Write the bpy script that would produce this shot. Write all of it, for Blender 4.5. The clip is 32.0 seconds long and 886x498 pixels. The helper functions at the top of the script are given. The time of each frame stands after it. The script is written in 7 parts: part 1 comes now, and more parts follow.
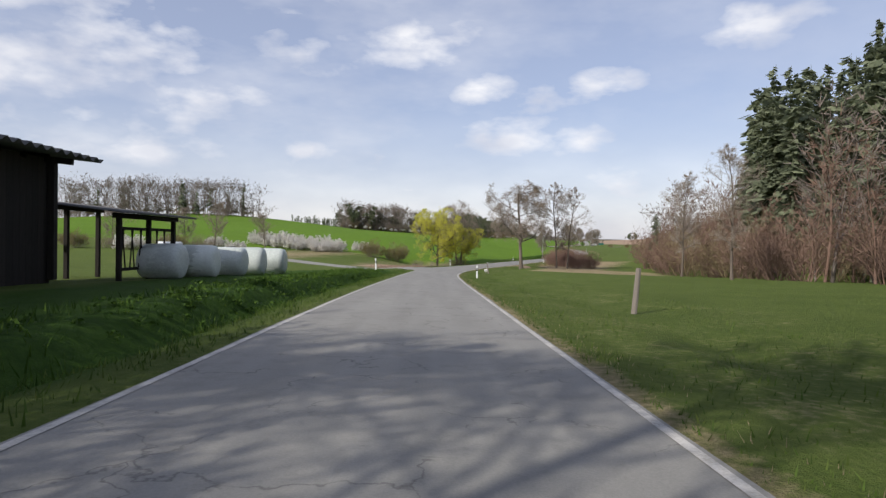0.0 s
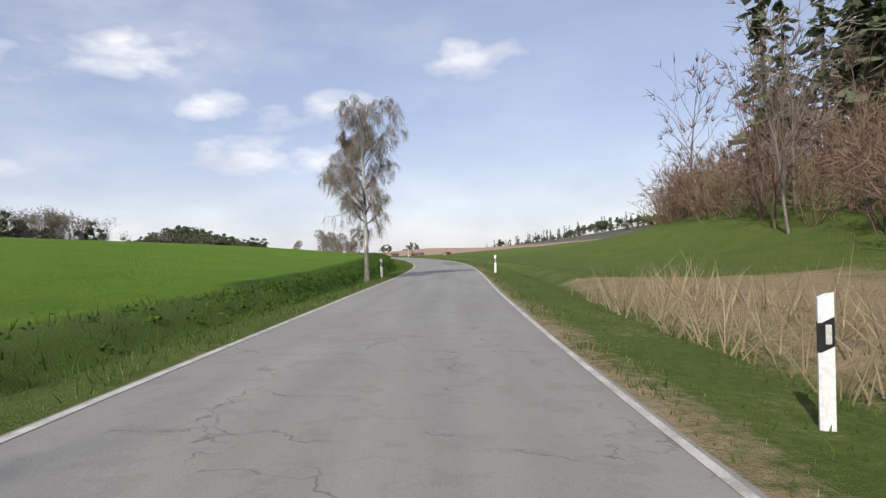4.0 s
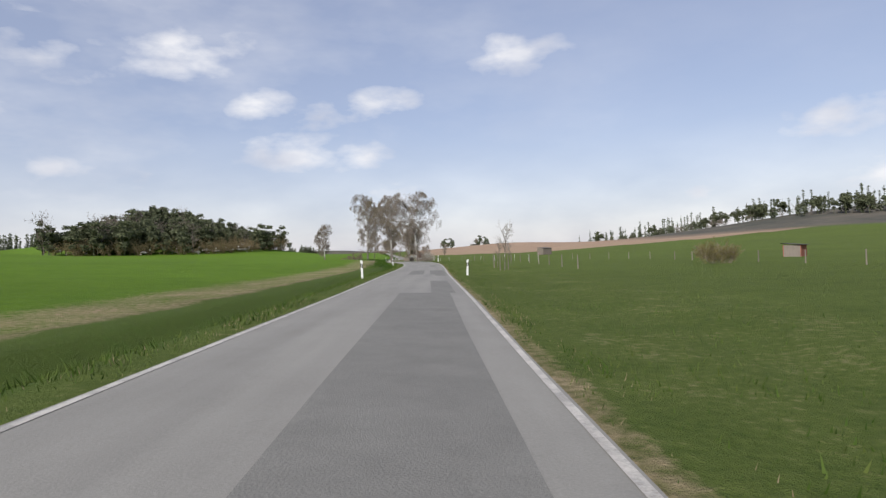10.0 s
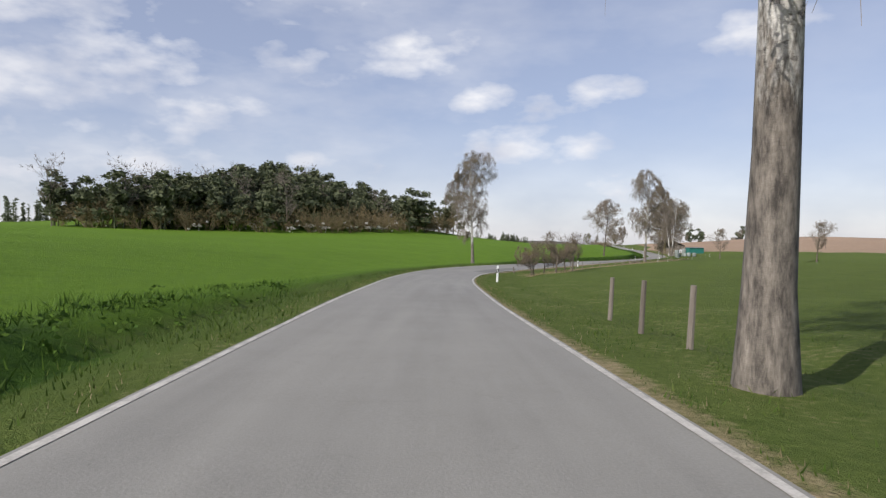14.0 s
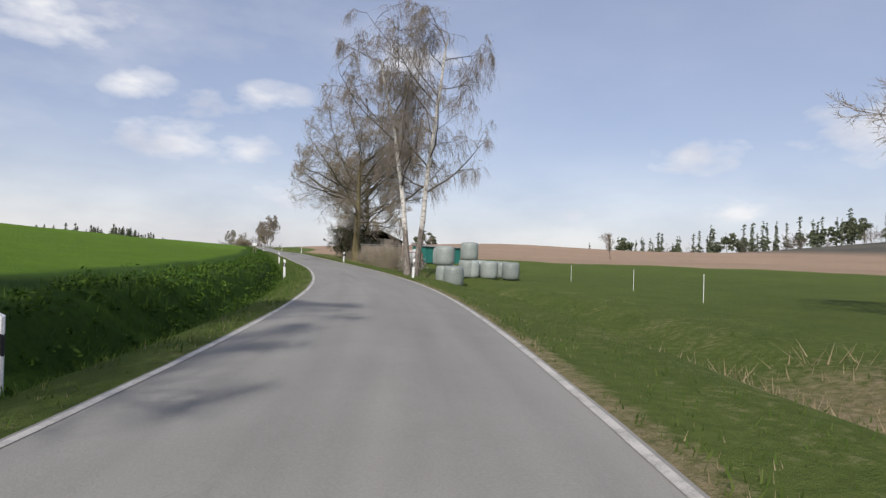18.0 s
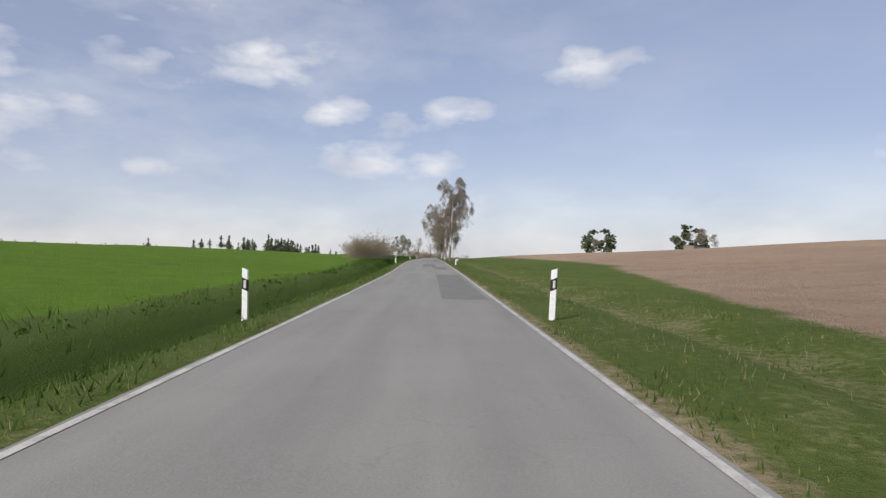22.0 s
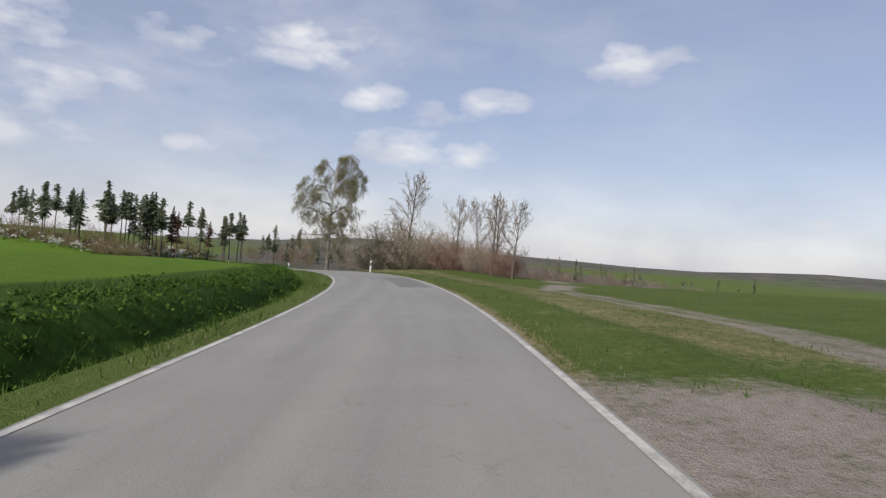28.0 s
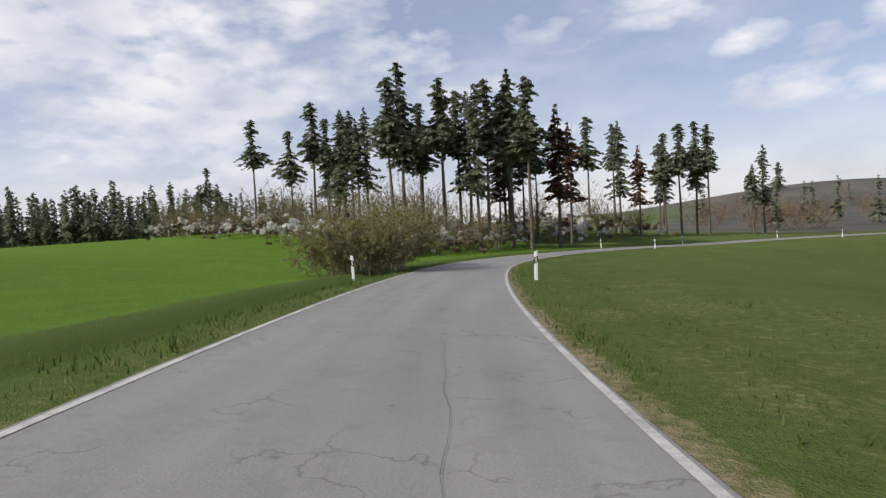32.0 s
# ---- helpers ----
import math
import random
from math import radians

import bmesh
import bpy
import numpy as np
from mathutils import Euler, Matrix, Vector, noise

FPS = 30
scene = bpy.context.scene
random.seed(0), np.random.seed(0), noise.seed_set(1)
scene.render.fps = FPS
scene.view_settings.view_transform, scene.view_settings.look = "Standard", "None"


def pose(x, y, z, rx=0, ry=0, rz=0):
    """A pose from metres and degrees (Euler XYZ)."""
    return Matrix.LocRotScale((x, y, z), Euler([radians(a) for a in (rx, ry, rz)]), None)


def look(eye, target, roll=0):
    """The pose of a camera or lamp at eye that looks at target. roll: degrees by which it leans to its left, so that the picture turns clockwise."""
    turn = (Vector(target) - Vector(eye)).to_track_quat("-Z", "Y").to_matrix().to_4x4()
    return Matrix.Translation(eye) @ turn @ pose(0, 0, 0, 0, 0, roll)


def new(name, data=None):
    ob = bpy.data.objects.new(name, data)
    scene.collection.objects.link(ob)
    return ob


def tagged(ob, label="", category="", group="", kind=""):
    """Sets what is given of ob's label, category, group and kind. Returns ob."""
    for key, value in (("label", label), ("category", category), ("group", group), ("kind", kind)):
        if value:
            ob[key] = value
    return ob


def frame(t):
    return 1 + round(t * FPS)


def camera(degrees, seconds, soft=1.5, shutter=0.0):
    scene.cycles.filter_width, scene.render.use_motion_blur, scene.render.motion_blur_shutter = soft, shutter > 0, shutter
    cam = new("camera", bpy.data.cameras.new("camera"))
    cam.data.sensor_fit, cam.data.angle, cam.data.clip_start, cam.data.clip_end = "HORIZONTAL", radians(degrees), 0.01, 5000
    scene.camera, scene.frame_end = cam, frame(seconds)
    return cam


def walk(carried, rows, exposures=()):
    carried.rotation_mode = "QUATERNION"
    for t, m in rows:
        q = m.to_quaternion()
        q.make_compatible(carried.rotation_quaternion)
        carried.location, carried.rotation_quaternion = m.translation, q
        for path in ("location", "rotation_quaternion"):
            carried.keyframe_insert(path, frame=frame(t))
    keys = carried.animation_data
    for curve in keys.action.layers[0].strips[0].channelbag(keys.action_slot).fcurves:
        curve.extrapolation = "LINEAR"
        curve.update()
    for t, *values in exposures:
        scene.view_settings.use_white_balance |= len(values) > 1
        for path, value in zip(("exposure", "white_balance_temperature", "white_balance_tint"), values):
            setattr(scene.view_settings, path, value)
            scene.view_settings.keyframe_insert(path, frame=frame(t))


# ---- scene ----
cam = camera(70.4, 32.0, soft=1.35)

# seconds, place, yaw, pitch, lean of the camera in the car
ROWS = [
    (0.0, 0.00, 0.00, 0.00, 1.44, -0.70, 0.91),
    (0.5, -0.72, 18.05, -0.49, 1.15, -1.29, 0.42),
    (1.0, -1.24, 35.66, -1.06, 0.30, -1.32, -0.16),
    (1.5, -1.39, 52.85, -1.62, -1.32, -1.30, -1.50),
    (2.0, -0.60, 69.64, -2.09, -6.08, -0.91, -3.84),
    (2.5, 1.45, 86.03, -2.49, -10.27, -0.86, -2.26),
    (3.0, 4.63, 102.04, -2.84, -14.19, -0.51, -2.23),
    (3.5, 8.88, 117.65, -3.01, -18.29, 0.29, -2.87),
    (4.0, 14.13, 132.85, -3.01, -21.82, 0.78, -2.15),
    (4.5, 20.09, 147.70, -2.90, -23.90, 1.06, -0.90),
    (5.0, 26.29, 162.39, -2.73, -23.81, 1.24, 0.28),
    (5.5, 32.13, 177.18, -2.52, -21.23, 1.39, 0.98),
    (6.0, 37.02, 192.30, -2.27, -16.58, 1.58, 0.80),
    (6.5, 40.60, 207.88, -1.96, -11.25, 1.76, -0.05),
    (7.0, 42.65, 223.92, -1.64, -5.32, 1.60, 0.32),
    (7.5, 43.20, 240.42, -1.32, -0.49, 1.72, 0.58),
    (8.0, 42.68, 257.42, -1.04, 1.99, 1.27, -1.17),
    (8.5, 42.25, 274.99, -0.85, -1.14, 1.04, -2.38),
    (9.0, 43.40, 293.06, -0.72, -8.06, 0.81, -3.30),
    (9.5, 46.75, 311.29, -0.64, -14.71, 0.64, -3.08),
    (10.0, 51.71, 329.46, -0.61, -17.82, 0.59, -1.94),
    (10.5, 57.14, 347.66, -0.60, -17.43, 0.55, -1.03),
    (11.0, 62.52, 365.93, -0.58, -17.33, 0.63, -0.66),
    (11.5, 67.86, 384.20, -0.52, -17.19, 0.85, 0.37),
    (12.0, 72.79, 402.56, -0.42, -14.83, 0.88, 1.60),
    (12.5, 76.53, 421.20, -0.37, -9.78, 0.60, 2.69),
    (13.0, 78.61, 440.14, -0.40, -4.68, 0.46, 1.90),
    (13.5, 79.17, 459.18, -0.45, -0.59, 0.36, 1.43),
    (14.0, 78.71, 478.15, -0.57, 1.45, 0.08, 0.45),
    (14.5, 78.06, 496.95, -0.78, 0.53, -0.23, -0.93),
    (15.0, 78.27, 515.53, -1.05, -3.80, -0.44, -2.61),
    (15.5, 80.33, 533.77, -1.34, -11.18, -0.38, -4.29),
    (16.0, 84.90, 551.32, -1.53, -20.09, 0.13, -5.38),
    (16.5, 91.86, 567.91, -1.55, -27.52, 0.73, -4.52),
    (17.0, 100.59, 583.52, -1.41, -32.95, 1.16, -2.43),
    (17.5, 110.32, 598.49, -1.21, -35.07, 1.15, 0.65),
    (18.0, 119.45, 613.82, -1.02, -28.43, 1.26, 2.12),
    (18.5, 126.60, 630.24, -0.80, -20.58, 1.28, 1.76),
    (19.0, 131.80, 647.49, -0.56, -14.88, 1.42, 1.09),
    (19.5, 135.80, 665.12, -0.24, -12.61, 1.73, 1.66),
    (20.0, 139.33, 682.84, 0.17, -11.89, 2.07, 1.27),
    (20.5, 142.72, 700.54, 0.59, -11.70, 1.74, 1.09),
    (21.0, 146.06, 718.21, 0.87, -11.69, 1.17, 0.89),
    (21.5, 149.44, 735.86, 1.08, -11.87, 1.31, 1.17),
    (22.0, 152.82, 753.54, 1.35, -11.76, 1.58, 0.84),
    (22.5, 156.20, 771.24, 1.70, -11.79, 1.77, 0.67),
    (23.0, 159.51, 788.98, 2.11, -11.32, 1.93, 1.15),
    (23.5, 162.75, 806.71, 2.57, -11.32, 2.17, 0.38),
    (24.0, 166.00, 824.40, 3.00, -11.46, 1.69, 0.45),
    (24.5, 169.33, 842.02, 3.34, -11.89, 1.57, 0.82),
    (25.0, 172.71, 859.61, 3.64, -11.79, 1.53, 1.22),
    (25.5, 176.05, 877.18, 3.92, -11.66, 1.37, 1.71),
    (26.0, 179.39, 894.76, 4.17, -11.75, 1.46, 1.79),
    (26.5, 182.78, 912.33, 4.47, -12.01, 1.63, 1.79),
    (27.0, 186.22, 929.89, 4.81, -12.12, 1.69, 1.95),
    (27.5, 189.59, 947.47, 5.11, -11.46, 1.44, 2.93),
    (28.0, 192.50, 965.11, 5.24, -9.19, 0.62, 4.26),
    (28.5, 194.30, 982.86, 5.18, -4.23, 0.17, 4.84),
    (29.0, 194.31, 1000.56, 4.93, 2.30, -0.56, 4.77),
    (29.5, 192.14, 1017.88, 4.44, 10.13, -1.50, 4.06),
    (30.0, 187.64, 1034.36, 3.77, 18.55, -1.79, 2.87),
    (30.5, 181.38, 1049.86, 3.07, 23.55, -1.91, 1.67),
    (31.0, 174.24, 1064.61, 2.37, 26.14, -1.96, 0.24),
    (31.5, 166.84, 1078.98, 1.64, 26.31, -2.23, -2.18),
    (32.0, 159.73, 1093.28, 0.90, 24.51, -2.13, -3.05),
]


def aim(x, y, z, yaw, pitch, lean):
    return pose(x, y, z, 90 + pitch, 0, yaw) @ pose(0, 0, 0, 0, 0, lean)


walk(cam, [(t, aim(*r)) for t, *r in ROWS], exposures=[(0.0, 0.14), (1.0, 0.22), (2.0, 0.28), (3.5, 0.25), (6.0, 0.02), (13.0, 0.08), (17.0, 0.04), (20.0, -0.04), (28.0, -0.05), (32.0, 0.06)])

# ------------------------------------------------------------------ light
SUN_EL, SUN_FROM = radians(35), Vector((-0.68, -0.73))
world = bpy.data.worlds.new("sky")
scene.world = world
world.use_nodes = True
wn, wl = world.node_tree.nodes, world.node_tree.links
wn.clear()
w_out = wn.new("ShaderNodeOutputWorld")
w_bg = wn.new("ShaderNodeBackground")
sky = wn.new("ShaderNodeTexSky")
sky.sky_type = "NISHITA"
sky.sun_disc = False
sky.sun_elevation = SUN_EL
sky.sun_rotation = math.atan2(SUN_FROM.x, SUN_FROM.y)
sky.altitude = 300
sky.air_density, sky.dust_density, sky.ozone_density = 1.0, 1.0, 1.6
w_bg.inputs["Strength"].default_value = 0.113


def sky_node(kind, operation=None, data_type=None, blend_type=None, use_clamp=False):
    n = wn.new(kind)
    if operation:
        n.operation = operation
    if data_type:
        n.data_type = data_type
    if blend_type:
        n.blend_type = blend_type
    if use_clamp:
        n.use_clamp = True
    return n


def w_math(op, a, b=None, c=None, clamp=False):
    n = sky_node("ShaderNodeMath", operation=op, use_clamp=clamp)
    for i, v in enumerate((a, b, c)):
        if v is None:
            continue
        if isinstance(v, (int, float)):
            n.inputs[i].default_value = v
        else:
            wl.new(v, n.inputs[i])
    return n.outputs[0]


def w_dot(a, v):
    n = sky_node("ShaderNodeVectorMath", operation="DOT_PRODUCT")
    wl.new(a, n.inputs[0])
    n.inputs[1].default_value = v
    return n.outputs["Value"]


w_tc = wn.new("ShaderNodeTexCoord")
way = w_tc.outputs["Generated"]
w_noise = sky_node("ShaderNodeTexNoise")
w_noise.inputs["Scale"].default_value = 17
w_noise.inputs["Detail"].default_value = 7
w_noise.inputs["Roughness"].default_value = 0.5
w_map = wn.new("ShaderNodeMapping")
w_map.inputs["Scale"].default_value = (1, 1, 2.2)
wl.new(way, w_map.inputs["Vector"])
wl.new(w_map.outputs[0], w_noise.inputs["Vector"])
# single fair-weather clouds: yaw, height, half width, half height in degrees, density
CLOUDS = [
    (-25.1, 17.6, 4.6, 2.0, 1.0), (-2.2, 13.6, 2.9, 1.6, 1.0), (-12.2, 13.6, 3.8, 1.5, 1.0),
    (-7.0, 12.6, 2.9, 1.3, 0.75), (-4.4, 9.3, 6.0, 1.9, 0.9), (-11.0, 8.8, 3.2, 1.6, 0.6),
    (3.4, 17.6, 6.0, 2.4, 0.85), (14.0, 7.6, 3.0, 1.3, 0.9), (7.5, 7.5, 2.2, 1.2, 0.55),
    (-14.0, 5.2, 6.0, 1.8, 0.5), (4.8, 4.6, 1.9, 0.7, 0.8), (-40.0, 4.4, 2.0, 0.9, 0.95),
]
CLOUDS += [
    (-53.0, 5.0, 4.5, 1.4, 0.9), (-50.0, 9.5, 4.0, 1.7, 0.85), (-62.0, 11.0, 5.0, 2.6, 0.8),
    (22.0, 11.5, 6.0, 2.4, 0.8), (30.0, 14.0, 8.0, 3.2, 0.85), (27.0, 7.0, 7.0, 2.6, 0.8),
    (14.0, 16.0, 5.0, 2.0, 0.5), (46.0, 11.5, 15.0, 6.5, 1.35), (58.0, 17.0, 17.0, 8.0, 1.5),
    (44.0, 4.5, 14.0, 3.0, 1.1), (36.0, 19.0, 9.0, 4.0, 0.9), (10.0, 23.0, 12.0, 3.0, 0.45), (-75.0, 7.0, 8.0, 2.0, 0.8),
]
cover = None
for yaw, up, half_w, half_h, dense in CLOUDS:
    ya, el = radians(yaw), radians(up)
    ahead = Vector((-math.sin(ya) * math.cos(el), math.cos(ya) * math.cos(el), math.sin(el)))
    side = Vector((math.cos(ya), math.sin(ya), 0))
    high = side.cross(ahead)
    tilt = 0.12
    side, high = side * math.cos(tilt) + high * math.sin(tilt), high * math.cos(tilt) - side * math.sin(tilt)
    p = w_math("POWER", w_math("MULTIPLY", w_dot(way, side), 1 / math.tan(radians(half_w))), 2)
    q = w_math("POWER", w_math("MULTIPLY", w_dot(way, high), 1 / math.tan(radians(half_h))), 2)
    r = w_math("SUBTRACT", 1.15, w_math("SQRT", w_math("ADD", p, q)))
    front = w_math("GREATER_THAN", w_dot(way, ahead), 0.5)
    r = w_math("MULTIPLY", w_math("MAXIMUM", r, 0), w_math("MULTIPLY", front, dense * 1.25))
    cover = r if cover is None else w_math("MAXIMUM", cover, r)
# thin high veil, thicker towards the west
veil = sky_node("ShaderNodeTexNoise")
veil.inputs["Scale"].default_value = 3.2
veil.inputs["Detail"].default_value = 5
veil.inputs["Roughness"].default_value = 0.6
w_map2 = wn.new("ShaderNodeMapping")
w_map2.inputs["Scale"].default_value = (1, 1, 2.6)
w_map2.inputs["Location"].default_value = (3.1, 0.4, 0)
wl.new(way, w_map2.inputs["Vector"])
wl.new(w_map2.outputs[0], veil.inputs["Vector"])
west = w_math("MULTIPLY_ADD", w_dot(way, (-0.85, 0.5, 0.0)), 0.8, 0.1, clamp=True)
veil_a = w_math("MULTIPLY", w_math("MULTIPLY_ADD", veil.outputs["Fac"], 2.6, -1.05, clamp=True), w_math("MULTIPLY_ADD", west, 0.8, 0.10))
puff = w_math("MULTIPLY_ADD", w_noise.outputs["Fac"], 2.9, -1.75)
body = w_math("MULTIPLY", w_math("ADD", cover, w_math("MULTIPLY", puff, w_math("MULTIPLY_ADD", cover, 0.4, 0.62))), 1.0, clamp=True)
body = w_math("MULTIPLY", w_math("POWER", body, 0.8), w_math("GREATER_THAN", cover, 0.001))
alpha = w_math("MAXIMUM", w_math("MULTIPLY", body, 0.82), veil_a)
low = w_math("SUBTRACT", 1.0, w_math("MULTIPLY", w_math("MAXIMUM", w_dot(way, (0, 0, 1)), 0), 5.0), clamp=True)
alpha = w_math("MAXIMUM", alpha, w_math("MULTIPLY", low, 0.55))
w_mix = sky_node("ShaderNodeMix", data_type="RGBA")
cloud_c = sky_node("ShaderNodeMix", data_type="RGBA")
cloud_c.inputs["A"].default_value = (5.3, 5.5, 6.3, 1)
cloud_c.inputs["B"].default_value = (9.2, 9.05, 9.0, 1)
base = sky_node("ShaderNodeTexNoise")
base.inputs["Scale"].default_value = 6.5
base.inputs["Detail"].default_value = 4
wl.new(w_map.outputs[0], base.inputs["Vector"])
wl.new(w_math("MULTIPLY_ADD", base.outputs["Fac"], 2.4, -0.75, clamp=True), cloud_c.inputs["Factor"])
wl.new(alpha, w_mix.inputs["Factor"])
w_tint = sky_node("ShaderNodeMix", data_type="RGBA", blend_type="MULTIPLY")
w_tint.inputs["Factor"].default_value = 1.0
w_tint.inputs["B"].default_value = (1.12, 1.0, 1.0, 1)
wl.new(sky.outputs[0], w_tint.inputs["A"])
haze = sky_node("ShaderNodeMix", data_type="RGBA")
haze.inputs["Factor"].default_value = 0.42
haze.inputs["B"].default_value = (4.35, 4.75, 6.35, 1)
wl.new(w_tint.outputs["Result"], haze.inputs["A"])
wl.new(haze.outputs["Result"], w_mix.inputs["A"])
wl.new(cloud_c.outputs["Result"], w_mix.inputs["B"])
wl.new(w_mix.outputs["Result"], w_bg.inputs["Color"])
wl.new(w_bg.outputs[0], w_out.inputs[0])

sun = new("sun", bpy.data.lights.new("sun", "SUN"))
sun.data.energy = 4.1
sun.data.angle = radians(0.6)
sun.data.color = (1.0, 0.955, 0.89)
sun_way = Vector((*(SUN_FROM.normalized() * math.cos(SUN_EL)), math.sin(SUN_EL)))
sun.matrix_world = look(sun_way * 100, (0, 0, 0))

# ------------------------------------------------------------------ materials


def nodes_of(name):
    m = bpy.data.materials.new(name)
    m.use_nodes = True
    nt = m.node_tree
    return m, nt.nodes, nt.links, nt.nodes["Principled BSDF"]


def link_noise(n, l, scale, detail=4, rough=0.55, where="Object", stretch=None):
    tc = n.new("ShaderNodeTexCoord")
    tex = n.new("ShaderNodeTexNoise")
    tex.inputs["Scale"].default_value = scale
    tex.inputs["Detail"].default_value = detail
    tex.inputs["Roughness"].default_value = rough
    src = tc.outputs[where]
    if stretch:
        mp = n.new("ShaderNodeMapping")
        mp.inputs["Scale"].default_value = stretch
        l.new(src, mp.inputs["Vector"])
        src = mp.outputs[0]
    l.new(src, tex.inputs["Vector"])
    return tex.outputs["Fac"]


def ramp(n, l, fac, stops):
    r = n.new("ShaderNodeValToRGB")
    while len(r.color_ramp.elements) < len(stops):
        r.color_ramp.elements.new(0.5)
    for e, (p, c) in zip(r.color_ramp.elements, stops):
        e.position, e.color = p, (*c, 1)
    l.new(fac, r.inputs[0])
    return r.outputs[0]


def blend(n, l, fac, a, b, mode="MIX"):
    m = n.new("ShaderNodeMix")
    m.data_type, m.blend_type = "RGBA", mode
    for key, v in (("Factor", fac), ("A", a), ("B", b)):
        if isinstance(v, (int, float)):
            m.inputs[key].default_value = v
        elif isinstance(v, tuple):
            m.inputs[key].default_value = (*v, 1)
        else:
            l.new(v, m.inputs[key])
    return m.outputs["Result"]


def bump(n, l, p, height, strength, distance=0.02):
    b = n.new("ShaderNodeBump")
    b.inputs["Strength"].default_value = strength
    b.inputs["Distance"].default_value = distance
    l.new(height, b.inputs["Height"])
    l.new(b.outputs[0], p.inputs["Normal"])


def simple(name, dark, light, scale=6.0, rough=0.8, fine=60.0, metal=0.0, relief=0.3, where="Object", stretch=None, vary=0.0):
    """Two-tone surface with coarse and fine variation."""
    m, n, l, p = nodes_of(name)
    c = ramp(n, l, link_noise(n, l, scale, 5, 0.6, where, stretch), [(0.3, dark), (0.7, light)])
    f = link_noise(n, l, fine, 3, 0.6, where, stretch)
    c = blend(n, l, 0.35, c, ramp(n, l, f, [(0.25, tuple(v * 0.55 for v in dark)), (0.75, tuple(min(1, v * 1.25) for v in light))]))
    if vary:
        info = n.new("ShaderNodeObjectInfo")
        c = blend(n, l, vary, c, ramp(n, l, info.outputs["Random"], [(0, tuple(v * 0.6 for v in dark)), (1, tuple(min(1, v * 1.2) for v in light))]))
    l.new(c, p.inputs["Base Color"])
    p.inputs["Roughness"].default_value = rough
    p.inputs["Metallic"].default_value = metal
    p.inputs["Specular IOR Level"].default_value = 0.25
    if relief:
        bump(n, l, p, f, relief)
    return m


def island_mat(name, stops, rough=0.75, through_light=0.35, spec=0.15):
    """Foliage whose pieces differ one by one."""
    m, n, l, p = nodes_of(name)
    g = n.new("ShaderNodeNewGeometry")
    c = ramp(n, l, g.outputs["Random Per Island"], stops)
    big = link_noise(n, l, 0.8, 3)
    c = blend(n, l, 0.3, c, ramp(n, l, big, [(0.3, tuple(v * 0.55 for v in stops[0][1])), (0.7, tuple(min(1, v * 1.3) for v in stops[-1][1]))]))
    l.new(c, p.inputs["Base Color"])
    p.inputs["Roughness"].default_value = rough
    p.inputs["Specular IOR Level"].default_value = spec
    if through_light:
        tr = n.new("ShaderNodeBsdfTranslucent")
        l.new(c, tr.inputs["Color"])
        mx = n.new("ShaderNodeMixShader")
        mx.inputs[0].default_value = through_light
        l.new(p.outputs[0], mx.inputs[1])
        l.new(tr.outputs[0], mx.inputs[2])
        l.new(mx.outputs[0], n["Material Output"].inputs[0])
    return m


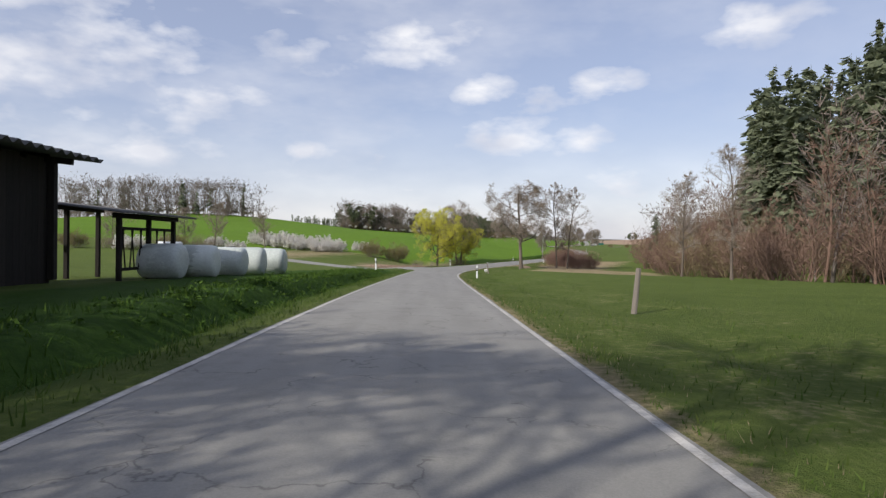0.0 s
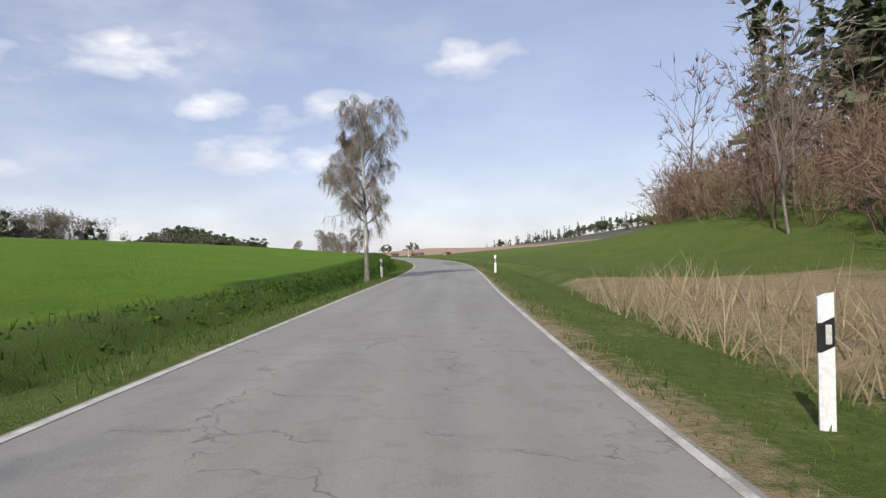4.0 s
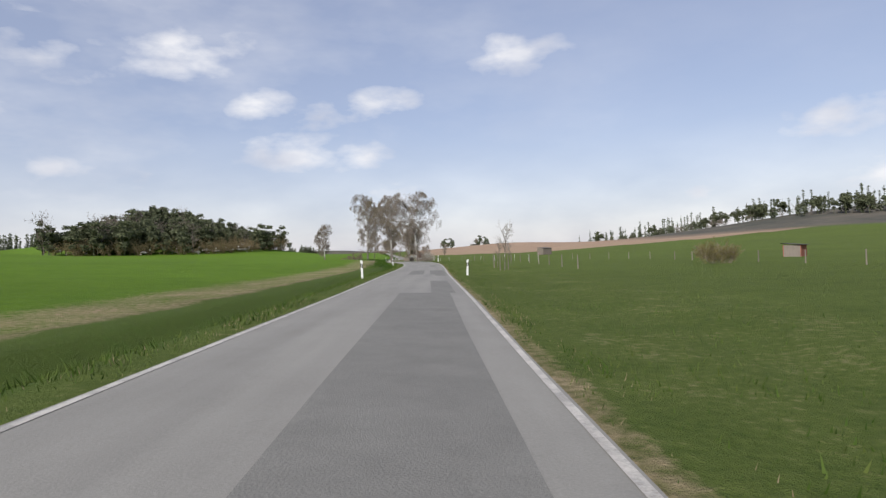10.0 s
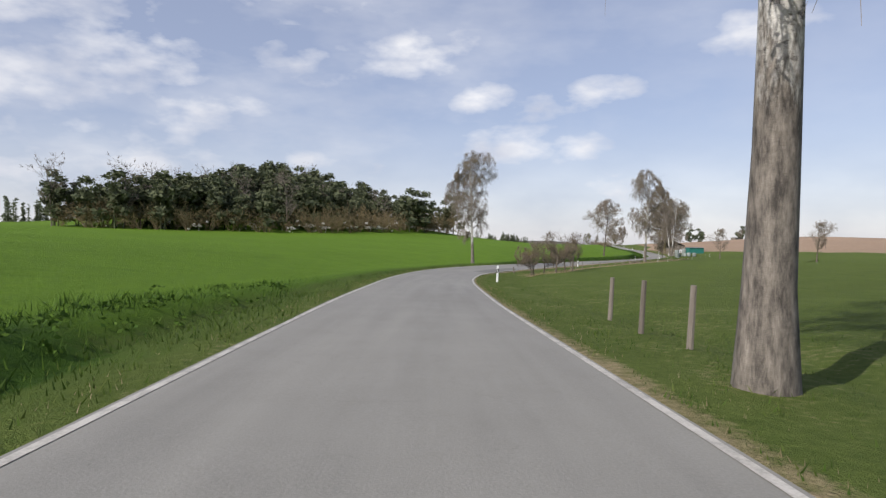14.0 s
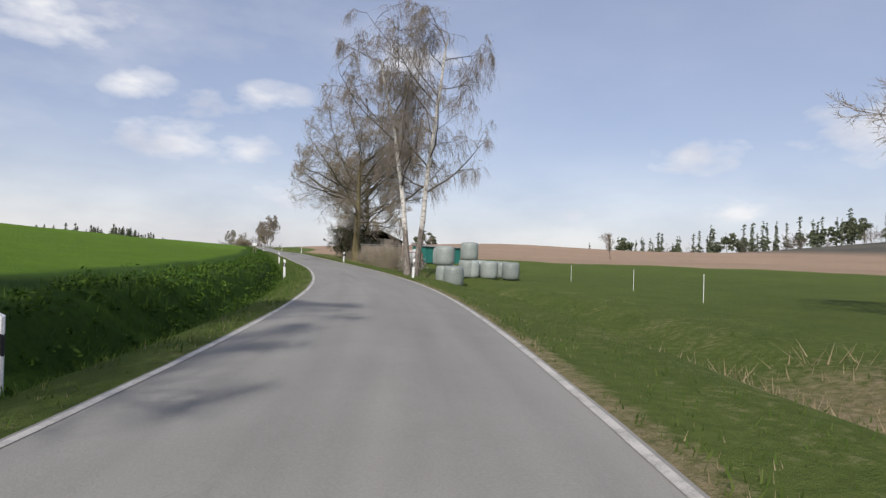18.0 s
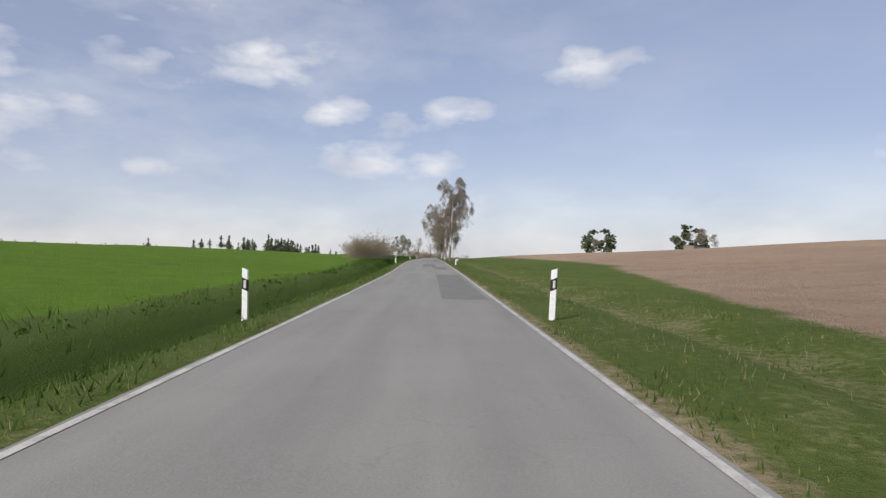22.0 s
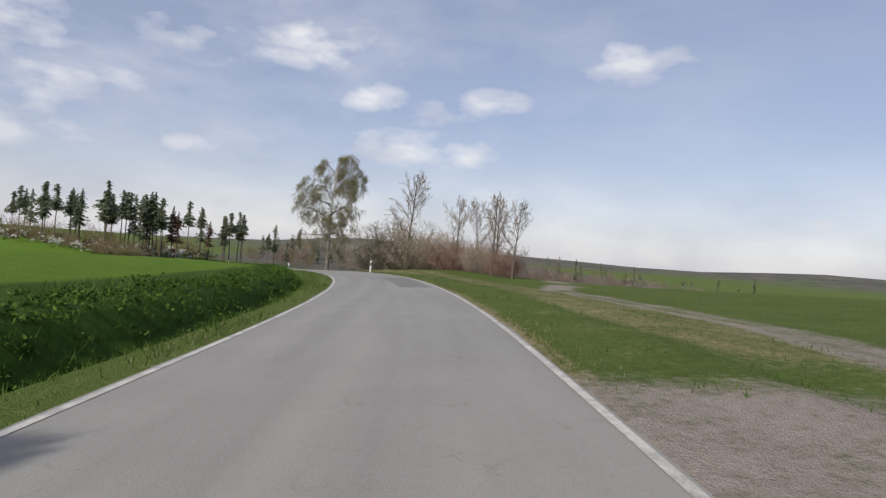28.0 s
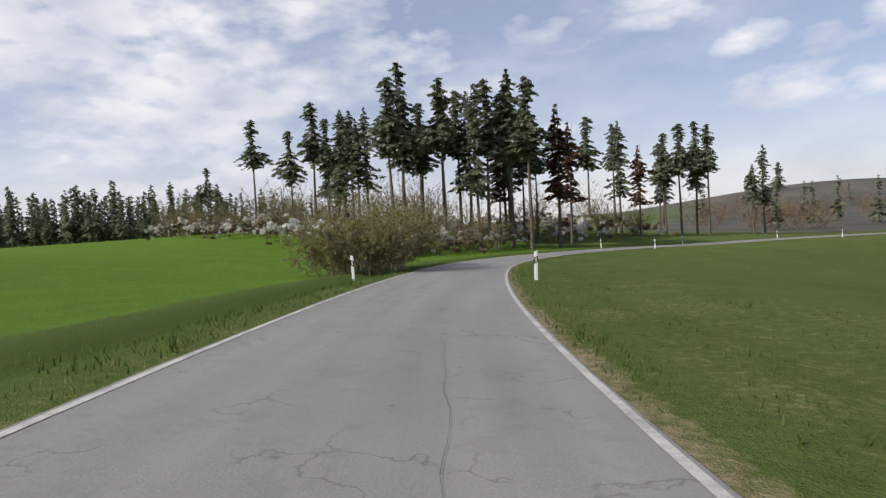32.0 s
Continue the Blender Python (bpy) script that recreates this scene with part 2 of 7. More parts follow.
def make_asphalt():
    m, n, l, p = nodes_of("asphalt")
    big = link_noise(n, l, 0.12, 5, 0.6)
    mid = link_noise(n, l, 1.1, 6, 0.65)
    fine = link_noise(n, l, 55, 3, 0.7)
    c = ramp(n, l, big, [(0.3, (0.212, 0.202, 0.176)), (0.7, (0.29, 0.278, 0.243))])
    c = blend(n, l, 0.4, c, ramp(n, l, mid, [(0.3, (0.16, 0.154, 0.137)), (0.7, (0.31, 0.298, 0.268))]))
    c = blend(n, l, 0.35, c, ramp(n, l, fine, [(0.3, (0.13, 0.123, 0.114)), (0.7, (0.33, 0.312, 0.29))]))
    # streaks along the lane, wheel tracks
    lane = n.new("ShaderNodeAttribute")
    lane.attribute_name = "lane"
    streak = n.new("ShaderNodeTexNoise")
    streak.inputs["Scale"].default_value = 1.0
    streak.inputs["Detail"].default_value = 5
    l.new(lane.outputs["Vector"], streak.inputs["Vector"])
    c = blend(n, l, 0.28, c, ramp(n, l, streak.outputs["Fac"], [(0.3, (0.15, 0.145, 0.13)), (0.7, (0.34, 0.325, 0.288))]))
    # worn, cracked stretches
    at = n.new("ShaderNodeAttribute")
    at.attribute_name = "worn"
    tc = n.new("ShaderNodeTexCoord")
    warp = n.new("ShaderNodeTexNoise")
    warp.inputs["Scale"].default_value = 2.6
    warp.inputs["Detail"].default_value = 6
    mixv = n.new("ShaderNodeMix")
    mixv.data_type = "VECTOR"
    mixv.inputs["Factor"].default_value = 0.42
    l.new(tc.outputs["Object"], warp.inputs["Vector"])
    l.new(tc.outputs["Object"], mixv.inputs["A"])
    l.new(warp.outputs["Color"], mixv.inputs["B"])
    vor = n.new("ShaderNodeTexVoronoi")
    vor.feature = "DISTANCE_TO_EDGE"
    vor.inputs["Scale"].default_value = 1.6
    l.new(mixv.outputs["Result"], vor.inputs["Vector"])
    line = ramp(n, l, vor.outputs["Distance"], [(0.0, (1, 1, 1)), (0.016, (0, 0, 0))])
    mm = n.new("ShaderNodeMath")
    mm.operation = "MULTIPLY"
    gate = ramp(n, l, link_noise(n, l, 1.3, 4, 0.6), [(0.5, (0, 0, 0)), (0.58, (1, 1, 1))])
    g2 = n.new("ShaderNodeMath")
    g2.operation = "MULTIPLY"
    l.new(gate, g2.inputs[0])
    l.new(at.outputs["Fac"], g2.inputs[1])
    l.new(line, mm.inputs[0])
    l.new(g2.outputs[0], mm.inputs[1])
    soft_c = n.new("ShaderNodeMath")
    soft_c.operation = "MULTIPLY"
    soft_c.inputs[1].default_value = 0.7
    l.new(mm.outputs[0], soft_c.inputs[0])
    c = blend(n, l, soft_c.outputs[0], c, (0.05, 0.045, 0.04))
    blot = n.new("ShaderNodeMath")
    blot.operation = "MULTIPLY"
    l.new(ramp(n, l, link_noise(n, l, 2.2, 7, 0.72), [(0.52, (0, 0, 0)), (0.6, (0.3, 0.3, 0.3))]), blot.inputs[0])
    l.new(at.outputs["Fac"], blot.inputs[1])
    c = blend(n, l, blot.outputs[0], c, (0.12, 0.113, 0.10))
    l.new(c, p.inputs["Base Color"])
    p.inputs["Roughness"].default_value = 0.78
    p.inputs["Specular IOR Level"].default_value = 0.35
    bump(n, l, p, fine, 0.35, 0.008)
    return m


def make_line_paint():
    m, n, l, p = nodes_of("line_paint")
    wear = link_noise(n, l, 3.0, 8, 0.75)
    c = ramp(n, l, wear, [(0.40, (0.24, 0.22, 0.185)), (0.54, (0.47, 0.435, 0.375)), (0.8, (0.62, 0.585, 0.52))])
    c = blend(n, l, 0.2, c, ramp(n, l, link_noise(n, l, 60, 2), [(0.3, (0.3, 0.28, 0.26)), (0.6, (0.8, 0.79, 0.77))]))
    l.new(c, p.inputs["Base Color"])
    p.inputs["Roughness"].default_value = 0.6
    return m


def make_ground():
    """Meadow, cereal, ploughed soil, dry grass: weights ride on the mesh."""
    m, n, l, p = nodes_of("ground")
    big = link_noise(n, l, 0.03, 5, 0.6)
    mid = link_noise(n, l, 0.5, 6, 0.65)
    fine = link_noise(n, l, 7.0, 5, 0.7)
    grain = link_noise(n, l, 38.0, 3, 0.7)

    ragged = blend(n, l, 0.6, mid, fine)

    def kind(a, b, c2, d):
        x = ramp(n, l, mid, [(0.3, a), (0.7, b)])
        x = blend(n, l, 0.45, x, ramp(n, l, fine, [(0.3, c2), (0.7, d)]))
        return x

    def weight(name):
        at = n.new("ShaderNodeAttribute")
        at.attribute_name = name
        return at.outputs["Fac"]

    def edge(w):
        """A weight with a ragged border."""
        s = n.new("ShaderNodeMath")
        s.operation = "MULTIPLY_ADD"
        l.new(ragged, s.inputs[0])
        s.inputs[1].default_value = 1.5
        s.inputs[2].default_value = -0.75
        a = n.new("ShaderNodeMath")
        a.operation = "ADD"
        l.new(w, a.inputs[0])
        l.new(s.outputs[0], a.inputs[1])
        r = n.new("ShaderNodeMapRange")
        r.inputs["From Min"].default_value = 0.28
        r.inputs["From Max"].default_value = 0.72
        l.new(a.outputs[0], r.inputs["Value"])
        return r.outputs["Result"]

    meadow = kind((0.062, 0.098, 0.017), (0.112, 0.147, 0.034), (0.037, 0.060, 0.011), (0.142, 0.164, 0.05))
    cereal = kind((0.07, 0.14, 0.012), (0.12, 0.205, 0.02), (0.042, 0.09, 0.009), (0.145, 0.22, 0.03))
    # rich growth, its green darkened to stand in for the bank's shade
    lush_shaded = kind((0.022, 0.054, 0.008), (0.05, 0.10, 0.014), (0.012, 0.030, 0.005), (0.07, 0.125, 0.02))
    soil = kind((0.24, 0.165, 0.11), (0.38, 0.275, 0.195), (0.16, 0.105, 0.07), (0.42, 0.31, 0.225))
    dry = kind((0.22, 0.165, 0.09), (0.33, 0.26, 0.16), (0.13, 0.095, 0.05), (0.38, 0.31, 0.2))
    forest = ramp(n, l, link_noise(n, l, 0.02, 6, 0.7), [(0.35, (0.06, 0.065, 0.055)), (0.65, (0.13, 0.115, 0.095))])
    c = blend(n, l, edge(weight("cereal")), meadow, cereal)
    c = blend(n, l, edge(weight("lush_shaded")), c, lush_shaded)
    c = blend(n, l, edge(weight("soil")), c, soil)
    c = blend(n, l, edge(weight("dry")), c, dry)
    gravel = kind((0.22, 0.185, 0.155), (0.33, 0.285, 0.245), (0.16, 0.13, 0.105), (0.37, 0.325, 0.285))
    c = blend(n, l, edge(weight("gravel")), c, gravel)
    c = blend(n, l, weight("forest"), c, forest)
    c = blend(n, l, 0.25, c, ramp(n, l, big, [(0.3, (0.5, 0.5, 0.5)), (0.7, (0.95, 0.95, 0.9))]), "OVERLAY")
    l.new(c, p.inputs["Base Color"])
    p.inputs["Roughness"].default_value = 0.95
    p.inputs["Specular IOR Level"].default_value = 0.08
    h = blend(n, l, 0.5, fine, grain)
    bump(n, l, p, h, 0.9, 0.12)
    return m


ASPHALT, PAINT, GROUND = make_asphalt(), make_line_paint(), make_ground()
PATCH = simple("asphalt_patch", (0.155, 0.149, 0.135), (0.215, 0.208, 0.188), 1.5, 0.8, 60, relief=0.4)
SEAL = simple("bitumen_seal", (0.03, 0.03, 0.03), (0.06, 0.055, 0.05), 3, 0.55)
BARK = simple("grey_brown_bark", (0.08, 0.063, 0.05), (0.18, 0.147, 0.118), 2.5, 0.9, 25, relief=0.8, stretch=(1, 1, 0.25))
MOSSBARK = simple("mossy_oak_bark", (0.13, 0.105, 0.05), (0.23, 0.19, 0.10), 1.2, 0.9, 22, relief=0.8, stretch=(1, 1, 0.3))
TWIG = simple("bare_twigs", (0.20, 0.163, 0.13), (0.33, 0.275, 0.22), 1.5, 0.9, 8, relief=0)
DARKLIMB = simple("dark_limb_bark", (0.06, 0.05, 0.043), (0.14, 0.118, 0.10), 2.0, 0.9, 20, relief=0.5)
OAKLIMB = simple("lichened_oak_limbs", (0.06, 0.05, 0.034), (0.15, 0.125, 0.078), 1.2, 0.9, 18, relief=0.6)
FRUITTWIG = simple("fruit_tree_twigs", (0.13, 0.10, 0.078), (0.24, 0.19, 0.145), 1.5, 0.9, 8, relief=0)
REDTWIG = simple("red_brown_twigs", (0.17, 0.10, 0.075), (0.28, 0.18, 0.14), 0.8, 0.9, 6, relief=0)
BIRCHTWIG = simple("birch_twigs", (0.16, 0.132, 0.112), (0.28, 0.238, 0.20), 1.5, 0.9, 8, relief=0)


def make_birch_bark():
    m, n, l, p = nodes_of("birch_bark")
    a = link_noise(n, l, 5.0, 8, 0.75, "Object", (1, 1, 1.7))
    b = link_noise(n, l, 1.6, 6, 0.7, "Object", (1.5, 1.5, 0.5))
    c = ramp(n, l, a, [(0.38, (0.055, 0.045, 0.04)), (0.46, (0.42, 0.395, 0.365)), (0.7, (0.68, 0.655, 0.62))])
    # furrowed dark bark at the foot of old stems
    tc = n.new("ShaderNodeTexCoord")
    sp = n.new("ShaderNodeSeparateXYZ")
    l.new(tc.outputs["Object"], sp.inputs[0])
    foot = n.new("ShaderNodeMapRange")
    for key, v in (("From Min", 1.2), ("From Max", 3.6), ("To Min", 0.42), ("To Max", -0.12)):
        foot.inputs[key].default_value = v
    l.new(sp.outputs["Z"], foot.inputs["Value"])
    add = n.new("ShaderNodeMath")
    add.operation = "ADD"
    l.new(b, add.inputs[0])
    l.new(foot.outputs[0], add.inputs[1])
    furrow = ramp(n, l, link_noise(n, l, 14, 5, 0.7, "Object", (1, 1, 0.25)), [(0.35, (0.05, 0.042, 0.036)), (0.6, (0.22, 0.19, 0.16)), (0.8, (0.36, 0.32, 0.28))])
    c = blend(n, l, ramp(n, l, add.outputs[0], [(0.52, (0, 0, 0)), (0.62, (1, 1, 1))]), c, furrow)
    l.new(c, p.inputs["Base Color"])
    p.inputs["Roughness"].default_value = 0.8
    bump(n, l, p, a, 0.7, 0.03)
    return m


BIRCH = make_birch_bark()
LEAF_YELLOW = island_mat("yellow_flowers", [(0, (0.50, 0.50, 0.05)), (1, (0.80, 0.76, 0.12))], through_light=0.5)
LEAF_FRESH = island_mat("fresh_leaves", [(0, (0.13, 0.16, 0.03)), (1, (0.26, 0.27, 0.07))])
LEAF_BUD = island_mat("brown_buds", [(0, (0.15, 0.135, 0.05)), (1, (0.28, 0.245, 0.10))])
BLOSSOM = island_mat("white_blossom", [(0, (0.58, 0.55, 0.48)), (1, (0.85, 0.83, 0.78))])
LEAF_RUDDY = island_mat("dark_red_leaves", [(0, (0.10, 0.035, 0.035)), (1, (0.20, 0.08, 0.06))])
PALEBUD = island_mat("pale_buds", [(0, (0.30, 0.25, 0.16)), (1, (0.55, 0.48, 0.36))])
NEEDLE = island_mat("fir_needles", [(0, (0.10, 0.122, 0.078)), (1, (0.25, 0.275, 0.17))], through_light=0.4)
IVY = island_mat("dark_evergreen_leaves", [(0, (0.016, 0.022, 0.010)), (1, (0.06, 0.07, 0.028))], through_light=0.15)
BLADES = island_mat("grass_blades", [(0, (0.028, 0.064, 0.008)), (0.6, (0.060, 0.115, 0.016)), (1, (0.125, 0.155, 0.038))], through_light=0.25)
DRYBLADES = island_mat("dry_grass_blades", [(0, (0.22, 0.165, 0.09)), (1, (0.42, 0.34, 0.21))], through_light=0.3)
POST_WHITE = simple("white_post_plastic", (0.66, 0.66, 0.65), (0.80, 0.80, 0.79), 4, 0.45, 30, relief=0.05)
POST_BLACK = simple("black_post_band", (0.012, 0.012, 0.014), (0.03, 0.03, 0.03), 4, 0.5, 30, relief=0)
REFLECTOR = simple("reflector_glass", (0.45, 0.45, 0.42), (0.6, 0.6, 0.58), 20, 0.2, 80, relief=0)
OLDWOOD = simple("weathered_wood", (0.13, 0.108, 0.09), (0.27, 0.235, 0.20), 2.0, 0.9, 30, relief=0.7, stretch=(6, 6, 0.6), vary=0.35)
DARKWOOD = simple("dark_stained_wood", (0.012, 0.010, 0.008), (0.032, 0.026, 0.021), 2.0, 0.85, 30, relief=0.6, stretch=(5, 5, 0.6), vary=0.3)
ROOFING = simple("grey_fibre_cement", (0.075, 0.075, 0.075), (0.16, 0.155, 0.15), 1.5, 0.85, 25, relief=0.3)
WRAP_PALE = simple("pale_bale_wrap", (0.42, 0.46, 0.42), (0.62, 0.65, 0.60), 1.5, 0.35, 14, relief=0.5, vary=0.3)
WRAP_GREEN = simple("grey_green_bale_wrap", (0.19, 0.22, 0.20), (0.38, 0.41, 0.385), 1.8, 0.35, 14, relief=0.5, vary=0.5)
METAL_GREEN = simple("green_sheet_metal", (0.02, 0.13, 0.11), (0.035, 0.19, 0.16), 1.2, 0.45, 20, relief=0.1)
METAL_GREY = simple("galvanised_steel", (0.30, 0.31, 0.32), (0.45, 0.46, 0.46), 3, 0.45, 25, metal=0.7, relief=0.1)
RUST = simple("rusty_steel", (0.13, 0.065, 0.04), (0.24, 0.13, 0.085), 3, 0.85, 25, relief=0.4)
TANK = simple("white_tank_plastic", (0.5, 0.52, 0.54), (0.68, 0.69, 0.70), 1.2, 0.4, 15, relief=0.1)
SIGN_WHITE = simple("sign_white", (0.70, 0.70, 0.69), (0.80, 0.80, 0.79), 5, 0.4, 30, relief=0)
SIGN_RED = simple("sign_red", (0.45, 0.02, 0.02), (0.6, 0.035, 0.03), 5, 0.4, 30, relief=0)
SIGN_BLACK = simple("sign_black", (0.015, 0.015, 0.015), (0.03, 0.03, 0.03), 5, 0.5, 30, relief=0)
REDBOARD = simple("red_brown_boards", (0.20, 0.07, 0.05), (0.32, 0.13, 0.09), 1, 0.85, 14, relief=0.3)
STONE = simple("gutter_stone", (0.22, 0.17, 0.135), (0.32, 0.26, 0.21), 3, 0.9, 20, relief=0.5, vary=0.25)

# ------------------------------------------------------------------ plan of the road
EYE = 1.14                      # eye over the asphalt
R = np.array(ROWS)


def glide(T, V, t):
    """Smooth course through rows."""
    V = np.asarray(V, float)
    m = np.gradient(V, T, axis=0)
    t = np.atleast_1d(t)
    i = np.clip(np.searchsorted(T, t) - 1, 0, len(T) - 2)
    h = T[i + 1] - T[i]
    u = (t - T[i]) / h
    if V.ndim > 1:
        u, h = u[:, None], h[:, None]
    return (2 * u**3 - 3 * u**2 + 1) * V[i] + (u**3 - 2 * u**2 + u) * h * m[i] + (3 * u**2 - 2 * u**3) * V[i + 1] + (u**3 - u**2) * h * m[i + 1]


STEP = 0.06
U = np.arange(0, 32.001, STEP)
core = glide(R[:, 0], R[:, 1:4], U)
lean = np.radians(glide(R[:, 0], R[:, 6], U) - 0.9)
# the road goes on behind the start and past the end
back = [core[0] - (core[1] - core[0]) * k for k in range(40, 0, -1)]
fore, p_now = [], core[-1].copy()
yaw_now = math.atan2(-(core[-1] - core[-2])[0], (core[-1] - core[-2])[1])
for k in range(1, 190):
    turn = -0.7 if k < 15 else (-2.0 if k < 37 else (-1.4 if k < 66 else 0.3))
    yaw_now += radians(turn)
    p_now = p_now + np.array([-math.sin(yaw_now) * 2.1, math.cos(yaw_now) * 2.1, -0.066 if k < 40 else -0.03])
    fore.append(p_now.copy())
LINE = np.vstack([back, core, fore])
UU = np.concatenate([-STEP * np.arange(40, 0, -1), U, 32 + STEP * np.arange(1, 190)])
LEAN = np.concatenate([np.full(40, lean[0]), lean, lean[-1] * np.exp(-np.arange(1, 190) / 20.0)])
LINE[:, 2] -= EYE
HEAD = np.gradient(LINE[:, :2], axis=0)
HEAD /= np.linalg.norm(HEAD, axis=1)[:, None]
SIDE = np.stack([HEAD[:, 1], -HEAD[:, 0]], 1)


def course(pairs):
    t, v = zip(*pairs)
    return np.interp(UU, t, v)


def soften(v, k):
    w = np.hanning(2 * k + 3)[1:-1]
    return np.convolve(np.pad(v, k, mode="edge"), w / w.sum(), mode="valid")


# edge lines left and right of the eye, in metres
A_LINE = soften(course([(0, 2.46), (2, 2.7), (3, 2.92), (3.5, 2.7), (6, 2.42), (7, 2.22), (8, 2.78), (9, 3.0), (10, 2.73), (11, 2.67), (12, 2.4), (13, 2.1), (13.5, 2.0), (14.5, 2.5), (15.5, 3.1), (16, 2.9), (17, 2.3), (18, 2.4), (19, 2.2), (20, 2.4), (23, 2.32), (25, 2.55), (27, 2.57), (28, 2.55), (28.7, 2.2), (29, 2.3), (30, 2.22), (32, 2.6)]), 5)
B_LINE = -0.03 + soften(course([(0, 1.65), (2, 1.3), (3, 1.27), (3.5, 1.45), (6, 1.7), (7, 1.95), (8, 1.3), (9, 1.02), (10, 1.08), (11, 1.15), (12, 1.65), (13, 2.0), (13.5, 2.08), (14.5, 1.6), (15.5, 1.1), (16, 1.13), (17, 1.6), (18, 1.32), (19, 1.86), (20, 1.52), (23, 1.7), (24, 1.7), (25, 1.5), (27, 1.5), (28, 1.40), (29, 1.66), (29.5, 1.85), (30, 1.82), (31.2, 1.5), (32, 1.27)]), 5)
BANK = soften(course([(-2, 0.2), (0, 0.2), (0.7, 0.55), (1.3, 0.4), (1.6, 0.0), (2, -0.15), (2.6, -0.2), (2.85, -0.6), (3.3, -0.6), (3.55, -0.2), (3.75, 0.0), (5, 0.5), (5.6, 1.0), (7, 1.1), (7.6, 0.8), (8.2, 0.5), (9, 0.1), (10, 0.05), (11.3, 0.05), (12, 0.4), (12.6, 0.9), (13.6, 0.95), (14.2, 0.4), (14.8, 0.0), (16.3, 0.05), (16.7, 0.35), (17, 0.6), (18.5, 0.75), (19, 0.9), (20, 0.85), (20.6, 0.35), (21, 0.15), (23, 0.2), (24, 0.4), (26, 0.5), (27, 0.4), (28, 0.5), (29, 0.5), (30, 0.35), (31, 0.15), (32, 0.0)]), 6) * 0.70
DITCH = soften(course([(0, 0.25), (1.3, 0.2), (1.7, 0.0), (3, 0.5), (4, 0.2), (6, 0.35), (9, 0.25), (10, 0.35), (11, 0.1), (13, 0.4), (14.5, 0.05), (16, 0.1), (18, 0.4), (20, 0.45), (23, 0.4), (28, 0.4), (31, 0.25), (32, 0.15)]), 8)
DITCH_R = soften(course([(0, 0.1), (3, 0.25), (3.6, 0.6), (4.5, 0.4), (7, 0.25), (9, 0.3), (10, 0.1), (12, 0.1), (14, 0.2), (15, 0.1), (16, 0.35), (17.5, 0.35), (19, 0.4), (20, 0.2), (22, 0.25), (24.5, 0.35), (26, 0.1), (32, 0.1)]), 8)
RISE_L = soften(course([(-2, 0.0), (1, 0.0), (2, 0.0), (3, 0.04), (3.5, 0.07), (5, 0.10), (6, 0.115), (7, 0.11), (8, 0.09), (9, 0.08), (10, 0.05), (11, 0.035), (13, 0.035), (14, 0.05), (15.5, 0.05), (16, 0.06), (17, 0.07), (18, 0.07), (19, 0.06), (20, 0.045), (23, 0.025), (25, 0.01), (28, -0.015), (30, -0.01), (32, 0.02)]), 10)
RISE_R = soften(course([(-2, 0.0), (2, 0.0), (3, -0.04), (4, -0.05), (5.5, -0.052), (7, -0.032), (9, -0.015), (13, -0.02), (14.5, -0.03), (15.5, 0.0), (16.5, 0.03), (17.5, 0.01), (19, -0.02), (20, -0.005), (22, -0.006), (25, -0.002), (28.6, -0.008), (29.9, 0.0), (30.4, -0.11), (31, -0.13), (32, -0.10), (35, -0.07)]), 10)
SHORE = 0.08                    # asphalt outside the line

HILLS = [  # x, y, height, reach along x and y
    (-150, 400, 10, 90, 110), (-60, 520, 4, 70, 70), (5, 728, 11, 60, 50), (128, 165, 34, 48, 42), (600, 720, 34, 200, 170), (360, 520, 5, 120, 150),
    (320, 955, 6, 75, 85), (285, 850, 3, 65, 70), (270, 1190, -7, 90, 80), (-120, 900, 9, 160, 220), (250, 800, 1.2, 70, 90), (110, 1180, 3, 60, 40),
    (500, 2100, 18, 300, 200), (1150, 2000, 30, 300, 260), (150, 2300, 14, 300, 200), (1700, 1500, 32, 300, 350), (225, 1600, 27, 120, 120), (330, 345, 14, 50, 70), 
    (-900, 1500, 20, 420, 500), (900, 150, 18, 250, 300), (-700, 300, 18, 250, 500),
]


def far_height(X, Y):
    """The lie of the land away from the road."""
    X, Y = np.asarray(X, float), np.asarray(Y, float)
    num, den = np.zeros_like(X), np.zeros_like(X)
    for k in range(0, len(UU), 10):
        dx, dy = X - LINE[k, 0], Y - LINE[k, 1]
        r2 = dx * dx + dy * dy
        d = dx * SIDE[k, 0] + dy * SIDE[k, 1]
        left = 130 * (1 - np.exp(-np.maximum(-d, 0) / 130))
        right = 110 * (1 - np.exp(-np.maximum(d, 0) / 110))
        w = 1 / (r2 + 60.0) ** 2.2
        num += w * (LINE[k, 2] + RISE_L[k] * left + RISE_R[k] * right)
        den += w
    z = num / den + hollow(X, Y)
    for x, y, h, rx, ry in HILLS:
        z = z + h * np.exp(-((X - x) / rx) ** 2 - ((Y - y) / ry) ** 2)
    return z


def near_road(X, Y):
    X, Y = np.asarray(X, float), np.asarray(Y, float)
    best = np.full(X.shape, 1e9)
    idx = np.zeros(X.shape, int)
    for k in range(0, len(UU), 3):
        r = (X - LINE[k, 0]) ** 2 + (Y - LINE[k, 1]) ** 2
        m = r < best
        best[m], idx[m] = r[m], k
    return np.sqrt(best), idx


def smooth(a, b, x):
    t = np.clip((x - a) / (b - a), 0, 1)
    return t * t * (3 - 2 * t)


REACH = 30.0


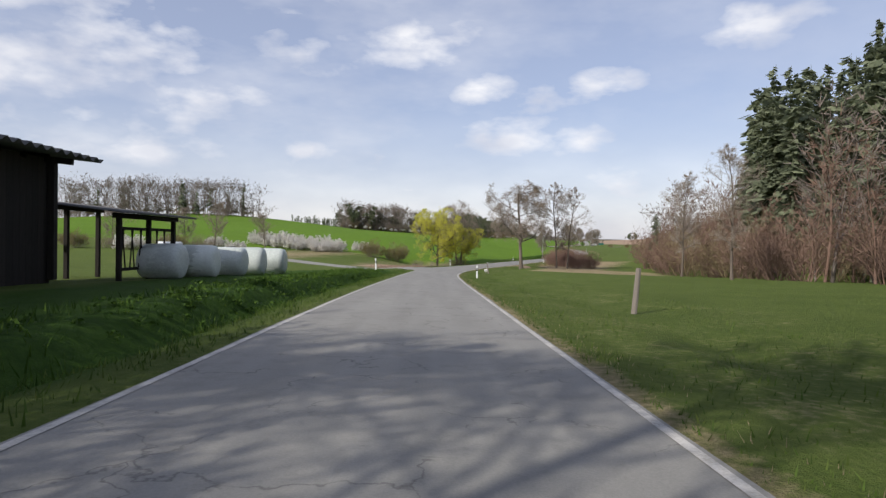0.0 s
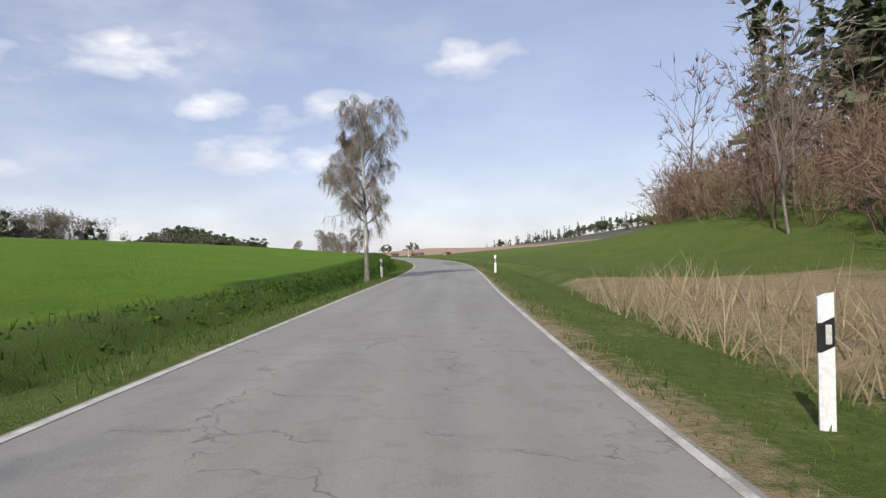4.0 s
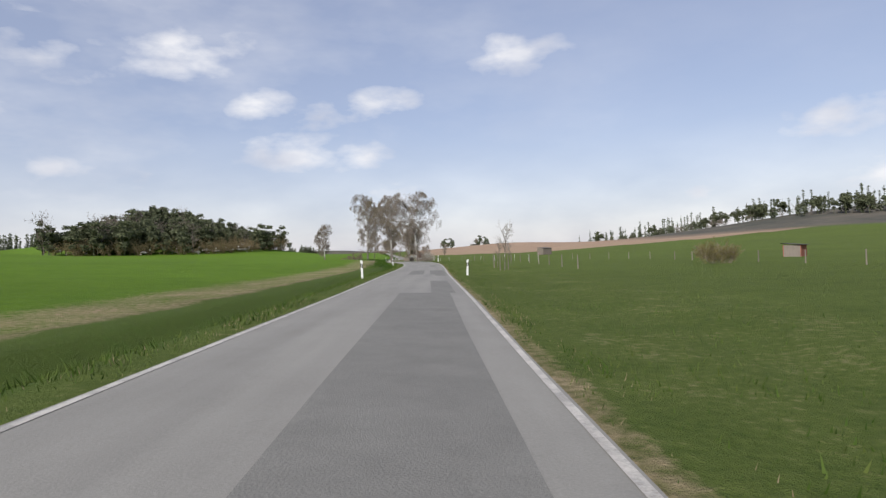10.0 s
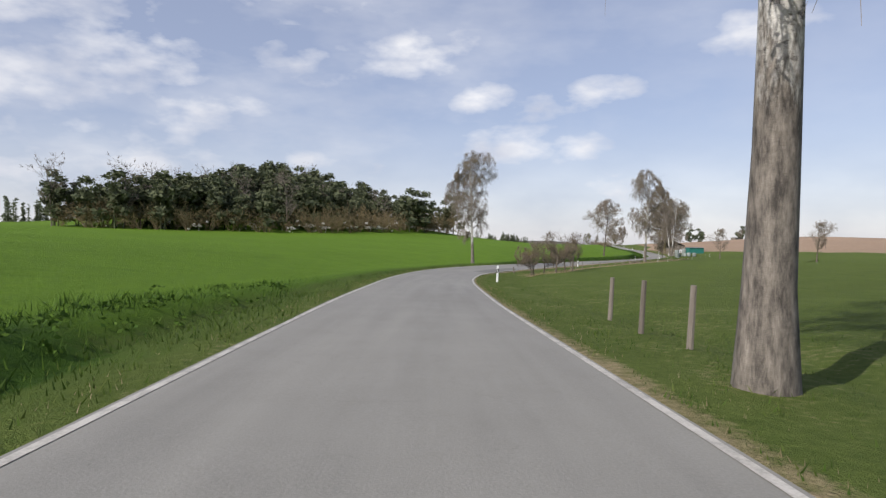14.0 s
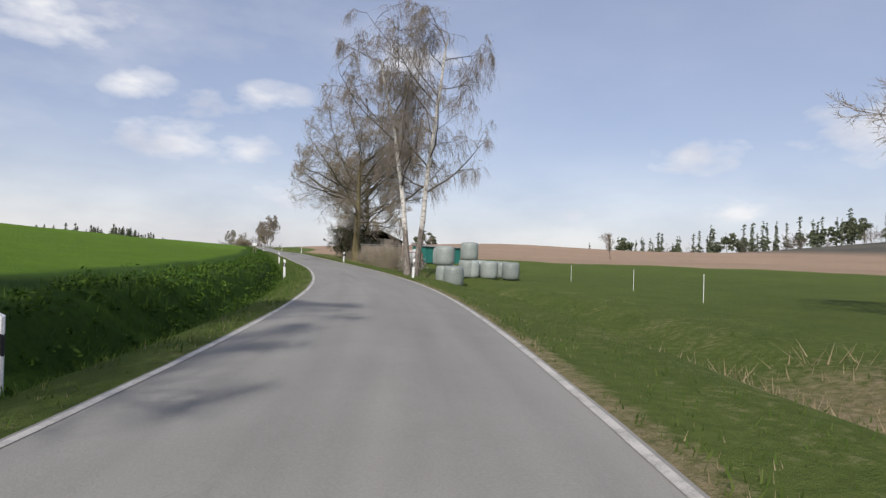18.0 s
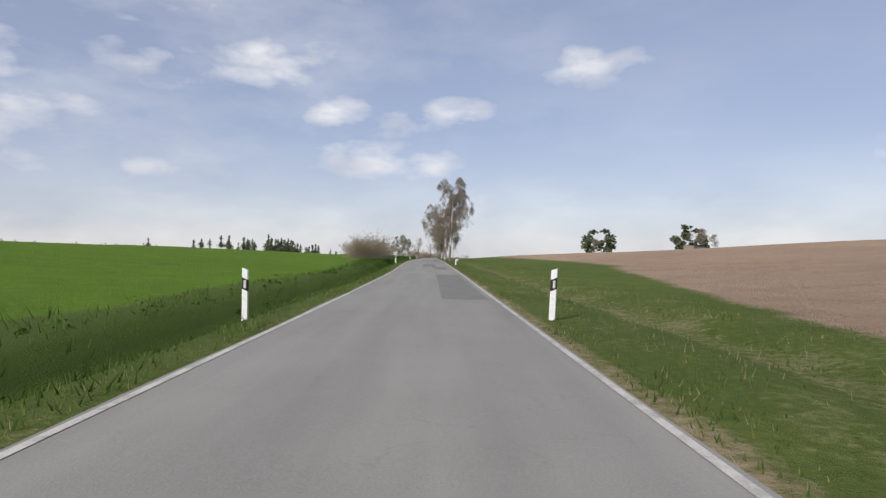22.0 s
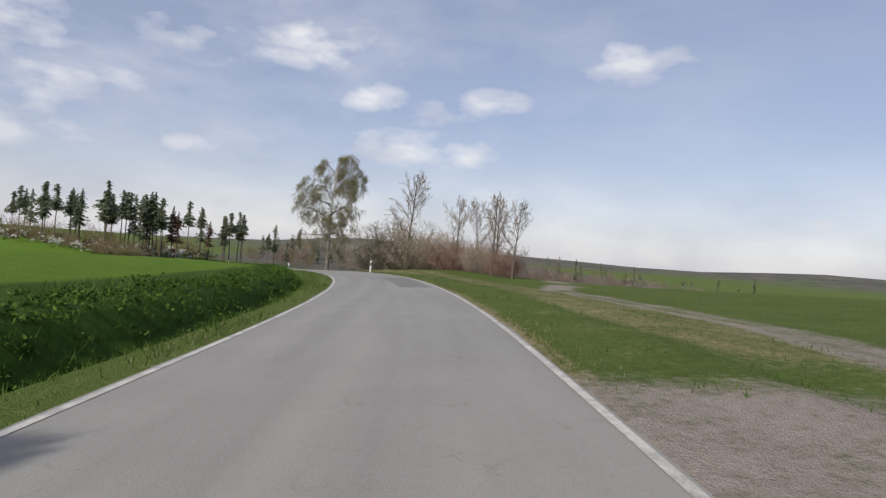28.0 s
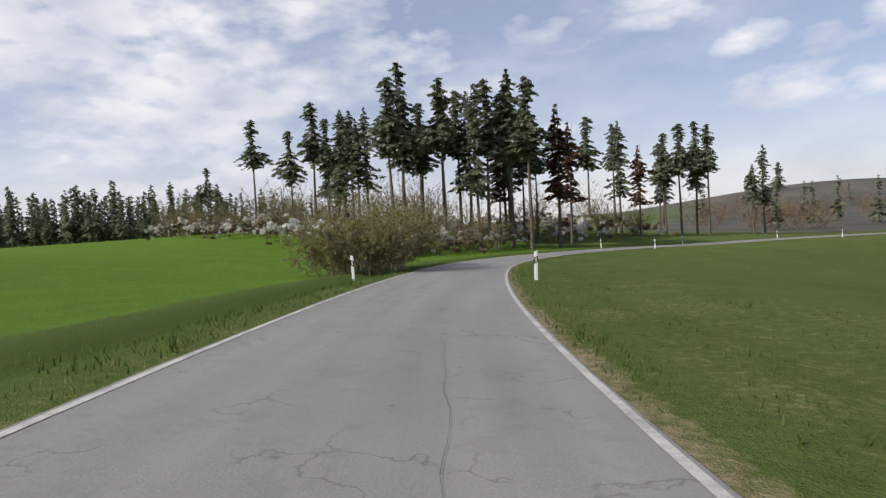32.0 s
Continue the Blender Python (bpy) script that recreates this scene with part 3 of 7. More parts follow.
def hollow(x, y):
    """A damp hollow under the first maples, a low swell under the last thicket."""
    return -2.3 * np.exp(-((x + 4) / 7.5) ** 2 - ((y - 121.5) / 9.0) ** 2) + 0.9 * np.exp(-((x - 204) / 8.0) ** 2 - ((y - 1029) / 14.0) ** 2)


def section(k, d):
    """Height of the ground at row k, d metres right of the eye's line (arrays)."""
    d = np.asarray(d, float)
    la, rb = -A_LINE[k] - SHORE, B_LINE[k] + SHORE
    e = np.where(d < la, la - d, np.where(d > rb, d - rb, 0.0))
    tilt = np.tan(LEAN[k]) * np.clip(d, la - 2, rb + 2) * np.clip(1 - (e - 2) / 6, 0, 1)
    x = LINE[k, 0] + SIDE[k, 0] * d
    y = LINE[k, 1] + SIDE[k, 1] * d
    z0 = LINE[k, 2] + tilt
    left = -0.04 * np.minimum(e, 1) - DITCH[k] * np.exp(-(((e - 1.55) / 0.45) ** 2)) + BANK[k] * smooth(1.55, 2.35, e) + RISE_L[k] * np.maximum(e - 3, 0)
    right = -0.05 * np.minimum(e, 1) - DITCH_R[k] * np.exp(-(((e - 3.0) / 0.8) ** 2)) + RISE_R[k] * np.maximum(e - 2, 0)
    z = z0 + np.where(d < la, left, np.where(d > rb, right, 0)) + hollow(x, y) * smooth(1.2, 4.0, e)
    return x, y, z, e


def land(x, y):
    """Ground height anywhere."""
    d, k = near_road(np.array([x]), np.array([y]))
    k, d = int(k[0]), float(d[0])
    zf = float(far_height(np.array([x]), np.array([y]))[0])
    k = max(0, min(len(UU) - 1, k + int(np.argmin([(x - LINE[min(max(k + j, 0), len(UU) - 1), 0]) ** 2 + (y - LINE[min(max(k + j, 0), len(UU) - 1), 1]) ** 2 for j in (-2, -1, 0, 1, 2)])) - 2))
    if d >= REACH:
        return zf
    side = (x - LINE[k, 0]) * SIDE[k, 0] + (y - LINE[k, 1]) * SIDE[k, 1]
    _, _, z, e = section(k, np.array([side]))
    w = float(smooth(6, REACH - 4, e[0]))
    return float(z[0]) * (1 - w) + zf * w


def row_at(u):
    return int(np.clip(round((u + 40 * STEP) / STEP), 0, len(UU) - 1))


def spot(u, d, sink=0.0):
    """World place beside the road: u along it (seconds of the drive), d metres right of the eye's line."""
    k = row_at(u)
    x, y = LINE[k, 0] + SIDE[k, 0] * d, LINE[k, 1] + SIDE[k, 1] * d
    return Vector((x, y, land(x, y) - sink))


def heading(u):
    k = row_at(u)
    return math.degrees(math.atan2(-HEAD[k, 0], HEAD[k, 1]))


# ------------------------------------------------------------------ mesh helpers


def tri_mesh(name, V, F, mats, idx=None, smooth_faces=False):
    """A mesh from numpy vertices and triangles or quads."""
    V, F = np.asarray(V, np.float32), np.asarray(F, np.int32)
    me = bpy.data.meshes.new(name)
    me.vertices.add(len(V))
    me.vertices.foreach_set("co", V.ravel())
    me.loops.add(F.size)
    me.loops.foreach_set("vertex_index", F.ravel())
    me.polygons.add(len(F))
    me.polygons.foreach_set("loop_start", np.arange(0, F.size, F.shape[1], dtype=np.int32))
    for m in mats if isinstance(mats, (list, tuple)) else [mats]:
        me.materials.append(m)
    if idx is not None:
        me.polygons.foreach_set("material_index", np.asarray(idx, np.int32))
    if smooth_faces:
        me.polygons.foreach_set("use_smooth", np.ones(len(F), bool))
    me.update(calc_edges=True)
    return me


def part(name, bm, material, parent, label=""):
    """Links a bmesh or a mesh as one part under a thing."""
    if isinstance(bm, bmesh.types.BMesh):
        me = bpy.data.meshes.new(name)
        bm.to_mesh(me)
        bm.free()
        me.materials.append(material)
    else:
        me = bm
    ob = new(name, me)
    ob.parent = parent
    if label:
        tagged(ob, label)
    return ob


def box(size, at=(0, 0, 0), bevel=0.0, turn=None):
    bm = bmesh.new()
    bmesh.ops.create_cube(bm, size=1)
    bmesh.ops.scale(bm, vec=size, verts=bm.verts)
    if bevel:
        bmesh.ops.bevel(bm, geom=bm.edges[:], offset=bevel, segments=1, affect="EDGES")
    if turn:
        bmesh.ops.transform(bm, matrix=pose(0, 0, 0, *turn), verts=bm.verts)
    bmesh.ops.translate(bm, vec=at, verts=bm.verts)
    return bm


def rod(r0, r1, length, at=(0, 0, 0), turn=(0, 0, 0), sides=8):
    bm = bmesh.new()
    bmesh.ops.create_cone(bm, cap_ends=True, segments=sides, radius1=r0, radius2=r1, depth=length)
    bmesh.ops.translate(bm, vec=(0, 0, length / 2), verts=bm.verts)
    bmesh.ops.transform(bm, matrix=pose(*at, *turn), verts=bm.verts)
    return bm


def thing(name, label, category, group="", where=None, turn=0.0, kind=""):
    e = new(name)
    if where is not None:
        e.matrix_basis = pose(*where, 0, 0, turn)
    return tagged(e, label, category, group, kind)


# ------------------------------------------------------------------ ground, road, lines
E_STEPS = np.array([0, 0.2, 0.45, 0.75, 1.05, 1.35, 1.6, 1.85, 2.15, 2.5, 2.9, 3.4, 4.0, 4.8, 5.4, 6, 6.7, 7.5, 8.4, 9.5, 10.7, 12, 15, 19, 24, 30])


def weights(X, Y, side, e, u):
    """Field kinds: side -1 left, +1 right, e metres from the asphalt, u along the road."""
    W = {k: np.zeros_like(X) for k in ("cereal", "lush_shaded", "soil", "dry", "forest", "gravel")}
    L, Rr = side < 0, side > 0
    W["cereal"] = np.where(L & (u > 3.3) & (u < 34), smooth(3.0, 4.2, e), 0)
    W["dry"] = np.where(L & (u > 2.6) & (u < 3.35), 0.42 * smooth(1.5, 3.0, e) * (1 - smooth(14, 20, e)), 0)
    W["cereal"] = np.where(L & (u > 14.2) & (u < 17.6), smooth(1.2, 2.6, e), W["cereal"])
    # rich bank growth; its dark colour also carries the shade of the steep face
    W["lush_shaded"] = np.where(L & (((u > 4.6) & (u < 9.6)) | ((u > 11.7) & (u < 14.2)) | ((u > 16.6) & (u < 20.7)) | ((u > 23.4) & (u < 30.7)) | (u < 1.5)), smooth(1.0, 1.7, e) * (1 - smooth(3.6, 5.0, e)), 0)
    W["lush_shaded"] = np.where(L & (u < 1.55), smooth(0.7, 1.3, e) * (1 - smooth(5.5, 7.5, e)), W["lush_shaded"])
    # left verge blended darker to stand in for the lens's corner darkening
    W["lush_shaded"] = np.where(L & (e < 4), np.maximum(W["lush_shaded"], 0.42 * smooth(0.25, 0.6, e) * (1 - smooth(3, 4, e))), W["lush_shaded"])
    near_e = np.interp(u, [19.4, 20.0, 20.35, 20.6, 22.3, 22.9, 23.6, 26.8], [70, 45, 8, 4.2, 4.6, 9, 13, 15])
    W["soil"] = np.where(Rr & (u > 19.4) & (u < 27.0), np.clip((e - near_e) / 1.6, 0, 1) * (1 - smooth(230, 260, e)), 0)
    W["soil"] = np.where(L & (u > 2.0) & (u < 2.82), smooth(4.0, 5.2, e) * (1 - smooth(11, 15, e)) * smooth(1.5, 2.6, (X + 5.4) * 0.8 + (Y - 70.3) * 0.6), W["soil"])
    W["soil"] = np.where(L & (u > 9.4) & (u < 12.6), np.maximum(W["soil"], 0.5 * smooth(2.6, 3.4, e) * (1 - smooth(5, 9, e))), W["soil"])
    edge_strip = (1 - smooth(0.1, 0.45, e)) * np.where(L, 0.25, 0.6)
    W["dry"] = np.where(e < 1.2, np.maximum(edge_strip, W["dry"]), W["dry"])
    W["dry"] = np.where(Rr & (u > 3.5) & (u < 4.9), np.maximum(W["dry"], smooth(2.5, 4, e) * (1 - smooth(12, 20, e)) * 0.8), W["dry"])
    W["dry"] = np.where(Rr & (u > 6.5) & (u < 9.6), np.maximum(W["dry"], 0.52 * np.exp(-(((e - 3.4) / 0.5) ** 2))), W["dry"])
    W["dry"] = np.where(Rr & (u > 15.7) & (u < 18.2), np.maximum(W["dry"], 0.62 * smooth(1.5, 2.6, e) * (1 - smooth(5, 8, e))), W["dry"])
    W["dry"] = np.where(Rr & (u > 19.0) & (u < 24.6), np.maximum(W["dry"], 0.45 * np.exp(-(((e - 3.0) / 0.7) ** 2))), W["dry"])
    W["dry"] = np.where(Rr & (u > 28.2) & (u < 29.9), np.maximum(W["dry"], 0.45 * smooth(1.5, 3, e) * (1 - smooth(6, 9, e))), W["dry"])
    W["dry"] = np.where(L & (u > 1.75) & (u < 3.4), np.maximum(W["dry"], 0.7 * smooth(22, 26, e) * (1 - smooth(32, 40, e))), W["dry"])
    for x, y, h, rx, ry in HILLS:
        if h > 25 or y > 1900:
            W["forest"] = np.maximum(W["forest"], smooth(0.12, 0.3, np.exp(-((X - x) / rx) ** 2 - ((Y - y) / ry) ** 2)))
    W["forest"] = np.maximum(W["forest"], smooth(1225, 1245, Y) * smooth(120, 150, X) * (1 - smooth(420, 480, X)) * (Y < 1700))
    W["dry"] = np.where(Rr, np.maximum(W["dry"], 0.24 * smooth(0.4, 1.0, e) * (1 - smooth(5, 9, e))), W["dry"])
    W["dry"] = np.where(L & (e < 1.5), np.maximum(W["dry"], 0.10 - 0.05 * smooth(0.7, 1.5, e)), W["dry"])
    W["dry"] = np.where(Rr & (u > 2.5) & (u < 3.5), np.maximum(W["dry"], 0.75 * smooth(5, 8, e) * (1 - smooth(22, 30, e))), W["dry"])
    # farm track, worn verge and field access
    mid_e = np.interp(u, [27.6, 27.95, 28.05, 28.2, 28.4, 28.85, 28.95, 29.35, 29.6], [0.3, 0.8, 3.0, 6.0, 7.4, 7.6, 8.6, 16.0, 22.0])
    half = np.interp(u, [27.7, 27.9, 28.05, 28.2, 28.4], [0.0, 0.4, 1.2, 1.4, 1.3])
    track = np.clip(1.3 - np.abs(e - mid_e) / np.maximum(half, 0.01), 0, 1)
    ruts = 1 - 0.62 * np.exp(-(((e - mid_e) / 0.4) ** 2)) * (u > 28.2)
    W["gravel"] = np.where(Rr & (u > 27.5) & (u < 29.8), track * ruts, 0)
    W["gravel"] = np.where(Rr & (np.abs(u - 28.08 - 0.003 * e) < 0.075) & (e < 45), np.maximum(W["gravel"], 0.75), W["gravel"])
    bare = np.interp(u, [0, 1.2, 1.5, 2.4, 2.6, 3.6, 3.9, 15.4, 15.6, 17.3, 17.6, 19.7, 19.9, 20.2, 20.5, 27.5], [0, 0, 0.42, 0.42, 0.4, 0.7, 0.45, 0.0, 0.7, 0.8, 0.1, 0.1, 0.7, 0.7, 0.0, 0])
    W["soil"] = np.where(Rr & (u < 28), np.maximum(W["soil"], bare * (1 - smooth(0.35, 0.9, e))), W["soil"])
    W["dry"] = np.maximum(W["dry"], 0.5 * smooth(0.5, 1.4, -hollow(X, Y)))
    W["soil"] = np.where(Rr & (u > 15.9) & (u < 16.3), np.maximum(W["soil"], 0.62 * (1 - smooth(0.35, 0.9, e))), W["soil"])
    W["soil"] = np.where(Rr & (np.abs(u - 3.56) < 0.09), np.maximum(W["soil"], 0.9 * smooth(0.0, 0.3, e) * (1 - smooth(9, 14, e))), W["soil"])
    return W


strip_v, strip_u, strip_e, strip_side, strip_f = [], [], [], [], []
cols = list(-E_STEPS[::-1]) + list(E_STEPS)
for k in range(len(UU)):
    la, rb = -A_LINE[k] - SHORE, B_LINE[k] + SHORE
    d = np.array([la + c for c in -E_STEPS[::-1]] + [rb + c for c in E_STEPS])
    x, y, z, e = section(k, d)
    zf = far_height(x, y)
    w = smooth(6, REACH - 4, e)
    z = z * (1 - w) + zf * w
    rough_z = np.array([noise.noise(Vector((a * 0.9, b * 0.9, 0))) for a, b in zip(x, y)])
    z = z + rough_z * 0.10 * smooth(0.3, 2.0, e)
    z[np.abs(e) < 1e-6] -= 0.02
    strip_v.append(np.stack([x, y, z], 1))
    strip_e.append(e)
    strip_u.append(np.full(len(d), UU[k]))
    strip_side.append(np.sign(np.arange(len(d)) - len(E_STEPS) + 0.5))
NC = len(cols)
SV = np.vstack(strip_v)
SE, SU, SS = np.concatenate(strip_e), np.concatenate(strip_u), np.concatenate(strip_side)
quads = []
for k in range(len(UU) - 1):
    for c in range(NC - 1):
        a = k * NC + c
        quads.append((a, a + 1, a + NC + 1, a + NC))
# the wide land beyond
gx = np.concatenate([np.arange(-2600, -400, 130), np.arange(-400, 600, 9), np.arange(600, 3000, 130)])
gy = np.concatenate([np.arange(-1500, -100, 130), np.arange(-100, 1400, 9), np.arange(1400, 4000, 130)])
GX, GY = np.meshgrid(gx, gy)
gd, gk = near_road(GX.ravel(), GY.ravel())
gz = far_height(GX.ravel(), GY.ravel())
side = np.sign((GX.ravel() - LINE[gk, 0]) * SIDE[gk, 0] + (GY.ravel() - LINE[gk, 1]) * SIDE[gk, 1])
gz = gz - 3.0 * (1 - smooth(15, 27, gd)) - 0.12 * (1 - smooth(26, 40, gd))
gz = gz + 1.2 * np.array([noise.noise(Vector((a * 0.012, b * 0.012, 4))) for a, b in zip(GX.ravel(), GY.ravel())]) * smooth(40, 150, gd)
GV = np.stack([GX.ravel(), GY.ravel(), gz], 1)
nx = len(gx)
base = len(SV)
for j in range(len(gy) - 1):
    for i in range(nx - 1):
        a = j * nx + i
        if min(gd[a], gd[a + 1], gd[a + nx], gd[a + nx + 1]) > 14:
            quads.append((base + a, base + a + 1, base + a + nx + 1, base + a + nx))
ground_me = tri_mesh("ground", np.vstack([SV, GV]), quads, GROUND, smooth_faces=True)
WT = weights(np.concatenate([SV[:, 0], GV[:, 0]]), np.concatenate([SV[:, 1], GV[:, 1]]), np.concatenate([SS, side]), np.concatenate([SE, np.maximum(gd - 2.5, 0)]), np.concatenate([SU, UU[gk]]))
for key, v in WT.items():
    at = ground_me.attributes.new(key, "FLOAT", "POINT")
    at.data.foreach_set("value", v.astype(np.float32))
ground = tagged(new("ground", ground_me), "rolling farmland of green meadow, young cereal and ploughed soil", "ground", kind="structure")


def ribbon(name, us, d_of, mats, lift, across=2, thick=0.0, worn=None):
    """A strip along the road between two courses of d."""
    V, F = [], []
    for k in us:
        lo, hi = d_of(k)
        for j in range(across):
            d = lo + (hi - lo) * j / (across - 1)
            V.append((LINE[k, 0] + SIDE[k, 0] * d, LINE[k, 1] + SIDE[k, 1] * d, LINE[k, 2] + math.tan(LEAN[k]) * d + lift - 0.0035 * (d - (B_LINE[k] - A_LINE[k]) / 2) ** 2))
    for i in range(len(us) - 1):
        for j in range(across - 1):
            a = i * across + j
            F.append((a, a + 1, a + across + 1, a + across))
    me = tri_mesh(name, V, F, mats, smooth_faces=True)
    if worn is not None:
        at = me.attributes.new("worn", "FLOAT", "POINT")
        at.data.foreach_set("value", np.repeat(np.asarray(worn, np.float32), across))
        lanes = np.array([(1.9 * (d_of(k)[0] + (d_of(k)[1] - d_of(k)[0]) * j / (across - 1)), 36 * UU[k] * 0.11, 0) for k in us for j in range(across)], np.float32)
        at = me.attributes.new("lane", "FLOAT_VECTOR", "POINT")
        at.data.foreach_set("vector", lanes.ravel())
    return me


ALL = list(range(len(UU)))
WORN = soften(course([(-2, 0.5), (0, 0.8), (0.8, 1), (2.4, 0.9), (3.0, 0.5), (3.4, 1.0), (4.2, 0.9), (4.8, 0.1), (12.7, 0.1), (13.0, 0.8), (13.3, 0.1), (15.7, 0.2), (16.2, 0.7), (16.8, 0.1), (22.6, 0.2), (23.4, 0.6), (24.6, 0.6), (25.8, 0.8), (26.6, 0.3), (30.5, 0.3), (31.8, 0.7)]), 4)
road_me = ribbon("road", ALL, lambda k: (-A_LINE[k] - SHORE - 0.05 * noise.noise(Vector((UU[k] * 9, 1, 0))), B_LINE[k] + SHORE + 0.05 * noise.noise(Vector((UU[k] * 9, 5, 0)))), ASPHALT, 0.012, across=9, worn=[WORN[k] for k in ALL])
road = tagged(new("road", road_me), "narrow grey asphalt country road with worn surface", "road", kind="structure")
LW = 0.08
line_l = ribbon("edge_line", [k for k in ALL if UU[k] > 2.0], lambda k: (-A_LINE[k] - LW / 2, -A_LINE[k] + LW / 2), PAINT, 0.017)
line_near = ribbon("edge_line", [k for k in ALL if UU[k] < 1.58], lambda k: (-A_LINE[k] - LW / 2, -A_LINE[k] + LW / 2), PAINT, 0.017)
line_r = ribbon("edge_line", ALL, lambda k: (B_LINE[k] - LW / 2, B_LINE[k] + LW / 2), PAINT, 0.017)
for me in (line_near, line_l, line_r):
    part("edge_line", me, PAINT, road, "worn white painted edge line")

# ------------------------------------------------------------------ trees


def unit(v):
    return v / np.maximum(np.linalg.norm(v, axis=-1, keepdims=True), 1e-9)


def stems(rng, P, D, L, R0, nseg, pull, wob, taper=0.25):
    """Bent, tapered stems: N starts, ways, lengths, radii. Returns points (N, nseg+1, 3) and radii."""
    N = len(P)
    pts, rad = [P], [R0]
    d = unit(D)
    for s in range(nseg):
        d = unit(d + rng.normal(0, wob, (N, 3)) + np.array([0, 0, pull]) / nseg)
        pts.append(pts[-1] + d * (L / nseg)[:, None])
        rad.append(R0 * (1 - (1 - taper) * (s + 1) / nseg))
    return np.stack(pts, 1), np.stack(rad, 1)


def offshoots(rng, pts, rad, each, t0, t1, ang, ratio, rmin, rratio=0.55, shape=None):
    """Starts of the next generation along given stems."""
    N, S, _ = pts.shape
    m = N * each
    own = np.repeat(np.arange(N), each)
    t = (np.tile(np.arange(each), N) + rng.random(m)) / each * (t1 - t0) + t0
    f = np.clip(t, 0, 0.999) * (S - 1)
    i = f.astype(int)
    w = (f - i)[:, None]
    P = pts[own, i] * (1 - w) + pts[own, i + 1] * w
    along = unit(pts[own, i + 1] - pts[own, i])
    r = rad[own, i] * (1 - w[:, 0]) + rad[own, i + 1] * w[:, 0]
    rnd = rng.normal(0, 1, (m, 3))
    perp = unit(np.cross(along, rnd))
    a = np.radians(ang[0] + (ang[1] - ang[0]) * rng.random(m))[:, None]
    D = along * np.cos(a) + perp * np.sin(a)
    size = np.linalg.norm(pts[own, -1] - pts[own, 0], axis=1)
    L = size * ratio * (0.6 + 0.7 * rng.random(m))
    L = L * (shape(t) if shape else (1.15 - 0.6 * t))
    return P, D, L, np.maximum(r * rratio, rmin)


def tubes(pts, rad, sides):
    """Mesh arrays of tubes along stems."""
    N, S, _ = pts.shape
    t = np.empty_like(pts)
    t[:, :-1] = pts[:, 1:] - pts[:, :-1]
    t[:, -1] = t[:, -2]
    t = unit(t)
    ref = np.where(np.abs(t[..., 2:3]) > 0.9, np.array([1.0, 0, 0]), np.array([0, 0, 1.0]))
    a = unit(np.cross(t, ref))
    b = np.cross(t, a)
    ang = np.arange(sides) * 2 * np.pi / sides
    V = pts[:, :, None, :] + rad[:, :, None, None] * (a[:, :, None, :] * np.cos(ang)[:, None] + b[:, :, None, :] * np.sin(ang)[:, None])
    n = np.arange(N)[:, None, None] * S * sides
    s = np.arange(S - 1)[None, :, None] * sides
    j = np.arange(sides)[None, None, :]
    q = (j + 1) % sides
    F = np.stack([n + s + j, n + s + q, n + s + sides + q, n + s + sides + j], -1)
    return V.reshape(-1, 3), F.reshape(-1, 4)


def merge(parts_):
    V, F, o = [], [], 0
    for v, f in parts_:
        V.append(v)
        F.append(f + o)
        o += len(v)
    return np.vstack(V), np.vstack(F)


def flakes(rng, P, size, flat=0.0):
    """Small four-cornered leaves at given places."""
    N = len(P)
    a = unit(rng.normal(0, 1, (N, 3)) * np.array([1, 1, 1 - flat]))
    b = unit(np.cross(a, rng.normal(0, 1, (N, 3))))
    s = size * (0.6 + 0.8 * rng.random((N, 1)))
    V = np.stack([P - a * s, P - b * s * 0.55, P + a * s, P + b * s * 0.55], 1).reshape(-1, 3)
    F = np.arange(4 * N).reshape(N, 4)
    return V, F


def slivers(rng, E, count, length, wide, hang=0.0):
    """Fine twigs: thin slips that spring from the ends of branches, or hang."""
    i = rng.integers(0, len(E), count)
    j = rng.integers(1, E.shape[1], count)
    P = E[i, j]
    along = unit(E[i, j] - E[i, j - 1])
    d = unit(along + rng.normal(0, 0.45, (count, 3)) + np.array([0, 0, -hang]))
    s = unit(np.cross(d, rng.normal(0, 1, (count, 3)))) * wide
    Q = P + d * (length * (0.4 + 0.8 * rng.random((count, 1))))
    V = np.stack([P - s, P + s, Q + s * 0.4, Q - s * 0.4], 1).reshape(-1, 3)
    return V, np.arange(4 * count).reshape(count, 4)


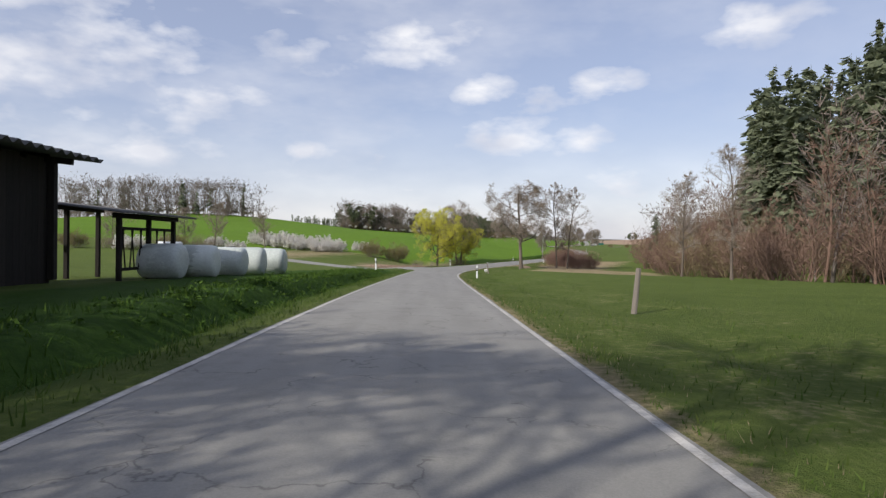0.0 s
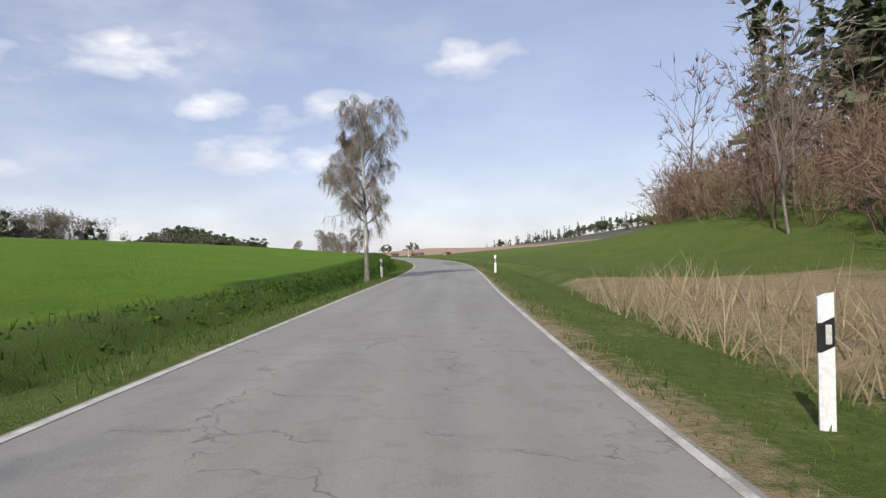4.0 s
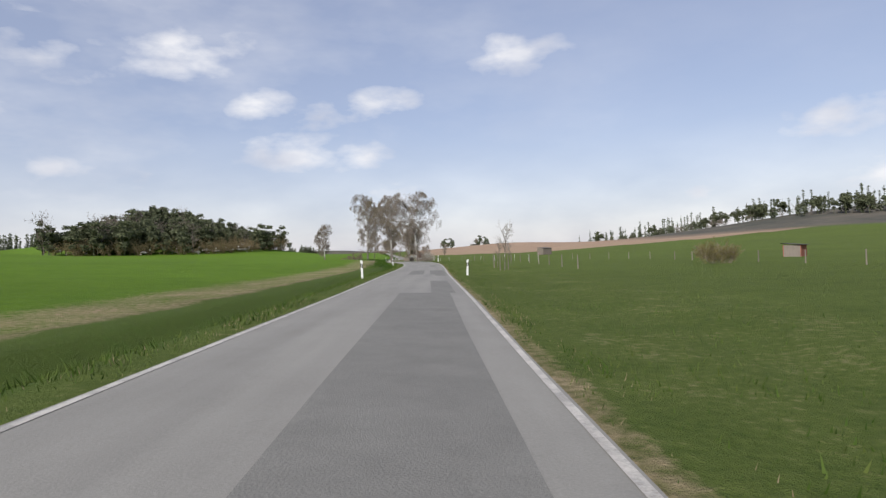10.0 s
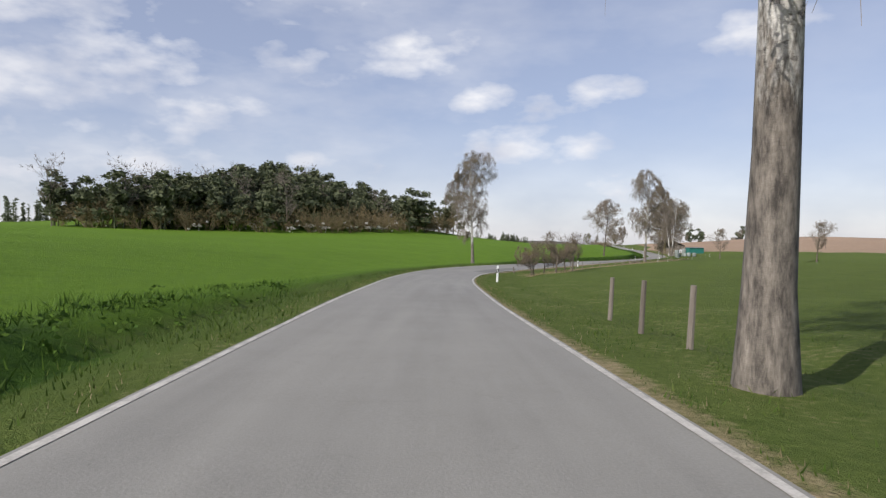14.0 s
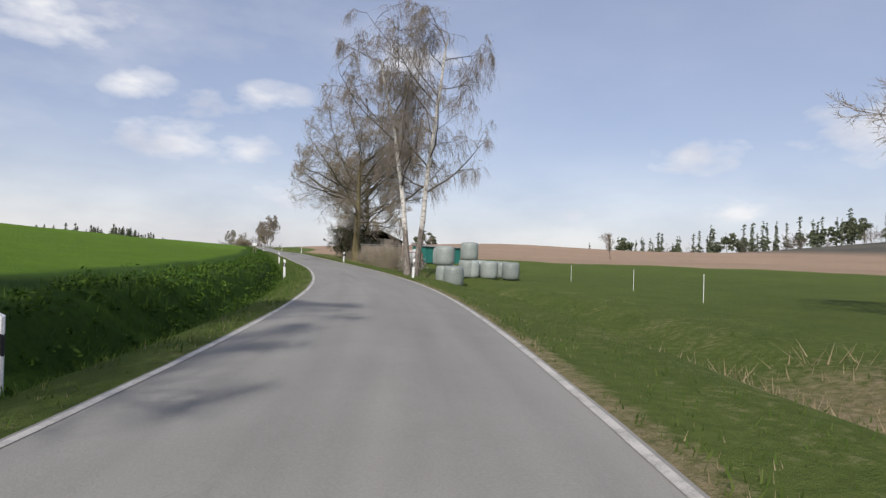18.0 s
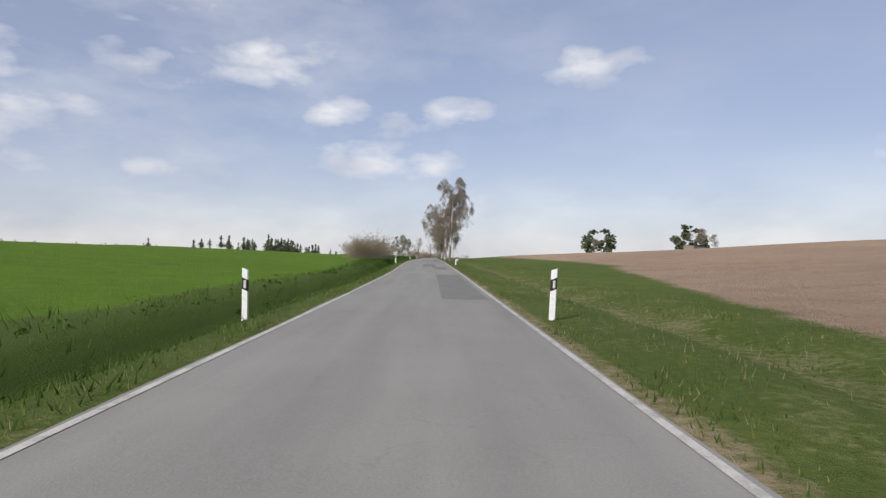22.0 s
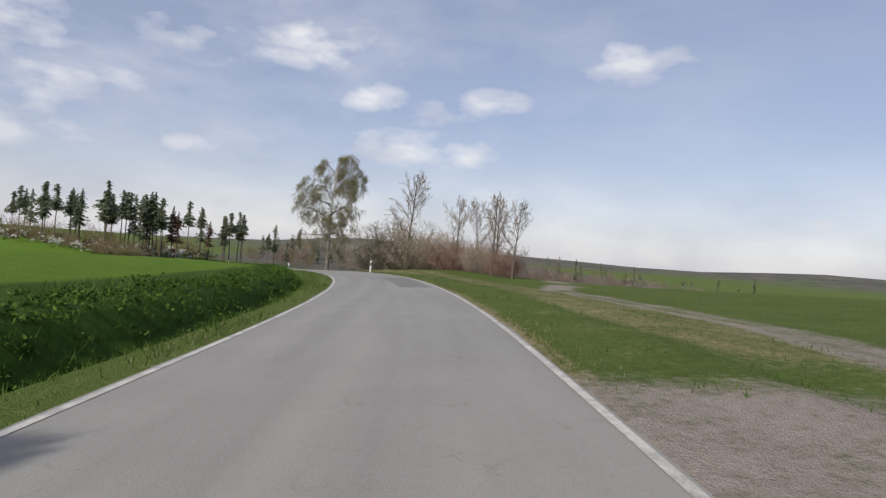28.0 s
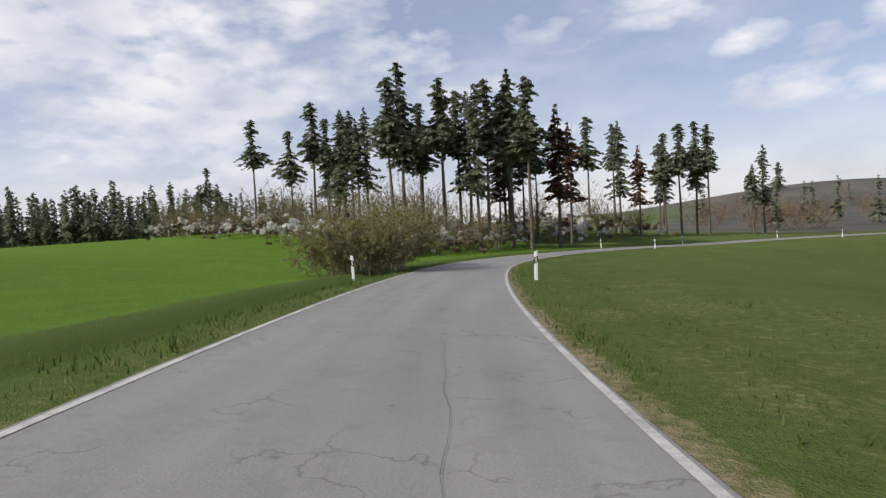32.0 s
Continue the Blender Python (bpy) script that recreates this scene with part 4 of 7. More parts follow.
def tree_meshes(seed, h, r, clear=0.25, n1=22, n2=8, n3=5, ang=(35, 60), reach=0.36, pull1=0.5, pull2=0.3, pull3=0.0, wob=0.09,
                shape=None, bark=None, twig=None, leaf=None, leaves=0, leaf_size=0.05, fork=1, lean_to=(0.0, 0.0), twig_r=0.011, l3=0.45, spray=0, spray_l=0.5, hang=0.0, leaf_top=1.0):
    rng = np.random.default_rng(seed)
    shape = shape or (lambda t: np.sin(np.pi * np.clip((t - clear) / (1 - clear), 0, 1) * 0.85 + 0.45))
    P0 = np.zeros((fork, 3))
    D0 = np.zeros((fork, 3))
    for k in range(fork):
        a = 2 * np.pi * k / max(fork, 1) + rng.random()
        P0[k] = (0.12 * np.cos(a), 0.12 * np.sin(a), -0.3) if fork > 1 else (0, 0, -0.3)
        D0[k] = (lean_to[0] + (0.2 * np.cos(a) if fork > 1 else 0), lean_to[1] + (0.2 * np.sin(a) if fork > 1 else 0), 1)
    T, TR = stems(rng, P0, D0, np.full(fork, h + 0.3) * (1 - 0.12 * rng.random(fork)), np.full(fork, r), 12, 0.15, 0.035, 0.12)
    TR[:, 0] *= 1.35
    a1 = offshoots(rng, T, TR, n1, clear, 0.98, ang, reach, 0.02, 0.45, shape)
    B, BR = stems(rng, *a1, 7, pull1, wob, 0.3)
    a2 = offshoots(rng, B, BR, n2, 0.22, 1.0, (25, 60), 0.42, twig_r * 1.6, 0.6)
    C, CR = stems(rng, *a2, 5, pull2, wob * 1.4, 0.4)
    a3 = offshoots(rng, C, CR, n3, 0.15, 1.0, (20, 65), l3, twig_r, 0.6)
    E, ER = stems(rng, *a3, 2, pull3, wob * 1.6, 0.5)
    trunk = tubes(T, TR, 9)
    limbs = tubes(B, BR, 5)
    fine = [limbs, tubes(C, CR, 3), tubes(E, ER, 3)]
    if spray:
        fine.append(slivers(rng, E, spray, spray_l, twig_r * 0.55, hang))
    crown = merge(fine)
    out = [("trunk", tri_mesh("trunk", *trunk, bark, smooth_faces=True)), ("crown", tri_mesh("crown", *crown, [bark, twig], np.arange(len(crown[1])) >= len(limbs[1])))]
    if leaf and leaves:
        flat = E[:, 1:].reshape(-1, 3)
        flat = flat[flat[:, 2] < leaf_top * h]
        far = np.hypot(flat[:, 0], flat[:, 1]) + 0.3 * flat[:, 2]
        pick = flat[rng.choice(len(flat), leaves, p=far**1.5 / (far**1.5).sum())] + rng.normal(0, 0.12, (leaves, 3))
        out.append(("foliage", tri_mesh("foliage", *flakes(rng, pick, leaf_size), leaf)))
    return out


def squeeze(P, centre, axes, seed):
    """Draws branches back inside a lumpy rounded crown."""
    q = (P - centre) / axes
    low = q.copy()
    low[..., 2] = np.maximum(low[..., 2], -0.45)
    n = np.maximum(np.linalg.norm(low, axis=-1), 1e-6)
    u = low / n[..., None]
    lim = 1 + 0.10 * np.sin(3.3 * u[..., 0] + seed) + 0.09 * np.sin(4.1 * u[..., 1] + 2.3 * seed) + 0.07 * np.sin(5.7 * u[..., 2] + 1.7 * seed)
    f = np.where(n > lim, lim * (n / lim) ** 0.5 / n, 1.0)
    out = P - centre
    out[..., 0] *= f
    out[..., 1] *= f
    out[..., 2] *= np.where(out[..., 2] > 0, f, 1.0)
    return out + centre


def crown_tree(seed, h, r, clear, crown, leader=0.7, limbs=9, n2=8, n3=8, n4=5, ang=(35, 70), pull=(0.5, 0.3, 0.15), wob=0.13, bark=None, limb=None, twig=None,
               leaf=None, leaves=0, leaf_size=0.05, leaf_top=1.0, spray=20000, spray_l=0.45, hang=0.0, twig_r=0.011, lean=(0.0, 0.0), stems_n=1, droop=1.0):
    """A tree whose trunk breaks up into winding limbs under a rounded crown: height of its middle, reach across and up."""
    rng = np.random.default_rng(seed)
    centre, axes = np.array([lean[0] * crown[0], lean[1] * crown[0], crown[0]]), np.array([crown[1], crown[1], crown[2]])
    a = 2 * np.pi * np.arange(stems_n) / stems_n + 1.0
    far = 0.0 if stems_n == 1 else 0.2
    P0 = np.stack([far * np.cos(a), far * np.sin(a), np.full(stems_n, -0.3)], 1)
    D0 = np.stack([lean[0] + 0.8 * far * np.cos(a), lean[1] + 0.8 * far * np.sin(a), np.ones(stems_n)], 1)
    T, TR = stems(rng, P0, D0, np.full(stems_n, leader * h + 0.3), np.full(stems_n, r), 12, 0.25, 0.03, 0.3)
    TR[:, 0] *= 1.4
    TR[:, 1] *= 1.08
    t0 = clear / (leader * h)
    size = np.linalg.norm(T[0, -1] - T[0, 0])
    B, BR = stems(rng, *offshoots(rng, T, TR, limbs, t0, 1.0, ang, crown[1] * 1.2 / size, 0.02, 0.42, lambda t: 0.75 + 0.45 * np.sin(np.pi * np.clip((t - t0) / (1 - t0), 0, 1))), 9, pull[0], wob, 0.22)
    B = squeeze(B, centre, axes, seed)
    C, CR = stems(rng, *offshoots(rng, B, BR, n2, 0.14, 1.0, (30, 70), 0.5, twig_r * 1.8, 0.55), 6, pull[1], wob * 1.35, 0.3)
    C = squeeze(C, centre, axes, seed)
    G, GR = stems(rng, *offshoots(rng, C, CR, n3, 0.15, 1.0, (25, 65), 0.55, twig_r * 1.25, 0.58), 4, pull[2], wob * 1.6, 0.4)
    G = squeeze(G, centre, axes, seed)
    E, ER = stems(rng, *offshoots(rng, G, GR, n4, 0.15, 1.0, (20, 65), 0.6 * droop, twig_r * 0.8, 0.6), 2, pull[2] * 1.6, wob * 1.8, 0.5)
    trunk, big = tubes(T, TR, 10), merge([tubes(B, BR, 6), tubes(C, CR, 4)])
    small = [tubes(G, GR, 3), tubes(E, ER, 3)]
    if spray:
        small.append(slivers(rng, np.concatenate([E, G[:, 1:4], G[:, 2:5]]), spray, spray_l, twig_r * 0.5, hang))
    small = merge(small)
    whole = merge([big, small])
    out = [("trunk", tri_mesh("trunk", *trunk, bark, smooth_faces=True)), ("crown", tri_mesh("crown", *whole, [limb or bark, twig], np.arange(len(whole[1])) >= len(big[1]), True))]
    if leaf and leaves:
        flat = E[:, 1:].reshape(-1, 3)
        flat = flat[flat[:, 2] < leaf_top * h]
        pick = flat[rng.integers(0, len(flat), leaves)] + rng.normal(0, 0.13, (leaves, 3))
        out.append(("foliage", tri_mesh("foliage", *flakes(rng, pick, leaf_size), leaf)))
    return out


def plant(meshes, name, label, category, where, turn=0.0, size=1.0, group=""):
    e = thing(name, label, category, group)
    e.matrix_basis = Matrix.Translation(where) @ pose(0, 0, 0, 0, 0, turn) @ Matrix.Diagonal((size, size, size, 1))
    for pname, me in meshes:
        part(pname, me, None, e)
    return e


def droop_shape(t):
    return 0.35 + 0.75 * np.sin(np.pi * np.clip((t - 0.2) / 0.85, 0, 1))


BIRCH_A = crown_tree(11, 13.5, 0.22, 4.0, (8.6, 5.0, 5.0), 0.84, 20, 9, 7, 5, (45, 80), (0.35, -0.15, -1.1), 0.15, bark=BIRCH, limb=DARKLIMB, twig=BIRCHTWIG, leaf=LEAF_BUD, leaves=5000, leaf_size=0.04, spray=26000, spray_l=0.7, hang=1.3, twig_r=0.009, droop=1.2)
BIRCH_B = crown_tree(12, 14.5, 0.21, 4.0, (9.2, 3.7, 5.4), 0.92, 24, 8, 7, 5, (38, 70), (0.35, -0.15, -1.1), 0.13, bark=BIRCH, limb=DARKLIMB, twig=BIRCHTWIG, leaf=LEAF_BUD, leaves=8000, leaf_size=0.045, spray=26000, spray_l=0.7, hang=1.3, twig_r=0.009, droop=1.2)
BIRCH_FRESH = crown_tree(16, 12.2, 0.19, 2.9, (7.4, 4.0, 4.9), 0.9, 24, 8, 7, 5, (45, 80), (0.25, -0.2, -1.2), 0.13, bark=BIRCH, limb=DARKLIMB, twig=BIRCHTWIG, leaf=LEAF_FRESH, leaves=17000, leaf_size=0.05, spray=20000, spray_l=0.65, hang=1.4, twig_r=0.009, droop=1.3)
BIRCH_TWIN = crown_tree(13, 15.0, 0.18, 4.2, (9.4, 4.4, 5.8), 0.88, 13, 8, 7, 5, (35, 72), (0.35, -0.1, -1.0), 0.13, bark=BIRCH, limb=DARKLIMB, twig=BIRCHTWIG, leaf=LEAF_BUD, leaves=2500, leaf_size=0.04, spray=20000, spray_l=0.6, hang=1.2, twig_r=0.009, stems_n=2, droop=1.2)
BIRCH_YOUNG = tree_meshes(14, 3.6, 0.045, 0.35, 18, 6, 4, (25, 50), 0.35, 0.4, 0.2, 0.0, 0.10, None, BIRCH, BIRCHTWIG, twig_r=0.004)
BIRCH_BROWN = tree_meshes(15, 8.0, 0.12, 0.26, 24, 9, 7, (30, 55), 0.36, 0.2, -0.5, -1.8, 0.11, droop_shape, BIRCH, BIRCHTWIG, LEAF_BUD, 7000, 0.06, l3=0.6, spray=6000, spray_l=0.5, hang=1.0)
OAK = crown_tree(21, 17.0, 0.42, 4.3, (10.4, 7.7, 6.9), 0.68, 26, 9, 7, 5, (48, 84), (0.3, 0.25, 0.2), 0.17, bark=MOSSBARK, limb=OAKLIMB, twig=TWIG, leaf=LEAF_BUD, leaves=12000, leaf_size=0.05, spray=36000, spray_l=0.6, twig_r=0.013)
OAK_B = crown_tree(22, 16.0, 0.34, 4.4, (9.9, 5.2, 6.1), 0.82, 25, 8, 8, 5, (52, 96), (0.15, 0.05, -0.1), 0.18, bark=BARK, limb=DARKLIMB, twig=TWIG, spray=40000, spray_l=0.5, twig_r=0.011)
ALDER = tree_meshes(23, 16.5, 0.17, 0.20, 36, 9, 7, (45, 70), 0.24, 0.3, 0.2, 0.1, 0.10, None, BARK, TWIG, twig_r=0.012, spray=8000, spray_l=0.4)
MAPLE = crown_tree(24, 12.6, 0.29, 2.6, (7.6, 4.9, 5.1), 0.66, 22, 8, 7, 5, (45, 84), (0.4, 0.25, 0.1), 0.15, bark=DARKLIMB, limb=DARKLIMB, twig=TWIG, leaf=LEAF_YELLOW, leaves=56000, leaf_size=0.06, spray=16000, twig_r=0.009)
MAPLE_B = crown_tree(25, 13.2, 0.23, 2.4, (7.9, 4.7, 5.4), 0.74, 13, 8, 8, 5, (42, 80), (0.45, 0.3, 0.1), 0.15, bark=BARK, limb=DARKLIMB, twig=TWIG, leaf=LEAF_YELLOW, leaves=30000, leaf_size=0.056, leaf_top=0.6, spray=28000, twig_r=0.009, stems_n=2)
ROUND = tree_meshes(26, 11.0, 0.19, 0.26, 28, 10, 7, (40, 70), 0.42, 0.5, 0.4, 0.2, 0.12, None, BARK, TWIG, twig_r=0.012, spray=15000, spray_l=0.4)
FRUIT = crown_tree(27, 3.9, 0.12, 0.9, (2.5, 2.1, 1.7), 0.5, 11, 7, 7, 5, (45, 85), (0.9, 1.0, 1.0), 0.18, bark=BARK, limb=DARKLIMB, twig=FRUITTWIG, leaf=LEAF_BUD, leaves=1500, leaf_size=0.025, spray=7000, spray_l=0.28, twig_r=0.005)
SLIM = tree_meshes(28, 7.5, 0.09, 0.22, 24, 9, 8, (30, 55), 0.30, 0.5, 0.4, 0.2, 0.12, None, BARK, TWIG, twig_r=0.008)


def shrub_meshes(seed, h, wide, count, twig, leaf=None, leaves=0, leaf_size=0.04, lean=0.55, each=9, l2=0.45, r0=0.022):
    rng = np.random.default_rng(seed)
    a = rng.random(count) * 2 * np.pi
    q = np.sqrt(rng.random(count))
    P = np.stack([np.cos(a) * q * wide * 0.32, np.sin(a) * q * wide * 0.32, np.full(count, -0.15)], 1)
    D = np.stack([np.cos(a) * q * lean + rng.normal(0, 0.2, count), np.sin(a) * q * lean + rng.normal(0, 0.2, count), np.ones(count)], 1)
    L = h * (0.6 + 0.45 * rng.random(count)) * (1.08 - 0.35 * q)
    A, AR = stems(rng, P, D, L, np.full(count, r0), 6, 0.0, 0.10, 0.3)
    B, BR = stems(rng, *offshoots(rng, A, AR, each, 0.15, 1.0, (25, 65), l2, 0.008, 0.6), 4, 0.3, 0.16, 0.4)
    C, CR = stems(rng, *offshoots(rng, B, BR, 4, 0.2, 1.0, (25, 65), 0.5, 0.006, 0.6), 1, 0.2, 0.18, 0.5)
    fine = slivers(rng, np.concatenate([B[:, 1:3], B[:, 2:4], B[:, 3:5]]), count * each * 7, h * 0.11, 0.007)
    out = [("branchwork", tri_mesh("branchwork", *merge([tubes(A, AR, 4), tubes(B[:, ::2], BR[:, ::2], 3), fine]), twig))]
    if leaf and leaves:
        flat = np.concatenate([C[:, 1:].reshape(-1, 3), B[:, 2:].reshape(-1, 3)])
        pick = flat[rng.integers(0, len(flat), leaves)] + rng.normal(0, 0.04, (leaves, 3))
        pick[:, 2] = np.maximum(pick[:, 2], 0.05)
        out.append(("foliage", tri_mesh("foliage", *flakes(rng, pick, leaf_size), leaf)))
    return out


THICKET = shrub_meshes(31, 3.4, 4.0, 95, REDTWIG, LEAF_BUD, 500, 0.03, 0.7, 10, r0=0.017)
HEDGE_PALE = shrub_meshes(38, 3.4, 4.4, 80, TWIG, PALEBUD, 9000, 0.04, 0.75, 10, r0=0.018)
DOME = shrub_meshes(37, 3.0, 5.6, 110, TWIG, LEAF_BUD, 7000, 0.04, 0.95, 10, r0=0.017)
THICKET_B = shrub_meshes(32, 3.0, 3.6, 42, TWIG, LEAF_BUD, 1800, 0.04)
HEDGE_WHITE = shrub_meshes(33, 2.4, 4.4, 34, TWIG, BLOSSOM, 15000, 0.07)
HEDGE_GREEN = shrub_meshes(34, 3.4, 4.2, 44, TWIG, LEAF_BUD, 14000, 0.055)
EVERGREEN = shrub_meshes(35, 4.6, 4.4, 40, TWIG, IVY, 22000, 0.045)
WHITE_SMALL = shrub_meshes(36, 1.8, 2.2, 34, TWIG, BLOSSOM, 2600, 0.032, 0.8)
RUDDY = shrub_meshes(39, 2.9, 1.3, 14, TWIG, LEAF_RUDDY, 900, 0.06, 0.25)


def fir_mesh(seed, h, clear, wide, whorls=17, sprays=9, big=0.16):
    """A spruce or fir: trunk and drooping, ragged boughs of many needle sprays."""
    rng = np.random.default_rng(seed)
    T, TR = stems(rng, np.array([[0, 0, -0.3]]), np.array([[0, 0, 1.0]]), np.array([h + 0.2]), np.array([0.011 * h + 0.04]), 8, 0.1, 0.012, 0.08)
    tv, tf = tubes(T, TR, 6)
    n = whorls * 7
    a0 = rng.random() * 6
    t = clear + (1 - clear) * (np.repeat(np.arange(whorls), 7) + rng.random(n) * 0.9) / whorls
    rel = (t - clear) / (1 - clear)
    span = wide * np.clip(1.03 - rel, 0.03, 1) ** 0.6 * (0.35 + 0.8 * rng.random(n)) * np.clip(0.5 + rel * 3, 0, 1) * (0.8 + 0.35 * np.sin(a0 + rel * 9))
    a = rng.random(n) * 2 * np.pi
    droop = 0.10 + 0.35 * rng.random(n)
    own = np.repeat(np.arange(n), sprays)
    m = len(own)
    f = 0.08 + 0.92 * (np.tile(np.arange(sprays), n) + rng.random(m)) / sprays
    ln = span[own]
    side = rng.normal(0, 0.17, m) * ln * (1.15 - 0.7 * f)
    c, q = np.cos(a[own]), np.sin(a[own])
    x = f * ln
    z = t[own] * h - droop[own] * x * f - np.abs(side) * 0.5 - 0.10 * rng.random(m)
    P = np.stack([x * c - side * q, x * q + side * c, z], 1)
    out = np.stack([c, q, np.full(m, -0.35)], 1) + rng.normal(0, 0.35, (m, 3))
    out = unit(out)
    across = unit(np.cross(out, np.array([0, 0, 1.0]) + rng.normal(0, 0.4, (m, 3))))
    ss = (big * wide * (0.6 + 0.7 * rng.random(m)) * np.clip(ln / wide + 0.25, 0.3, 1))[:, None]
    V = np.stack([P - out * ss, P + across * ss * 0.7 - [0, 0, 0.06], P + out * ss * 1.3, P - across * ss * 0.7 - [0, 0, 0.06]], 1).reshape(-1, 3)
    return (tv, tf), (V, np.arange(4 * m).reshape(m, 4))


def fir_parts(seed, h, clear, wide, whorls=17, needles=None):
    (tv, tf), (bv, bf) = fir_mesh(seed, h, clear, wide, whorls, 22, 0.10)
    return [("trunk", tri_mesh("trunk", tv, tf, BARK, smooth_faces=True)), ("foliage", tri_mesh("foliage", bv, bf, needles or NEEDLE))]


FIRS = [fir_parts(41 + k, 18.0, c, w, 20) for k, (c, w) in enumerate([(0.54, 3.3), (0.46, 3.5), (0.58, 3.0), (0.34, 3.0), (0.50, 3.6)])]
DRYFIR = island_mat("browned_needles", [(0, (0.07, 0.04, 0.025)), (1, (0.16, 0.085, 0.055))], through_light=0.1)
FIR_BROWN = fir_parts(48, 15.5, 0.36, 3.3, 18, DRYFIR)

# low-cost trees for woods, joined into one piece of stuff


def wood_fir(seed, h, clear, wide):
    (tv, tf), (bv, bf) = fir_mesh(seed, h, clear, wide, 11, 4, 0.27)
    return merge([(tv, tf), (bv, bf)])


def wood_haze(seed, h, n=400, wide=0.26, low=0.2):
    """A bare crown: trunk, limbs and a haze of fine slips."""
    rng = np.random.default_rng(seed)
    T, TR = stems(rng, np.array([[0, 0, -0.3]]), np.array([[0, 0, 1.0]]), np.array([h]), np.array([0.014 * h]), 5, 0.1, 0.05, 0.15)
    B, BR = stems(rng, *offshoots(rng, T, TR, 15, low, 0.97, (28, 60), wide * 1.5, 0.04, 0.5, lambda t: 0.5 + 0.7 * np.sin(np.pi * np.clip(t - 0.1, 0, 1))), 3, 0.5, 0.12, 0.3)
    C, CR = stems(rng, *offshoots(rng, B, BR, 4, 0.2, 1.0, (25, 60), 0.45, 0.03, 0.6), 1, 0.3, 0.14, 0.4)
    return merge([tubes(T, TR, 4), tubes(B, BR, 3), tubes(C, CR, 3), slivers(rng, C, n, 0.085 * h, 0.0024 * h + 0.012)])


def wood_round(seed, h, n=520, wide=0.30, fl=0.047):
    """A pine or leafy crown of many small clumps on a trunk."""
    rng = np.random.default_rng(seed)
    T, TR = stems(rng, np.array([[0, 0, -0.3]]), np.array([[0, 0, 1.0]]), np.array([h * 0.9]), np.array([0.016 * h]), 5, 0.1, 0.04, 0.2)
    heads = rng.normal(0, 1, (9, 3)) * np.array([wide * 0.5, wide * 0.5, 0.17]) * h + np.array([0, 0, 0.58 * h])
    p = heads[rng.integers(0, 9, n)] + unit(rng.normal(0, 1, (n, 3))) * (rng.random((n, 1)) ** 0.4) * np.array([0.14, 0.14, 0.10]) * h
    return merge([tubes(T, TR, 4), flakes(rng, p, fl * h, 0.4)])


def wood(name, label, kinds, places, mats, sizes=(0.8, 1.2), seed=5, dome=None):
    """kinds: list of (arrays, share, material index); places: (x, y) list."""
    rng = np.random.default_rng(seed)
    share = np.cumsum([k[1] for k in kinds])
    V, F, I, o = [], [], [], 0
    xs = np.array([p[0] for p in places])
    ys = np.array([p[1] for p in places])
    zs = lands(xs, ys)
    for x, y, z in zip(xs, ys, zs):
        (v, f), _, mi = kinds[int(np.searchsorted(share, rng.random() * share[-1]))]
        s = (sizes[0] + (sizes[1] - sizes[0]) * rng.random()) * (dome(x, y) if dome else 1.0)
        a = rng.random() * 2 * np.pi
        c, n = np.cos(a) * s, np.sin(a) * s
        V.append(np.stack([v[:, 0] * c - v[:, 1] * n + x, v[:, 0] * n + v[:, 1] * c + y, v[:, 2] * s * (0.9 + 0.2 * rng.random()) + z], 1))
        F.append(f + o)
        I.append(np.full(len(f), mi))
        o += len(v)
    me = tri_mesh(name, np.vstack(V), np.vstack(F), mats, np.concatenate(I))
    return tagged(new(name, me), label, "woodland", kind="stuff")


def lands(xs, ys):
    d, k = near_road(xs, ys)
    z = far_height(xs, ys)
    for i in np.nonzero(d < REACH + 3)[0]:
        z[i] = land(xs[i], ys[i])
    return z


def band(rng, ends, deep, count):
    """Random places in a band behind the line from ends[0] to ends[-1] (a polyline), deep metres to its left."""
    pts = np.array(ends, float)
    seg = np.linalg.norm(np.diff(pts, axis=0), axis=1)
    cum = np.concatenate([[0], np.cumsum(seg)])
    out = []
    for _ in range(count):
        s = rng.random() * cum[-1]
        i = min(int(np.searchsorted(cum, s, side="right")) - 1, len(seg) - 1)
        w = (s - cum[i]) / seg[i]
        p = pts[i] * (1 - w) + pts[i + 1] * w
        t = (pts[i + 1] - pts[i]) / seg[i]
        nrm = np.array([-t[1], t[0]])
        q = p + nrm * deep * rng.random() ** 1.3 + rng.normal(0, 1.0, 2)
        out.append((q[0], q[1]))
    return out


WF = [wood_fir(71 + k, h, c, w) for k, (h, c, w) in enumerate(((17, 0.06, 3.3), (19, 0.10, 3.5), (15, 0.04, 3.0)))]
WP = [wood_round(81 + k, h) for k, h in enumerate((15, 16, 14))]
WS = [wood_round(91 + k, 3.2, 420, 0.85, 0.062) for k in range(2)]
WOODBARK = simple("far_bare_wood", (0.14, 0.115, 0.098), (0.25, 0.21, 0.18), 0.3, 0.95, 2, relief=0)
PINEGREEN = island_mat("pine_crowns", [(0, (0.055, 0.07, 0.042)), (1, (0.15, 0.165, 0.09))], through_light=0.15)
OLIVE = island_mat("budding_crowns", [(0, (0.10, 0.085, 0.035)), (1, (0.20, 0.165, 0.075))], through_light=0.2)
REDWOODS = island_mat("red_brown_thicket_crowns", [(0, (0.10, 0.06, 0.045)), (1, (0.19, 0.125, 0.095))], through_light=0.1)
BROWNHAZE = simple("budding_brown_twigs", (0.15, 0.115, 0.06), (0.26, 0.205, 0.115), 0.12, 0.95, 2, relief=0)
